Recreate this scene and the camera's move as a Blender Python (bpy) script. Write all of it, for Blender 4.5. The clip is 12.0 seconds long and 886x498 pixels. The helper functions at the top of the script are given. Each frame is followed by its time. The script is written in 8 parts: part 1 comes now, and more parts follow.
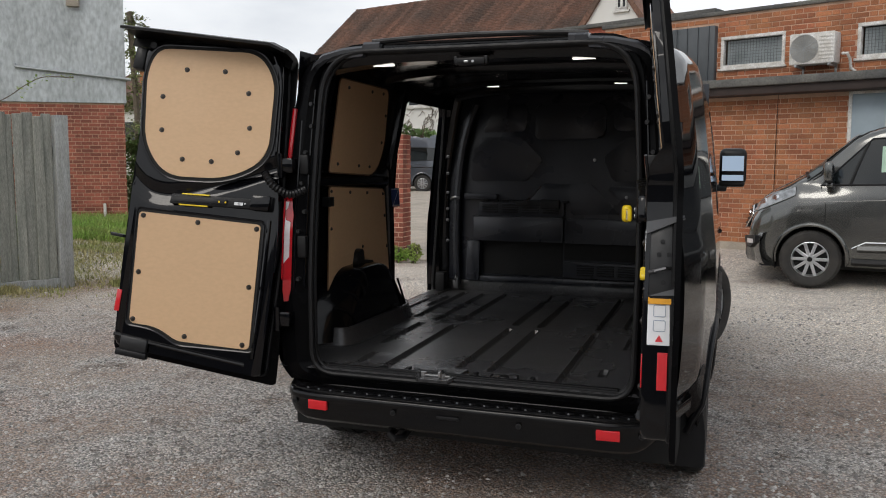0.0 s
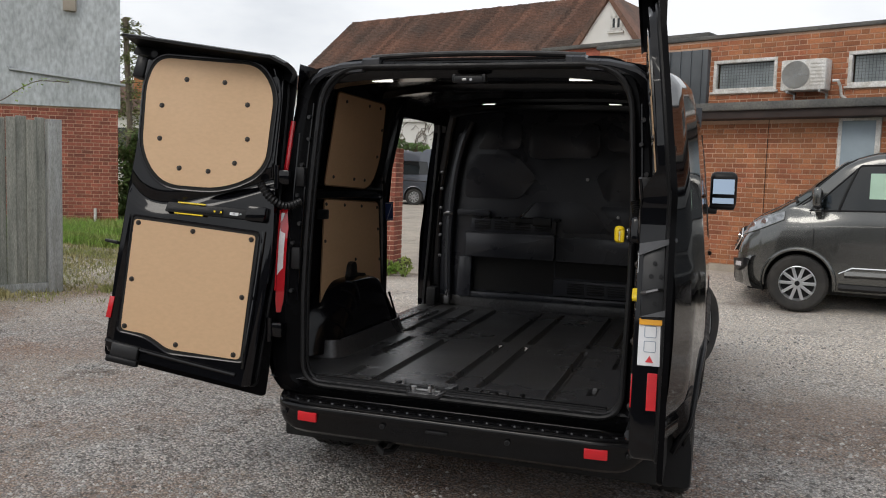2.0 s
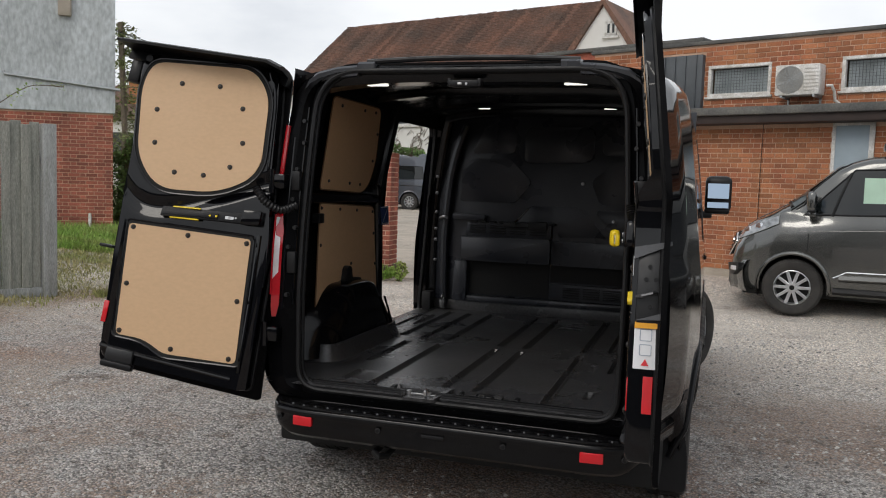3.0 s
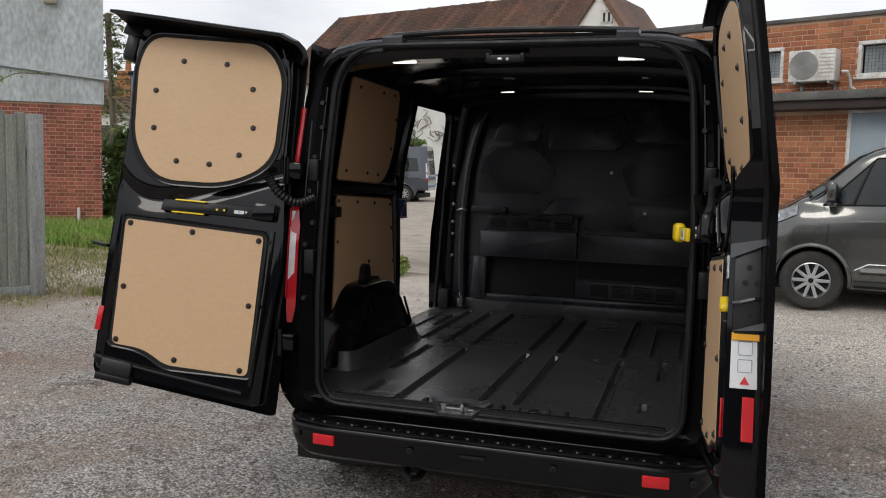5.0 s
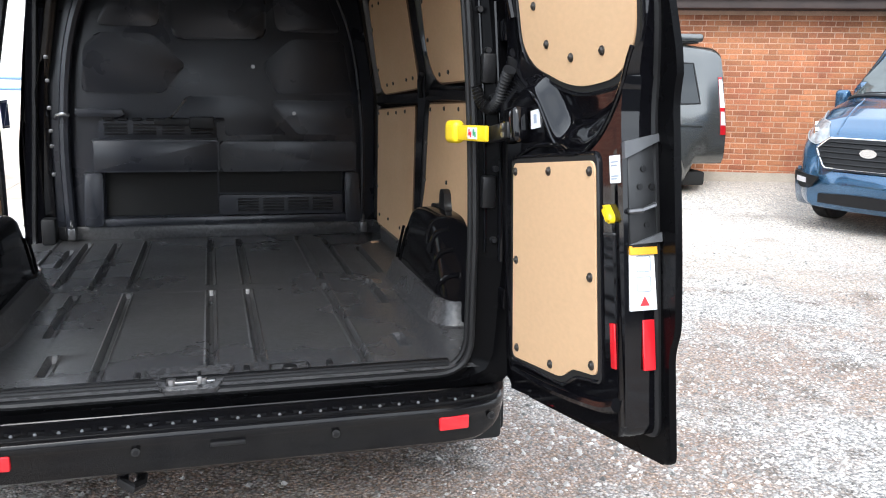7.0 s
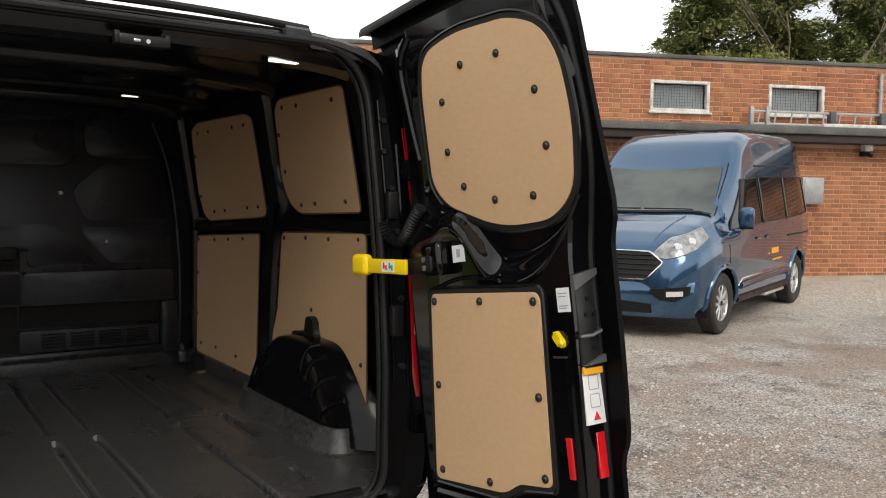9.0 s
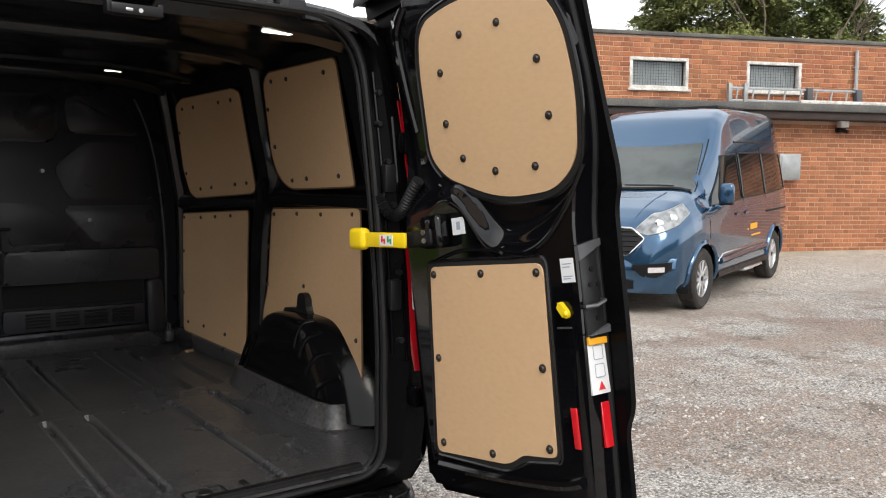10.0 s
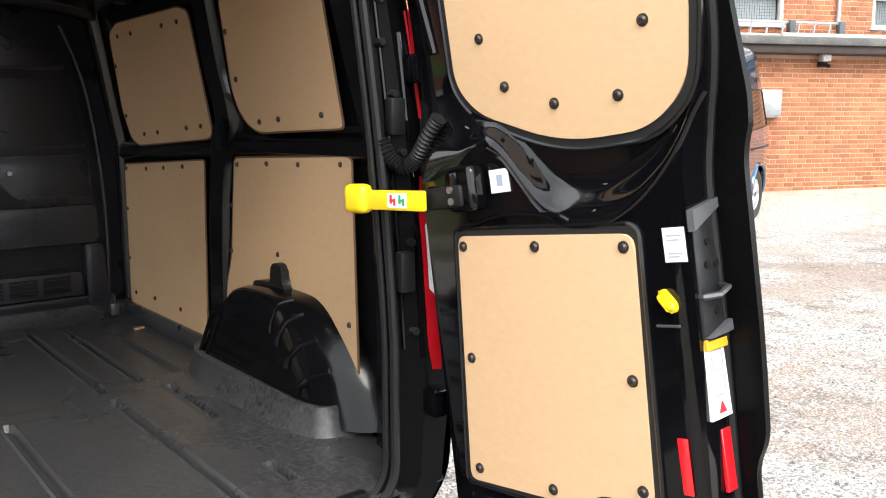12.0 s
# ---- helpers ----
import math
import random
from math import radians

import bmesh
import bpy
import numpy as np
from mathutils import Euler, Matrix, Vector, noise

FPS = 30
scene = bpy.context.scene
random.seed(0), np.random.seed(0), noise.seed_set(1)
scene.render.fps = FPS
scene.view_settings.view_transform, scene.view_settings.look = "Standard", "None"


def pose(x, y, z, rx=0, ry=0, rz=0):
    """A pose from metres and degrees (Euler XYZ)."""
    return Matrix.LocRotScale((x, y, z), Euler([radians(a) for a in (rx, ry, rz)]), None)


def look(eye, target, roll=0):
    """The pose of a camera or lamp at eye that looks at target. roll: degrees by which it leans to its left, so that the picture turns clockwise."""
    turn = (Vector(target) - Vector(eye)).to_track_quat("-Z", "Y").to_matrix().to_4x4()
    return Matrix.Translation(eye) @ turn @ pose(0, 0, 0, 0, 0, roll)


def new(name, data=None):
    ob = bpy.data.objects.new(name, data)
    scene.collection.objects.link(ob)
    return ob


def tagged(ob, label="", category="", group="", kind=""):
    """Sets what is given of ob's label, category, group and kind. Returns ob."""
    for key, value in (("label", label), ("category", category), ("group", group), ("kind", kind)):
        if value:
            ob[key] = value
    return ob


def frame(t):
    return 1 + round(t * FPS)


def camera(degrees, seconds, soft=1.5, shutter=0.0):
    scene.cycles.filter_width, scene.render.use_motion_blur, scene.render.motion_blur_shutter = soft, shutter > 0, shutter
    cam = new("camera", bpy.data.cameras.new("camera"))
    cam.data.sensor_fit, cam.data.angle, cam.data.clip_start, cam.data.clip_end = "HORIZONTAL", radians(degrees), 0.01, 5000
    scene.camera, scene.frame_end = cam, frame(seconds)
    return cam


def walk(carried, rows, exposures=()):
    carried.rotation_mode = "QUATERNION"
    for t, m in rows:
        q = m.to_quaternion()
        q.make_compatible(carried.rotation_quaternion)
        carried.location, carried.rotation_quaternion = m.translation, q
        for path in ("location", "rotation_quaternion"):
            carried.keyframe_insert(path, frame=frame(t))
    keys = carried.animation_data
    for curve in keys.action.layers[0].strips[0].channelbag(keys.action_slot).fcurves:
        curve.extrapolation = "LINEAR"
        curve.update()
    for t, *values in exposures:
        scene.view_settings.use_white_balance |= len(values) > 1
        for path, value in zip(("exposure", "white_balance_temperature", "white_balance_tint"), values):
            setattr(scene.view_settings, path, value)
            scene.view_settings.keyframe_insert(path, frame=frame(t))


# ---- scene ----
cam = camera(56.2, 12.0, 1.05)
PATH = [
    (0, (1.052, -3.273, 1.516), (0.414, -1.389, 1.309), 0.2),
    (0.5, (1.053, -3.283, 1.521), (0.416, -1.397, 1.324), 0.4),
    (1, (1.057, -3.292, 1.523), (0.427, -1.403, 1.337), 0.9),
    (1.5, (1.048, -3.301, 1.525), (0.426, -1.408, 1.346), 1.5),
    (2, (1.042, -3.304, 1.525), (0.427, -1.409, 1.352), 1.8),
    (2.5, (1.045, -3.305, 1.521), (0.436, -1.408, 1.354), 1.8),
    (3, (1.042, -3.305, 1.521), (0.437, -1.406, 1.36), 1.8),
    (4.8, (0.802, -3.026, 1.497), (0.218, -1.121, 1.333), 1.4),
    (5, (0.739, -2.973, 1.501), (0.157, -1.068, 1.322), 1.5),
    (5.5, (0.496, -2.813, 1.464), (-0.024, -0.89, 1.285), 0.7),
    (6, (0.3, -2.674, 1.435), (-0.038, -0.726, 1.135), 1.0),
    (6.5, (0.138, -2.479, 1.431), (0.162, -0.518, 1.039), 1.5),
    (7, (-0.047, -2.318, 1.448), (0.482, -0.428, 1.064), 1.1),
    (7.5, (-0.231, -2.278, 1.489), (0.58, -0.484, 1.137), 1.6),
    (7.7, (-0.291, -2.283, 1.511), (0.589, -0.51, 1.222), 1.4),
    (9.5, (-0.668, -2.146, 1.519), (0.492, -0.52, 1.409), 0.5),
    (10, (-0.67, -2.133, 1.495), (0.506, -0.523, 1.334), 0.4),
    (10.5, (-0.664, -2.102, 1.482), (0.527, -0.515, 1.233), 0.3),
    (11, (-0.579, -1.944, 1.47), (0.623, -0.365, 1.221), -0.0),
    (11.5, (-0.477, -1.727, 1.478), (0.74, -0.162, 1.216), 0.4),
    (12, (-0.411, -1.496, 1.487), (0.835, 0.04, 1.189), -0.3),
]
EXPOSURES = [(0.0, -0.15, 6500, 10), (5.0, -0.15, 6500, 10), (5.4, -0.05, 6500, 10), (5.8, 0.3, 6300, 10), (6.3, 1.1, 6000, 9), (6.6, 1.42, 5950, 8), (6.8, 1.54, 6000, 8), (7.5, 1.78, 6000, 8),
             (7.7, 1.65, 6050, 8), (9.3, 0.35, 7100, 10), (9.8, 0.5, 6900, 10), (10.2, 1.0, 6500, 9), (10.6, 1.4, 6300, 9), (11.0, 1.6, 6300, 8), (12.0, 1.8, 6500, 8)]
walk(cam, [(t, look(eye, target, roll)) for t, eye, target, roll in PATH], EXPOSURES)

# ---- light ----
world = bpy.data.worlds.new("world")
scene.world = world
world.use_nodes = True
wn, wl = world.node_tree.nodes, world.node_tree.links
wn.clear()
sky = wn.new("ShaderNodeTexSky")
sky.sky_type = 'NISHITA'
sky.sun_disc = False
SUN_EL, SUN_ROT = 42.0, 200.0
sky.sun_elevation, sky.sun_rotation = radians(SUN_EL), radians(SUN_ROT)
sky.air_density, sky.dust_density, sky.ozone_density = 1.0, 3.0, 1.0
wtc = wn.new("ShaderNodeTexCoord")
wmap = wn.new("ShaderNodeMapping")
wmap.inputs["Scale"].default_value = (1.0, 1.0, 2.6)
wnoise = wn.new("ShaderNodeTexNoise")
wnoise.inputs["Scale"].default_value, wnoise.inputs["Detail"].default_value, wnoise.inputs["Roughness"].default_value = 1.7, 7.0, 0.55
wramp = wn.new("ShaderNodeValToRGB")
wramp.color_ramp.elements[0].position, wramp.color_ramp.elements[1].position = 0.32, 0.62
wramp.color_ramp.elements[0].color = (6.6, 7.0, 7.7, 1)
wramp.color_ramp.elements[1].color = (11.5, 11.7, 11.9, 1)
wmix = wn.new("ShaderNodeMix")
wmix.data_type = 'RGBA'
wmix.inputs["Factor"].default_value = 0.88
wbg = wn.new("ShaderNodeBackground")
wbg.inputs["Strength"].default_value = 0.105
wout = wn.new("ShaderNodeOutputWorld")
wl.new(wtc.outputs["Generated"], wmap.inputs["Vector"])
wl.new(wmap.outputs["Vector"], wnoise.inputs["Vector"])
wl.new(wnoise.outputs["Fac"], wramp.inputs["Fac"])
wl.new(sky.outputs["Color"], wmix.inputs["A"])
wl.new(wramp.outputs["Color"], wmix.inputs["B"])
wl.new(wmix.outputs["Result"], wbg.inputs["Color"])
wl.new(wbg.outputs["Background"], wout.inputs["Surface"])

sun = new("sun", bpy.data.lights.new("sun", "SUN"))
sun.data.energy, sun.data.angle, sun.data.color = 1.0, radians(25), (1.0, 0.95, 0.88)
_el, _az = radians(SUN_EL), radians(SUN_ROT)
_sd = Vector((math.sin(_az) * math.cos(_el), math.cos(_az) * math.cos(_el), math.sin(_el)))
sun.matrix_world = look(_sd * 30, (0, 0, 0))

# ---- materials ----
def shade(name, color, rough=0.5, metal=0.0, var=0.0, scale=6.0, color2=None, fine=0.0, fine_scale=120.0, bump=0.0, bump_scale=60.0,
          coat=0.0, rvar=0.0, spec=0.5, obvar=0.0, island=0.0, stretch=(1, 1, 1)):
    """A surface with blotches (var, scale), grain (fine), relief (bump) and uneven gloss (rvar)."""
    m = bpy.data.materials.new(name)
    m.use_nodes = True
    n, l = m.node_tree.nodes, m.node_tree.links
    p = n["Principled BSDF"]
    p.inputs["Roughness"].default_value, p.inputs["Metallic"].default_value = rough, metal
    p.inputs["Coat Weight"].default_value, p.inputs["Coat Roughness"].default_value = coat, 0.04
    p.inputs["Specular IOR Level"].default_value = spec
    tc = n.new("ShaderNodeTexCoord")
    mp = n.new("ShaderNodeMapping")
    mp.inputs["Scale"].default_value = stretch
    l.new(tc.outputs["Object"], mp.inputs["Vector"])
    c1 = (*color, 1)
    c2 = (*(color2 or [c * 0.6 for c in color]), 1)
    last = None
    a = n.new("ShaderNodeTexNoise")
    a.inputs["Scale"].default_value, a.inputs["Detail"].default_value = scale, 6
    l.new(mp.outputs[0], a.inputs["Vector"])
    r = n.new("ShaderNodeMapRange")
    r.inputs["From Min"].default_value, r.inputs["From Max"].default_value = 0.38, 0.66
    r.inputs["To Max"].default_value = var
    l.new(a.outputs["Fac"], r.inputs["Value"])
    mx = n.new("ShaderNodeMix")
    mx.data_type = 'RGBA'
    mx.inputs["A"].default_value, mx.inputs["B"].default_value = c1, c2
    l.new(r.outputs[0], mx.inputs["Factor"])
    last = mx.outputs["Result"]
    if fine:
        b = n.new("ShaderNodeTexNoise")
        b.inputs["Scale"].default_value, b.inputs["Detail"].default_value = fine_scale, 4
        l.new(mp.outputs[0], b.inputs["Vector"])
        h = n.new("ShaderNodeHueSaturation")
        rr = n.new("ShaderNodeMapRange")
        rr.inputs["From Min"].default_value, rr.inputs["From Max"].default_value = 0.3, 0.7
        rr.inputs["To Min"].default_value, rr.inputs["To Max"].default_value = 1 - fine, 1 + fine
        l.new(b.outputs["Fac"], rr.inputs["Value"])
        l.new(rr.outputs[0], h.inputs["Value"])
        l.new(last, h.inputs["Color"])
        last = h.outputs["Color"]
    if obvar or island:
        h = n.new("ShaderNodeHueSaturation")
        rr = n.new("ShaderNodeMapRange")
        amt = obvar or island
        rr.inputs["To Min"].default_value, rr.inputs["To Max"].default_value = 1 - amt, 1 + amt
        if obvar:
            oi = n.new("ShaderNodeObjectInfo")
            l.new(oi.outputs["Random"], rr.inputs["Value"])
        else:
            g = n.new("ShaderNodeNewGeometry")
            l.new(g.outputs["Random Per Island"], rr.inputs["Value"])
        l.new(rr.outputs[0], h.inputs["Value"])
        l.new(last, h.inputs["Color"])
        last = h.outputs["Color"]
    l.new(last, p.inputs["Base Color"])
    if rvar:
        rr = n.new("ShaderNodeMapRange")
        rr.inputs["From Min"].default_value, rr.inputs["From Max"].default_value = 0.35, 0.65
        rr.inputs["To Min"].default_value, rr.inputs["To Max"].default_value = max(0.02, rough - rvar), rough + rvar
        l.new(a.outputs["Fac"], rr.inputs["Value"])
        l.new(rr.outputs[0], p.inputs["Roughness"])
    if bump:
        b2 = n.new("ShaderNodeTexNoise")
        b2.inputs["Scale"].default_value, b2.inputs["Detail"].default_value = bump_scale, 5
        l.new(mp.outputs[0], b2.inputs["Vector"])
        bp = n.new("ShaderNodeBump")
        bp.inputs["Strength"].default_value, bp.inputs["Distance"].default_value = bump, 0.01
        l.new(b2.outputs["Fac"], bp.inputs["Height"])
        l.new(bp.outputs["Normal"], p.inputs["Normal"])
    return m


def glass(name, tint, rough=0.02):
    m = bpy.data.materials.new(name)
    m.use_nodes = True
    n, l = m.node_tree.nodes, m.node_tree.links
    p = n["Principled BSDF"]
    p.inputs["Base Color"].default_value = (*tint, 1)
    p.inputs["Roughness"].default_value = rough
    p.inputs["Transmission Weight"].default_value = 1.0
    p.inputs["IOR"].default_value = 1.45
    return m


def glow(name, color, strength):
    m = bpy.data.materials.new(name)
    m.use_nodes = True
    p = m.node_tree.nodes["Principled BSDF"]
    p.inputs["Base Color"].default_value = (*color, 1)
    p.inputs["Emission Color"].default_value = (*color, 1)
    p.inputs["Emission Strength"].default_value = strength
    return m


BLACK = shade("black_paint", (0.003, 0.003, 0.004), 0.055, 0, var=0.3, scale=3, rvar=0.03, spec=0.42)
SKINBLACK = shade("satin_black_edge_paint", (0.003, 0.003, 0.0035), 0.24, 0, spec=0.06, var=0.4, scale=8, rvar=0.08)
INNER = shade("black_inner_paint", (0.006, 0.006, 0.0075), 0.16, 0, var=0.4, scale=8, rvar=0.07, spec=0.42)
RUBBER = shade("black_rubber", (0.011, 0.011, 0.012), 0.42, 0, spec=0.28, var=0.5, scale=14, rvar=0.1, bump=0.05, bump_scale=150)
PLASTIC = shade("textured_black_plastic", (0.0065, 0.0065, 0.0075), 0.40, 0, spec=0.3, var=0.4, scale=10, bump=0.12, bump_scale=400, rvar=0.08)
ROOFBLACK = shade("matt_black_roof_paint", (0.002, 0.002, 0.0025), 0.45, 0, spec=0.15, var=0.5, scale=6, rvar=0.1)
LINER = shade("load_floor_liner", (0.044, 0.044, 0.047), 0.30, 0, spec=0.6, var=0.45, scale=2.2, color2=(0.060, 0.057, 0.054), fine=0.4, fine_scale=60, bump=0.14, bump_scale=220, rvar=0.07)
WEDGE = shade("grey_plastic_wedge", (0.085, 0.088, 0.095), 0.4, 0, var=0.4, scale=20)
GREYPLASTIC = shade("grey_scuffed_plastic", (0.014, 0.0145, 0.016), 0.4, 0, var=0.6, scale=20, rvar=0.1)
FROSTED = shade("frosted_window_glass", (0.32, 0.36, 0.37), 0.06, 0, var=0.6, scale=2.5, color2=(0.13, 0.15, 0.155))
BULK = shade("bulkhead_black_moulding", (0.021, 0.023, 0.030), 0.32, 0, spec=0.5, var=0.5, scale=4, bump=0.06, bump_scale=200, rvar=0.08)
SATIN = shade("satin_black_bumper", (0.0045, 0.0045, 0.0055), 0.17, 0, spec=0.3, var=0.5, scale=6, color2=(0.010, 0.0095, 0.009), rvar=0.08, bump=0.02, bump_scale=300)
PLY = shade("tan_ply_lining", (0.61, 0.402, 0.233), 0.5, 0, var=0.16, scale=2.5, color2=(0.55, 0.365, 0.212), fine=0.035, fine_scale=40, rvar=0.08, stretch=(1, 1, 2))
PLYEDGE = shade("ply_edge_brown", (0.16, 0.085, 0.04), 0.7, 0, var=0.4, scale=20)
WHEELBOX = shade("glossy_black_pressing", (0.004, 0.004, 0.005), 0.13, 0, var=0.4, scale=8, rvar=0.05, spec=0.25)
# grey-blue base put in for the sky's reflection on glossy black paint
CORNERSHEEN = shade("sky_sheen_black_paint", (0.035, 0.038, 0.045), 0.28, 0, var=0.6, scale=9, color2=(0.07, 0.072, 0.078), rvar=0.1, spec=0.6)
WORNSTUD = shade("worn_grey_stud", (0.11, 0.112, 0.118), 0.35, 0, var=0.8, scale=30)
BOLT = shade("dark_plastic_stud", (0.02, 0.016, 0.013), 0.4, 0, var=0.3, scale=20)
RED = shade("red_reflector", (0.62, 0.012, 0.02), 0.18, 0, var=0.15, scale=40, coat=0.6, bump=0.1, bump_scale=500)
LAMPRED = shade("red_lamp_lens", (0.42, 0.008, 0.014), 0.1, 0, var=0.2, scale=30, coat=1.0)
LAMPCLEAR = shade("clear_lamp_lens", (0.70, 0.67, 0.68), 0.10, 0, var=0.4, scale=40, color2=(0.45, 0.40, 0.42), coat=1.0)
YELLOW = shade("yellow_plastic", (0.83, 0.60, 0.012), 0.35, 0, var=0.25, scale=14, color2=(0.72, 0.50, 0.015))
WHITE = shade("white_label", (0.78, 0.79, 0.81), 0.45, 0, var=0.15, scale=20)
ORANGE = shade("orange_label", (0.86, 0.40, 0.02), 0.45, 0, var=0.1, scale=20)
LABELRED = shade("red_print", (0.66, 0.03, 0.04), 0.45, 0, var=0.1, scale=20)
LABELGREEN = shade("green_print", (0.04, 0.33, 0.13), 0.45, 0, var=0.1, scale=20)
LABELGREY = shade("grey_print", (0.33, 0.38, 0.47), 0.5, 0, var=0.1, scale=20)
BLUELABEL = shade("blue_label", (0.02, 0.05, 0.20), 0.45, 0, var=0.1, scale=20)
STEEL = shade("bare_steel", (0.55, 0.55, 0.56), 0.32, 1.0, var=0.4, scale=20, rvar=0.1)
DULLSTEEL = shade("dull_grey_steel", (0.16, 0.16, 0.165), 0.38, 0.8, var=0.6, scale=20, rvar=0.1)
ALLOY = shade("silver_alloy", (0.72, 0.73, 0.75), 0.28, 0.85, var=0.15, scale=20)
TYRE = shade("tyre_rubber", (0.022, 0.021, 0.020), 0.8, 0, var=0.6, scale=8, color2=(0.05, 0.045, 0.04), bump=0.15, bump_scale=90)
LED = glow("led_panel", (1.0, 0.96, 0.88), 1.7)
# near-black for cavity parts; also paints the shade of the bulkhead's recesses
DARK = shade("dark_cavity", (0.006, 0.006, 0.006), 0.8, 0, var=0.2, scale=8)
GLASS = glass("clear_glass", (0.86, 0.92, 0.9))
TINT = shade("dark_tinted_glass", (0.010, 0.013, 0.014), 0.03, 0, var=0.2, scale=2, spec=0.6)
GREYPAINT = shade("metallic_grey_paint", (0.125, 0.127, 0.122), 0.22, 0.75, var=0.15, scale=2, fine=0.06, fine_scale=900, coat=1.0)
BLUEPAINT = shade("metallic_blue_paint", (0.032, 0.095, 0.185), 0.16, 0.6, var=0.15, scale=2, fine=0.06, fine_scale=900, coat=1.0)
DARKGREYPAINT = shade("dark_blue_grey_paint", (0.07, 0.08, 0.10), 0.26, 0.3, var=0.15, scale=2, coat=1.0)
HEADLAMP = shade("headlamp_lens", (0.33, 0.35, 0.37), 0.06, 0, var=0.7, scale=14, color2=(0.06, 0.065, 0.07), coat=1.0)
SCREEN = shade("windscreen_glass", (0.085, 0.10, 0.10), 0.03, 0, var=0.6, scale=2.2, color2=(0.02, 0.026, 0.028), spec=0.42)
PAPERGREEN = shade("pale_green_paper", (0.42, 0.60, 0.47), 0.6, 0, var=0.2, scale=8)
CHROME = shade("chrome_trim", (0.78, 0.79, 0.80), 0.12, 1.0, var=0.1, scale=10)
MIRROR = shade("mirror_glass", (0.38, 0.47, 0.58), 0.01, 1.0)
MORTAR = shade("mortar_pale", (0.60, 0.40, 0.29), 0.9, 0, var=0.5, scale=3, fine=0.15, bump=0.3, bump_scale=120)
BRICK = shade("red_orange_brick", (0.40, 0.160, 0.070), 0.82, 0, var=0.75, scale=2.2, color2=(0.29, 0.088, 0.045), fine=0.22, fine_scale=55, bump=0.5, bump_scale=90, island=0.26)
BRICKP = shade("red_orange_brick_piece", (0.40, 0.160, 0.070), 0.82, 0, var=0.75, scale=2.2, color2=(0.29, 0.088, 0.045), fine=0.22, fine_scale=55, bump=0.5, bump_scale=90, obvar=0.26)
BRICKOLD = shade("old_red_brick", (0.34, 0.105, 0.066), 0.85, 0, var=0.8, scale=1.5, color2=(0.19, 0.055, 0.038), fine=0.25, fine_scale=50, bump=0.5, bump_scale=80, island=0.35)
STUCCO = shade("weathered_grey_stucco", (0.50, 0.53, 0.545), 0.9, 0, var=0.9, scale=0.9, color2=(0.33, 0.35, 0.355), fine=0.22, fine_scale=16, bump=0.9, bump_scale=22, stretch=(1, 1, 0.45))
RENDERWHITE = shade("white_painted_render", (0.74, 0.73, 0.70), 0.85, 0, var=0.5, scale=0.8, color2=(0.62, 0.60, 0.56), bump=0.3, bump_scale=30)
UPVC = shade("white_frame_paint", (0.70, 0.69, 0.67), 0.5, 0, var=0.8, scale=9, color2=(0.46, 0.43, 0.38), fine=0.2, fine_scale=60)
FENCEWOOD = shade("weathered_grey_fence_board", (0.315, 0.315, 0.275), 0.85, 0, var=0.9, scale=3.0, color2=(0.19, 0.20, 0.175), fine=0.35, fine_scale=38, bump=0.5, bump_scale=50, stretch=(6, 6, 0.6), obvar=0.22)
POSTWOOD = shade("weathered_fence_post", (0.38, 0.39, 0.385), 0.85, 0, var=0.8, scale=3.0, color2=(0.24, 0.245, 0.22), fine=0.35, fine_scale=38, bump=0.5, bump_scale=50, stretch=(6, 6, 0.6))
TILE = shade("clay_roof_tile", (0.165, 0.085, 0.058), 0.85, 0, var=0.95, scale=0.55, color2=(0.085, 0.058, 0.046), fine=0.3, fine_scale=9, bump=0.4, bump_scale=30, island=0.3)
LEAD = shade("dark_grey_cladding", (0.085, 0.095, 0.105), 0.55, 0, var=0.6, scale=3, fine=0.1)
FELT = shade("weathered_roof_edge", (0.085, 0.085, 0.083), 0.8, 0, var=0.9, scale=2.0, color2=(0.16, 0.155, 0.14), fine=0.25, fine_scale=40, bump=0.3, bump_scale=60)
FASCIA = shade("dark_brown_fascia", (0.045, 0.03, 0.026), 0.7, 0, var=0.6, scale=4, color2=(0.02, 0.015, 0.014))
GALV = shade("galvanised_grey", (0.42, 0.44, 0.45), 0.45, 0.5, var=0.5, scale=10)
BLUEDOOR = shade("pale_blue_door_paint", (0.33, 0.40, 0.45), 0.55, 0, var=0.4, scale=3)
CONCRETE = shade("pale_concrete", (0.47, 0.41, 0.34), 0.9, 0, var=0.8, scale=2.5, color2=(0.33, 0.29, 0.24), fine=0.2, bump=0.3)
LEAF = shade("mid_green_leaf", (0.11, 0.19, 0.045), 0.6, 0, var=0.8, scale=1.5, color2=(0.06, 0.11, 0.03), island=0.4)
CONIFER = shade("conifer_green", (0.145, 0.185, 0.062), 0.7, 0, var=0.8, scale=0.6, color2=(0.215, 0.215, 0.08), island=0.5)
TREEGREEN = shade("yellow_green_hedge_leaf", (0.24, 0.26, 0.06), 0.7, 0, var=0.8, scale=0.6, color2=(0.13, 0.165, 0.045), island=0.4)
GRASSM = shade("grass_blades", (0.20, 0.34, 0.055), 0.6, 0, var=0.8, scale=2.0, color2=(0.27, 0.29, 0.085), island=0.4)
BARK = shade("grey_brown_bark", (0.15, 0.12, 0.09), 0.9, 0, var=0.7, scale=6, bump=0.5, bump_scale=30)
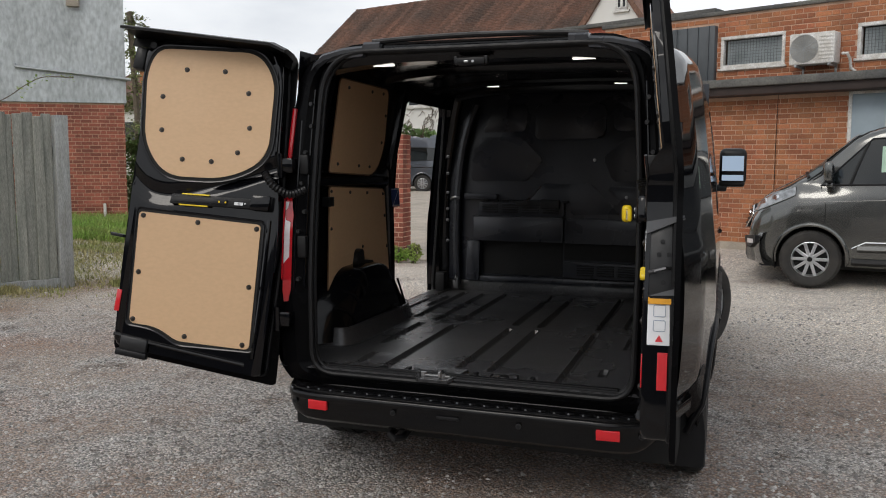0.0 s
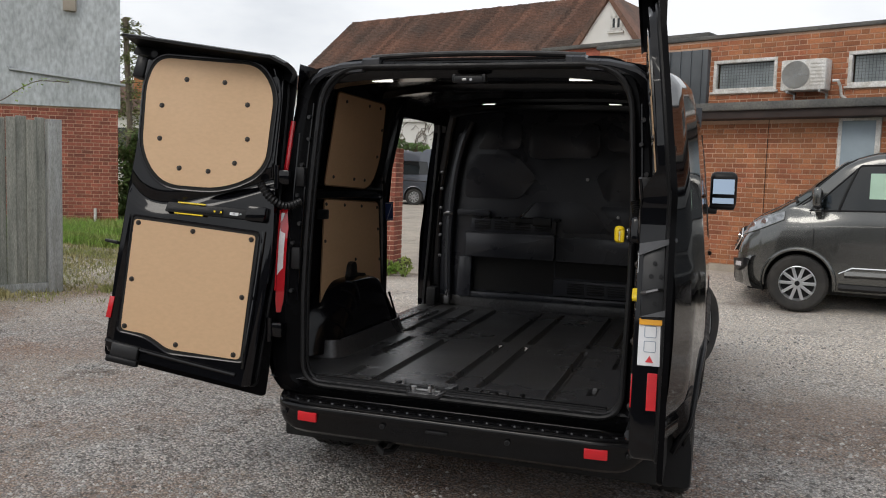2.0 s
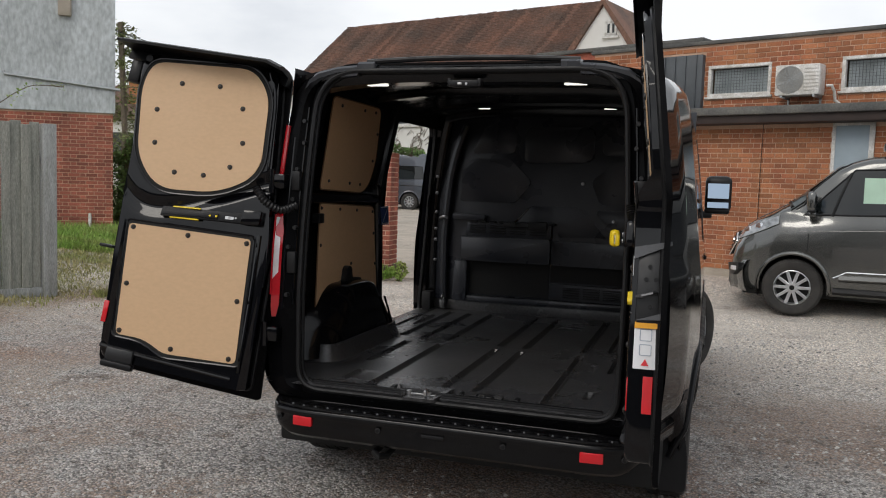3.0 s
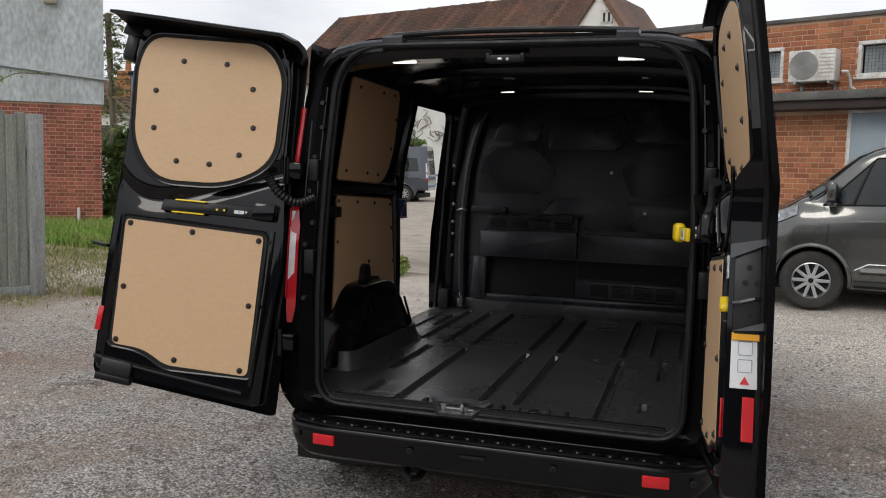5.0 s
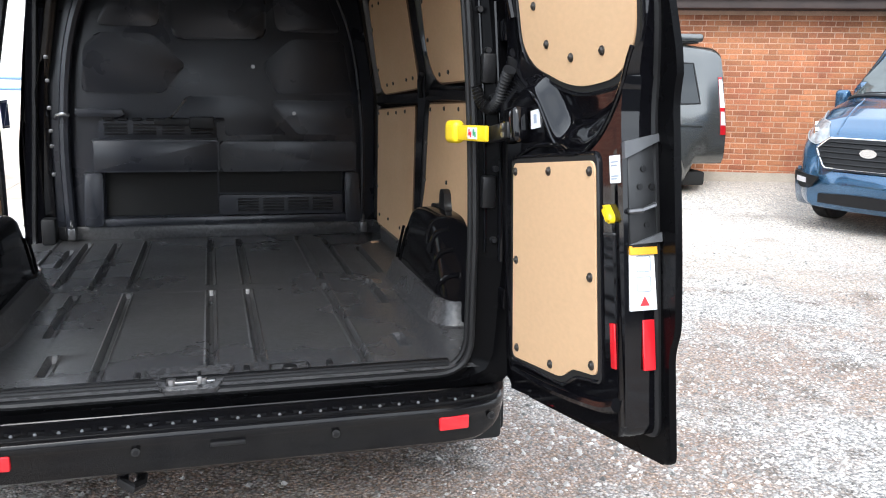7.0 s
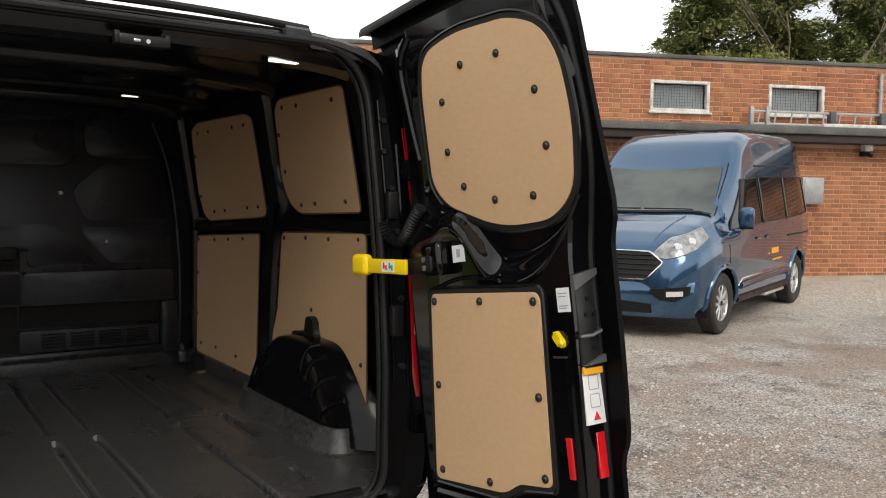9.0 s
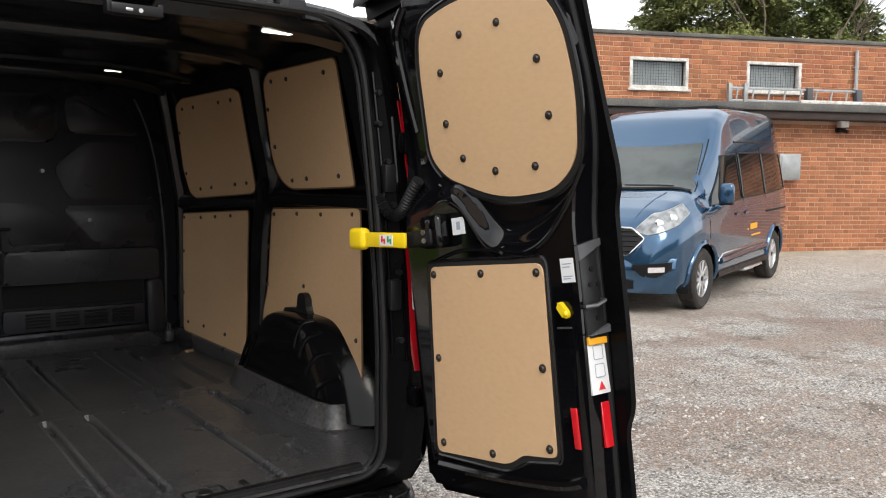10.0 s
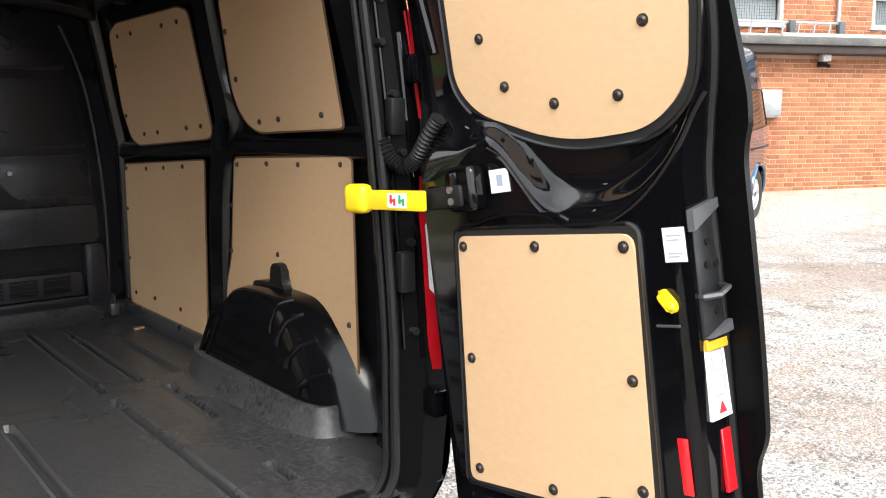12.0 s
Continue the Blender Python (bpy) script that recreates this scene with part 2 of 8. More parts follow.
STONES = shade("pale_gravel_stone", (0.40, 0.385, 0.365), 0.85, 0, var=0.7, scale=1.2, color2=(0.22, 0.20, 0.185), island=0.7)
BLUERAIL = shade("blue_painted_rail", (0.12, 0.25, 0.45), 0.4, 0, var=0.2, scale=5)
CLAYPOT = shade("orange_clay", (0.42, 0.17, 0.07), 0.8, 0, var=0.5, scale=4)


def ground_material():
    m = bpy.data.materials.new("gravel_yard")
    m.use_nodes = True
    n, l = m.node_tree.nodes, m.node_tree.links
    p = n["Principled BSDF"]
    p.inputs["Roughness"].default_value = 0.92
    p.inputs["Specular IOR Level"].default_value = 0.25
    tc = n.new("ShaderNodeTexCoord")

    def noise_at(scale, detail=6, rough=0.55):
        a = n.new("ShaderNodeTexNoise")
        a.inputs["Scale"].default_value, a.inputs["Detail"].default_value, a.inputs["Roughness"].default_value = scale, detail, rough
        l.new(tc.outputs["Object"], a.inputs["Vector"])
        return a.outputs["Fac"]

    def rng(v, lo, hi, a=0.0, b=1.0):
        r = n.new("ShaderNodeMapRange")
        for k, x in (("From Min", lo), ("From Max", hi), ("To Min", a), ("To Max", b)):
            r.inputs[k].default_value = x
        l.new(v, r.inputs["Value"])
        return r.outputs[0]

    def mix(f, a, b):
        x = n.new("ShaderNodeMix")
        x.data_type = 'RGBA'
        l.new(f, x.inputs["Factor"])
        for k, c in (("A", a), ("B", b)):
            if isinstance(c, tuple):
                x.inputs[k].default_value = (*c, 1)
            else:
                l.new(c, x.inputs[k])
        return x.outputs["Result"]

    # packed earth with drifts of loose grey stone and dark damp smudges
    loose = rng(noise_at(0.62, 7, 0.66), 0.46, 0.56)
    big = rng(noise_at(0.25, 4), 0.40, 0.62)
    smudge = rng(noise_at(2.6, 10, 0.74), 0.53, 0.65)
    sepxy = n.new("ShaderNodeSeparateXYZ")
    l.new(tc.outputs["Object"], sepxy.inputs[0])
    earth = mix(big, (0.325, 0.242, 0.195), (0.40, 0.33, 0.275))
    base = mix(loose, earth, (0.43, 0.40, 0.37))
    base = mix(smudge, base, (0.20, 0.16, 0.132))
    # pale sandy strip that runs along the workshop
    far = n.new("ShaderNodeMath")
    far.operation = 'MULTIPLY'
    l.new(rng(sepxy.outputs["Y"], 2.6, 5.2), far.inputs[0])
    l.new(rng(noise_at(0.8, 5), 0.26, 0.46), far.inputs[1])
    base = mix(far.outputs[0], base, (0.68, 0.60, 0.51))
    rust = n.new("ShaderNodeMath")
    rust.operation = 'MULTIPLY'
    l.new(rng(sepxy.outputs["X"], -1.0, -4.5), rust.inputs[0])
    l.new(rng(noise_at(0.7, 6), 0.46, 0.66), rust.inputs[1])
    base = mix(rust.outputs[0], base, (0.34, 0.225, 0.165))
    # grassy soil by the houses
    soil = n.new("ShaderNodeMath")
    soil.operation = 'MULTIPLY'
    l.new(rng(sepxy.outputs["X"], -5.6, -7.5), soil.inputs[0])
    l.new(rng(noise_at(0.9, 6), 0.30, 0.52), soil.inputs[1])
    base = mix(soil.outputs[0], base, (0.30, 0.29, 0.13))
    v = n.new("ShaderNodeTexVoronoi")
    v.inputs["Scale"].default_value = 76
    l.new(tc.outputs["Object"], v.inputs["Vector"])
    sep = n.new("ShaderNodeSeparateColor")
    l.new(v.outputs["Color"], sep.inputs[0])
    h = n.new("ShaderNodeHueSaturation")
    speck = n.new("ShaderNodeMath")
    speck.operation = 'MULTIPLY_ADD'
    l.new(rng(sep.outputs[0], 0.0, 1.0, -0.52, 0.56), speck.inputs[0])
    l.new(rng(loose, 0.0, 1.0, 0.45, 1.08), speck.inputs[1])
    speck.inputs[2].default_value = 1.0
    l.new(speck.outputs[0], h.inputs["Value"])
    l.new(rng(sep.outputs[1], 0.0, 1.0, 0.4, 1.2), h.inputs["Saturation"])
    l.new(base, h.inputs["Color"])
    fine = n.new("ShaderNodeHueSaturation")
    l.new(rng(noise_at(160, 3), 0.3, 0.7, 0.80, 1.20), fine.inputs["Value"])
    l.new(h.outputs[0], fine.inputs["Color"])
    # dirt and crevice shade between stones, both put into the colour
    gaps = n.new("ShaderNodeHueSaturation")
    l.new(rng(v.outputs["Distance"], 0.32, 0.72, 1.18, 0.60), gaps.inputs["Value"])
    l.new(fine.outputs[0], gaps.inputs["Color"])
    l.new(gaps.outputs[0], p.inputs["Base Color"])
    bp = n.new("ShaderNodeBump")
    bp.inputs["Strength"].default_value, bp.inputs["Distance"].default_value = 0.9, 0.012
    inv = rng(v.outputs["Distance"], 0.0, 0.7, 1.0, 0.0)
    l.new(inv, bp.inputs["Height"])
    bp2 = n.new("ShaderNodeBump")
    bp2.inputs["Strength"].default_value, bp2.inputs["Distance"].default_value = 0.7, 0.05
    l.new(noise_at(9, 5), bp2.inputs["Height"])
    l.new(bp2.outputs[0], bp.inputs["Normal"])
    l.new(bp.outputs[0], p.inputs["Normal"])
    return m


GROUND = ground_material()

# ---- building helpers ----
def part(name, bm, material, parent=None, label="", smooth=35.0):
    """Links a bmesh as one mesh object, under a thing or a part."""
    bmesh.ops.recalc_face_normals(bm, faces=bm.faces)
    me = bpy.data.meshes.new(name)
    bm.to_mesh(me)
    bm.free()
    mats = material if isinstance(material, (list, tuple)) else [material]
    for mt in mats:
        me.materials.append(mt)
    if smooth:
        me.shade_smooth()
        me.set_sharp_from_angle(angle=radians(smooth))
    ob = new(name, me)
    if parent is not None:
        ob.parent = parent
        ob.matrix_parent_inverse = root_matrix(parent).inverted()
    if label:
        tagged(ob, label)
    return ob


def root_matrix(ob):
    m = Matrix.Identity(4)
    while ob is not None:
        m = (ob.matrix_basis @ m) if ob.parent is None else (ob.matrix_parent_inverse @ ob.matrix_basis @ m)
        ob = ob.parent
    return m


def thing(name, label, category, at=(0, 0, 0), group="", kind=""):
    e = new(name)
    e.empty_display_size = 0.1
    e.matrix_basis = Matrix.Translation(at)
    return tagged(e, label, category, group, kind)


def box(bm, lo, hi, bevel=0.0, seg=2, m=None):
    lo, hi = Vector(lo), Vector(hi)
    c, s = (lo + hi) / 2, hi - lo
    r = bmesh.ops.create_cube(bm, size=1.0, matrix=Matrix.LocRotScale(c, None, s))
    vs = r["verts"]
    if bevel:
        es = list({e for v in vs for e in v.link_edges})
        b = bmesh.ops.bevel(bm, geom=es, offset=bevel, segments=seg, profile=0.5, affect='EDGES')
        vs = list({v for f in b["faces"] for v in f.verts} | {v for v in vs if v.is_valid})
    if m is not None:
        bmesh.ops.transform(bm, matrix=m, verts=[v for v in vs if v.is_valid])
    return vs


def cyl(bm, p0, p1, r, r2=None, seg=16):
    p0, p1 = Vector(p0), Vector(p1)
    d = p1 - p0
    q = d.to_track_quat("Z", "Y").to_matrix().to_4x4()
    bmesh.ops.create_cone(bm, cap_ends=True, segments=seg, radius1=r, radius2=r if r2 is None else r2, depth=d.length,
                          matrix=Matrix.Translation((p0 + p1) / 2) @ q)


def sweep(bm, pts, r, seg=8, closed=False, flat=1.0, up=None):
    """A tube along points; flat squeezes it across 'up'."""
    pts = [Vector(p) for p in pts]
    n = len(pts)
    rings = []
    ref = Vector(up) if up else None
    for i, p in enumerate(pts):
        a = pts[i - 1] if (i or closed) else p
        b = pts[(i + 1) % n] if (i < n - 1 or closed) else p
        t = (b - a).normalized()
        if ref is None:
            ref = t.orthogonal()
        side = t.cross(ref)
        if side.length < 1e-5:
            side = t.orthogonal()
        side.normalize()
        nu = side.cross(t).normalized()
        if not up:
            ref = nu
        rings.append([bm.verts.new(p + (side * math.cos(k * 2 * math.pi / seg) + nu * (math.sin(k * 2 * math.pi / seg) * flat)) * r) for k in range(seg)])
    m = n if closed else n - 1
    for i in range(m):
        A, B = rings[i], rings[(i + 1) % n]
        for k in range(seg):
            bm.faces.new((A[k], A[(k + 1) % seg], B[(k + 1) % seg], B[k]))
    if not closed:
        bm.faces.new(rings[0])
        bm.faces.new(rings[-1])


def rounded(pts, r, n=5):
    """A 2D polygon with rounded corners; r one radius or one per corner."""
    out = []
    k = len(pts)
    for i, p in enumerate(pts):
        p = Vector(p)
        a, b = Vector(pts[i - 1]), Vector(pts[(i + 1) % k])
        rad = r[i] if isinstance(r, (list, tuple)) else r
        da, db = (a - p), (b - p)
        rr = min(rad, da.length * 0.48, db.length * 0.48)
        if rr < 1e-4:
            out.append(p)
            continue
        s, e = p + da.normalized() * rr, p + db.normalized() * rr
        for j in range(n + 1):
            t = j / n
            out.append(s * (1 - t) ** 2 + p * (2 * t * (1 - t)) + e * t ** 2)
    return out


def prism(bm, poly, lo, hi, to3, bevel=0.0, seg=2):
    """A 2D polygon made solid between depths lo and hi; to3(a, b, depth) gives the place."""
    A = [bm.verts.new((p[0], p[1], lo)) for p in poly]
    B = [bm.verts.new((p[0], p[1], hi)) for p in poly]
    fs = [bm.faces.new(A), bm.faces.new(B)]
    k = len(poly)
    for i in range(k):
        fs.append(bm.faces.new((A[i], A[(i + 1) % k], B[(i + 1) % k], B[i])))
    vs = A + B
    if bevel:
        es = list(fs[1].edges)
        b = bmesh.ops.bevel(bm, geom=es, offset=bevel, segments=seg, profile=0.5, affect='EDGES')
        vs = list({v for v in vs if v.is_valid} | {v for f in b["faces"] for v in f.verts})
    if to3:
        for v in vs:
            v.co = Vector(to3(v.co.x, v.co.y, v.co.z))
    return vs


def smoothstep(x):
    x = max(0.0, min(1.0, x))
    return x * x * (3 - 2 * x)


def lerp_table(tab, x):
    if x <= tab[0][0]:
        return tab[0][1]
    for (a, va), (b, vb) in zip(tab, tab[1:]):
        if x <= b:
            return va + (vb - va) * (x - a) / (b - a)
    return tab[-1][1]


def catmull(pts, n):
    out = []
    for i in range(len(pts) - 1):
        p0, p1, p2, p3 = (Vector(pts[max(0, i - 1)]), Vector(pts[i]), Vector(pts[i + 1]), Vector(pts[min(len(pts) - 1, i + 2)]))
        for j in range(n):
            t = j / n
            out.append(0.5 * ((2 * p1) + (p2 - p0) * t + (2 * p0 - 5 * p1 + 4 * p2 - p3) * t * t + (3 * p1 - p0 - 3 * p2 + p3) * t ** 3))
    out.append(Vector(pts[-1]))
    return out

# ---- the yard and its buildings ----
WA, WD = Vector((1.387, 10.311, 0)), Vector((0.91, -0.41, 0)).normalized()
WN = Vector((WD.y, -WD.x, 0))  # out of the brick building, into the yard
WIN = [(-0.515, 0.475), (1.465, 2.455), (3.45, 4.44), (6.0, 6.99), (8.745, 9.74), (10.755, 11.735), (13.39, 14.38)]
WZ0, WZ1 = 2.975, 3.46  # window sill and head


def on_wall(s, z, out=0.0):
    return WA + WD * s + WN * out + Vector((0, 0, z))


def ground_z(x, y):
    dw = (Vector((x, y, 0)) - WA).dot(WN)
    h = 0.19 * smoothstep((2.4 - dw) / 2.4) * smoothstep((x + 4.0) / 3.0) + 0.015 * min(12.0, max(0.0, x - 4.0)) + 0.35 * smoothstep((-5.5 - x) / 4.5) * smoothstep((14.0 - y) / 3.0)
    h += 0.019 * min(26.0, max(0.0, y - 9.5)) * smoothstep(-x / 2.0)
    r = math.hypot(x, y - 2)
    w = smoothstep((r - 3.5) / 3.0)
    return h + w * 0.012 * noise.noise((x * 0.7, y * 0.7, 0))


def build_ground():
    def axis(a, b, step, far):
        v = list(np.arange(a, b + 1e-6, step))
        d, lo, hi = step, [], []
        x = a
        y = b
        while d < far:
            d *= 1.5
            x -= d
            y += d
            lo.append(x)
            hi.append(y)
        return lo[::-1] + v + hi
    xs, ys = axis(-9, 17, 0.3, 400), axis(-6, 14, 0.3, 400)
    bm = bmesh.new()
    g = [[bm.verts.new((x, y, ground_z(x, y))) for x in xs] for y in ys]
    for j in range(len(ys) - 1):
        for i in range(len(xs) - 1):
            bm.faces.new((g[j][i], g[j][i + 1], g[j + 1][i + 1], g[j + 1][i]))
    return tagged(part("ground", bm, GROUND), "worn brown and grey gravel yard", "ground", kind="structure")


build_ground()


def brick_field(s0, s1, z0, z1, holes, frame3, proud=0.007, keep=None, course=0.075, seed=3):
    """Bricks in Flemish bond as (verts, faces) with a list of boxes for those that keep() picks."""
    rnd = random.Random(seed)
    verts, faces, picked = [], [], []
    row = 0
    z = z0
    while z + 0.03 < z1:
        zt = min(z + 0.0625, z1)
        s = s0 - (0.16 if row % 2 else 0.0) - 0.03
        k = 0
        while s < s1:
            ln = 0.213 if k % 2 == 0 else 0.1005
            a, b = max(s, s0), min(s + ln, s1)
            s += ln + 0.0105
            k += 1
            spans = [(a, b)]
            for (h0, h1, y0, y1) in holes:
                if zt > y0 + 0.01 and z < y1 - 0.01:
                    nxt = []
                    for (p, q) in spans:
                        if q <= h0 or p >= h1:
                            nxt.append((p, q))
                        else:
                            if p < h0:
                                nxt.append((p, h0))
                            if q > h1:
                                nxt.append((h1, q))
                    spans = nxt
            for (p, q) in spans:
                if q - p < 0.02:
                    continue
                o = proud + rnd.uniform(-0.002, 0.003)
                if keep and keep(p, q, z):
                    picked.append((p, q, z, zt, o))
                    continue
                n = len(verts)
                for dd in (0.0, o):
                    e = 0.0 if dd == 0 else 0.003
                    for (u, v) in ((p + e, z + e), (q - e, z + e), (q - e, zt - e), (p + e, zt - e)):
                        verts.append(frame3(u, v, dd))
                faces += [(n + 4, n + 5, n + 6, n + 7), (n, n + 1, n + 5, n + 4), (n + 1, n + 2, n + 6, n + 5), (n + 2, n + 3, n + 7, n + 6), (n + 3, n, n + 4, n + 7)]
        z += course
        row += 1
    return verts, faces, picked


def mesh_of(name, verts, faces, material, parent=None, smooth=False):
    me = bpy.data.meshes.new(name)
    me.from_pydata([tuple(v) for v in verts], [], faces)
    me.materials.append(material)
    if smooth:
        me.shade_smooth()
    me.update()
    ob = new(name, me)
    if parent is not None:
        ob.parent = parent
        ob.matrix_parent_inverse = root_matrix(parent).inverted()
    return ob


def wall_box(bm, s0, s1, z0, z1, out0, out1, bevel=0.0):
    """A block on the brick building, from out0 to out1 off its face."""
    m = Matrix.Translation(WA) @ Matrix((WD, -WN, Vector((0, 0, 1)))).transposed().to_4x4()
    box(bm, (s0, -out1, z0), (s1, -out0, z1), bevel, 2, m)


def build_workshop():
    th = thing("brick_workshop", "long flat-roofed red brick workshop with high white windows", "building", on_wall(6, 0.3), kind="structure")
    bm = bmesh.new()
    edges = [-2.6]
    for a, b in WIN:
        edges += [a, b]
    edges.append(24.0)
    # wall with real window openings
    wall_box(bm, -2.6, 24.0, -0.3, WZ0, -0.3, 0.0)
    wall_box(bm, -2.6, 24.0, WZ1, 3.79, -0.3, 0.0)
    for i in range(0, len(edges), 2):
        wall_box(bm, edges[i], edges[i + 1], WZ0, WZ1, -0.3, 0.0)
    part("wall", bm, MORTAR, th, "pale mortar bed of the brick wall", smooth=0)
    bm = bmesh.new()
    wall_box(bm, -2.6, 24.0, 3.55, 3.78, -8.0, -0.3)
    wall_box(bm, -2.6, 24.0, 0.0, 3.55, -8.0, -7.8)
    wall_box(bm, -2.6, -2.4, 0.0, 3.55, -7.8, -0.3)
    wall_box(bm, 23.8, 24.0, 0.0, 3.55, -7.8, -0.3)
    part("flat_roof", bm, FELT, th, smooth=0)
    bm = bmesh.new()
    wall_box(bm, -2.65, 24.05, 3.79, 3.85, -0.34, 0.05, 0.015)
    part("coping", bm, FELT, th, "lichen-stained parapet coping")
    bm = bmesh.new()
    wall_box(bm, -1.25, 24.0, 2.65, 2.77, 0.0, 0.42, 0.02)
    part("canopy", bm, FELT, th, "weathered dark canopy ledge along the wall")
    bm = bmesh.new()
    wall_box(bm, -1.22, 24.0, 2.53, 2.65, 0.0, 0.36, 0.01)
    part("fascia", bm, FASCIA, th, "dark brown fascia below the ledge")
    bm = bmesh.new()
    prism(bm, [(-2.6, -0.1), (24.0, -0.1), (24.0, 0.485), (-2.6, 0.285)], 0.0, 0.07, on_wall)
    part("plinth", bm, CONCRETE, th, "pale concrete plinth")
    for a, b in WIN:
        w = part("window", window_frame(a, b, WZ0, WZ1), UPVC, th, "white-painted frame with peeling sill")
        bm = bmesh.new()
        wall_box(bm, a + 0.07, b - 0.07, WZ0 + 0.06, WZ1 - 0.06, -0.10, -0.09)
        part("pane", bm, FROSTED, w)
        bm = bmesh.new()
        k = int((b - a - 0.14) / 0.045)
        for i in range(1, k):
            s = a + 0.07 + i * 0.045
            wall_box(bm, s, s + 0.004, WZ0 + 0.06, WZ1 - 0.06, -0.075, -0.069)
        for i in range(1, 8):
            wall_box(bm, a + 0.07, b - 0.07, WZ0 + 0.06 + i * 0.046, WZ0 + 0.064 + i * 0.046, -0.069, -0.063)
        part("mesh_grille", bm, LEAD, w, "wire mesh behind the frame", smooth=0)
    # door behind the parked van
    d = part("door", door_leaf(1.44, 1.90, 0.2, 2.50), BLUEDOOR, th, "pale blue-grey flush door")
    bm = bmesh.new()
    for a, b, c, e in ((1.40, 1.45, 0.2, 2.525), (1.89, 1.96, 0.2, 2.525), (1.40, 1.96, 2.49, 2.528)):
        wall_box(bm, a, b, c, e, 0.0, 0.035, 0.005)
    part("door_frame", bm, UPVC, d)
    # clad block and the higher brick block at the end of the range
    bm = bmesh.new()
    wall_box(bm, -1.45, -0.575, 2.77, 3.64, -0.6, 0.10, 0.02)
    for i in range(5):
        wall_box(bm, -1.40 + i * 0.18, -1.385 + i * 0.18, 2.78, 3.63, 0.10, 0.125, 0.003)
    part("clad_dormer", bm, LEAD, th, "dark grey sheet cladding with standing seams")
    bm = bmesh.new()
    wall_box(bm, -4.2, -0.98, 3.70, 3.97, -3.2, -0.7)
    part("upper_block", bm, BRICKOLD, th, "brick stair block on the roof", smooth=0)
    bm = bmesh.new()
    wall_box(bm, -4.3, -0.92, 3.97, 4.04, -3.3, -0.62, 0.01)
    part("upper_coping", bm, FELT, th)
    holes = [(a, b, WZ0, WZ1) for a, b in WIN] + [(1.40, 1.96, 0.2, 2.53), (-2.6, 24.0, 2.53, 2.77), (-1.45, -0.575, 2.77, 3.64)]
    f3 = lambda s, z, o: on_wall(s, z, o)
    v, f, picked = brick_field(-2.6, 16.0, 0.235, 3.79, holes, f3, keep=lambda p, q, z: 11.75 < p and q < 13.6 and 0.36 < z < 2.2)
    ob = mesh_of("brickwork", v, f, BRICK, th)
    tagged(ob, "orange-red brickwork in alternating headers and stretchers", kind="stuff")
    return th, picked


def window_frame(a, b, z0, z1, out=0.012):
    bm = bmesh.new()
    t = 0.05
    for (s0, s1, y0, y1) in ((a, b, z1 - t, z1), (a, b, z0, z0 + t), (a, a + t, z0 + t, z1 - t), (b - t, b, z0 + t, z1 - t)):
        wall_box(bm, s0, s1, y0, y1, -0.08, out, 0.006)
    wall_box(bm, a - 0.03, b + 0.03, z0 - 0.035, z0, -0.02, 0.05, 0.006)
    return bm


def door_leaf(a, b, z0, z1):
    bm = bmesh.new()
    wall_box(bm, a, b, z0, z1, 0.004, 0.025, 0.004)
    wall_box(bm, b - 0.09, b - 0.07, 1.25, 1.40, 0.025, 0.07, 0.006)
    return bm


WORKSHOP, PICKED = build_workshop()


def build_air_con():
    th = thing("air_conditioner", "cream outdoor air conditioning unit bracketed to brick wall", "air conditioner", on_wall(1.443, 2.850, 0.2))
    bm = bmesh.new()
    wall_box(bm, 0.645, 1.268, 2.915, 3.35, 0.05, 0.31, 0.02)
    for k in range(7):
        wall_box(bm, 1.06, 1.25, 2.975 + k * 0.05, 3.002 + k * 0.05, 0.30, 0.316, 0.004)
    part("casing", bm, UPVC, th, "cream metal casing")
    bm = bmesh.new()
    c = on_wall(0.855, 3.135, 0.318)
    for r in np.linspace(0.03, 0.19, 12):
        pts = [c + WD * (r * math.cos(a)) + Vector((0, 0, r * math.sin(a))) for a in np.linspace(0, 2 * math.pi, 28, endpoint=False)]
        sweep(bm, pts, 0.003, 4, closed=True, up=WN)
    for a in np.linspace(0, math.pi, 6, endpoint=False):
        dv = WD * math.cos(a) + Vector((0, 0, math.sin(a)))
        cyl(bm, c - dv * 0.19, c + dv * 0.19, 0.003, seg=5)
    part("fan_grille", bm, GALV, th)
    bm = bmesh.new()
    cyl(bm, on_wall(0.855, 3.135, 0.305), on_wall(0.855, 3.135, 0.314), 0.195, seg=32)
    part("fan_opening", bm, shade("grey_fan_shadow", (0.40, 0.385, 0.35), 0.6, var=0.3, scale=12), th)
    for s in (0.75, 1.20):
        bm = bmesh.new()
        wall_box(bm, s - 0.015, s + 0.015, 2.88, 2.912, 0.0, 0.33, 0.003)
        wall_box(bm, s - 0.015, s + 0.015, 2.78, 2.92, 0.0, 0.025, 0.003)
        part("bracket", bm, GALV, th)
    bm = bmesh.new()
    sweep(bm, [on_wall(1.333, 3.040, 0.2), on_wall(1.403, 3.040, 0.2), on_wall(1.423, 2.960, 0.14), on_wall(1.423, 2.840, 0.08), on_wall(1.473, 2.800, 0.05)], 0.022, 8)
    part("pipe", bm, UPVC, th, "lagged white refrigerant pipe")


build_air_con()


def wall_thing(name, label, cat, s, z, builder):
    th = thing(name, label, cat, on_wall(s, z, 0))
    builder(th)
    return th


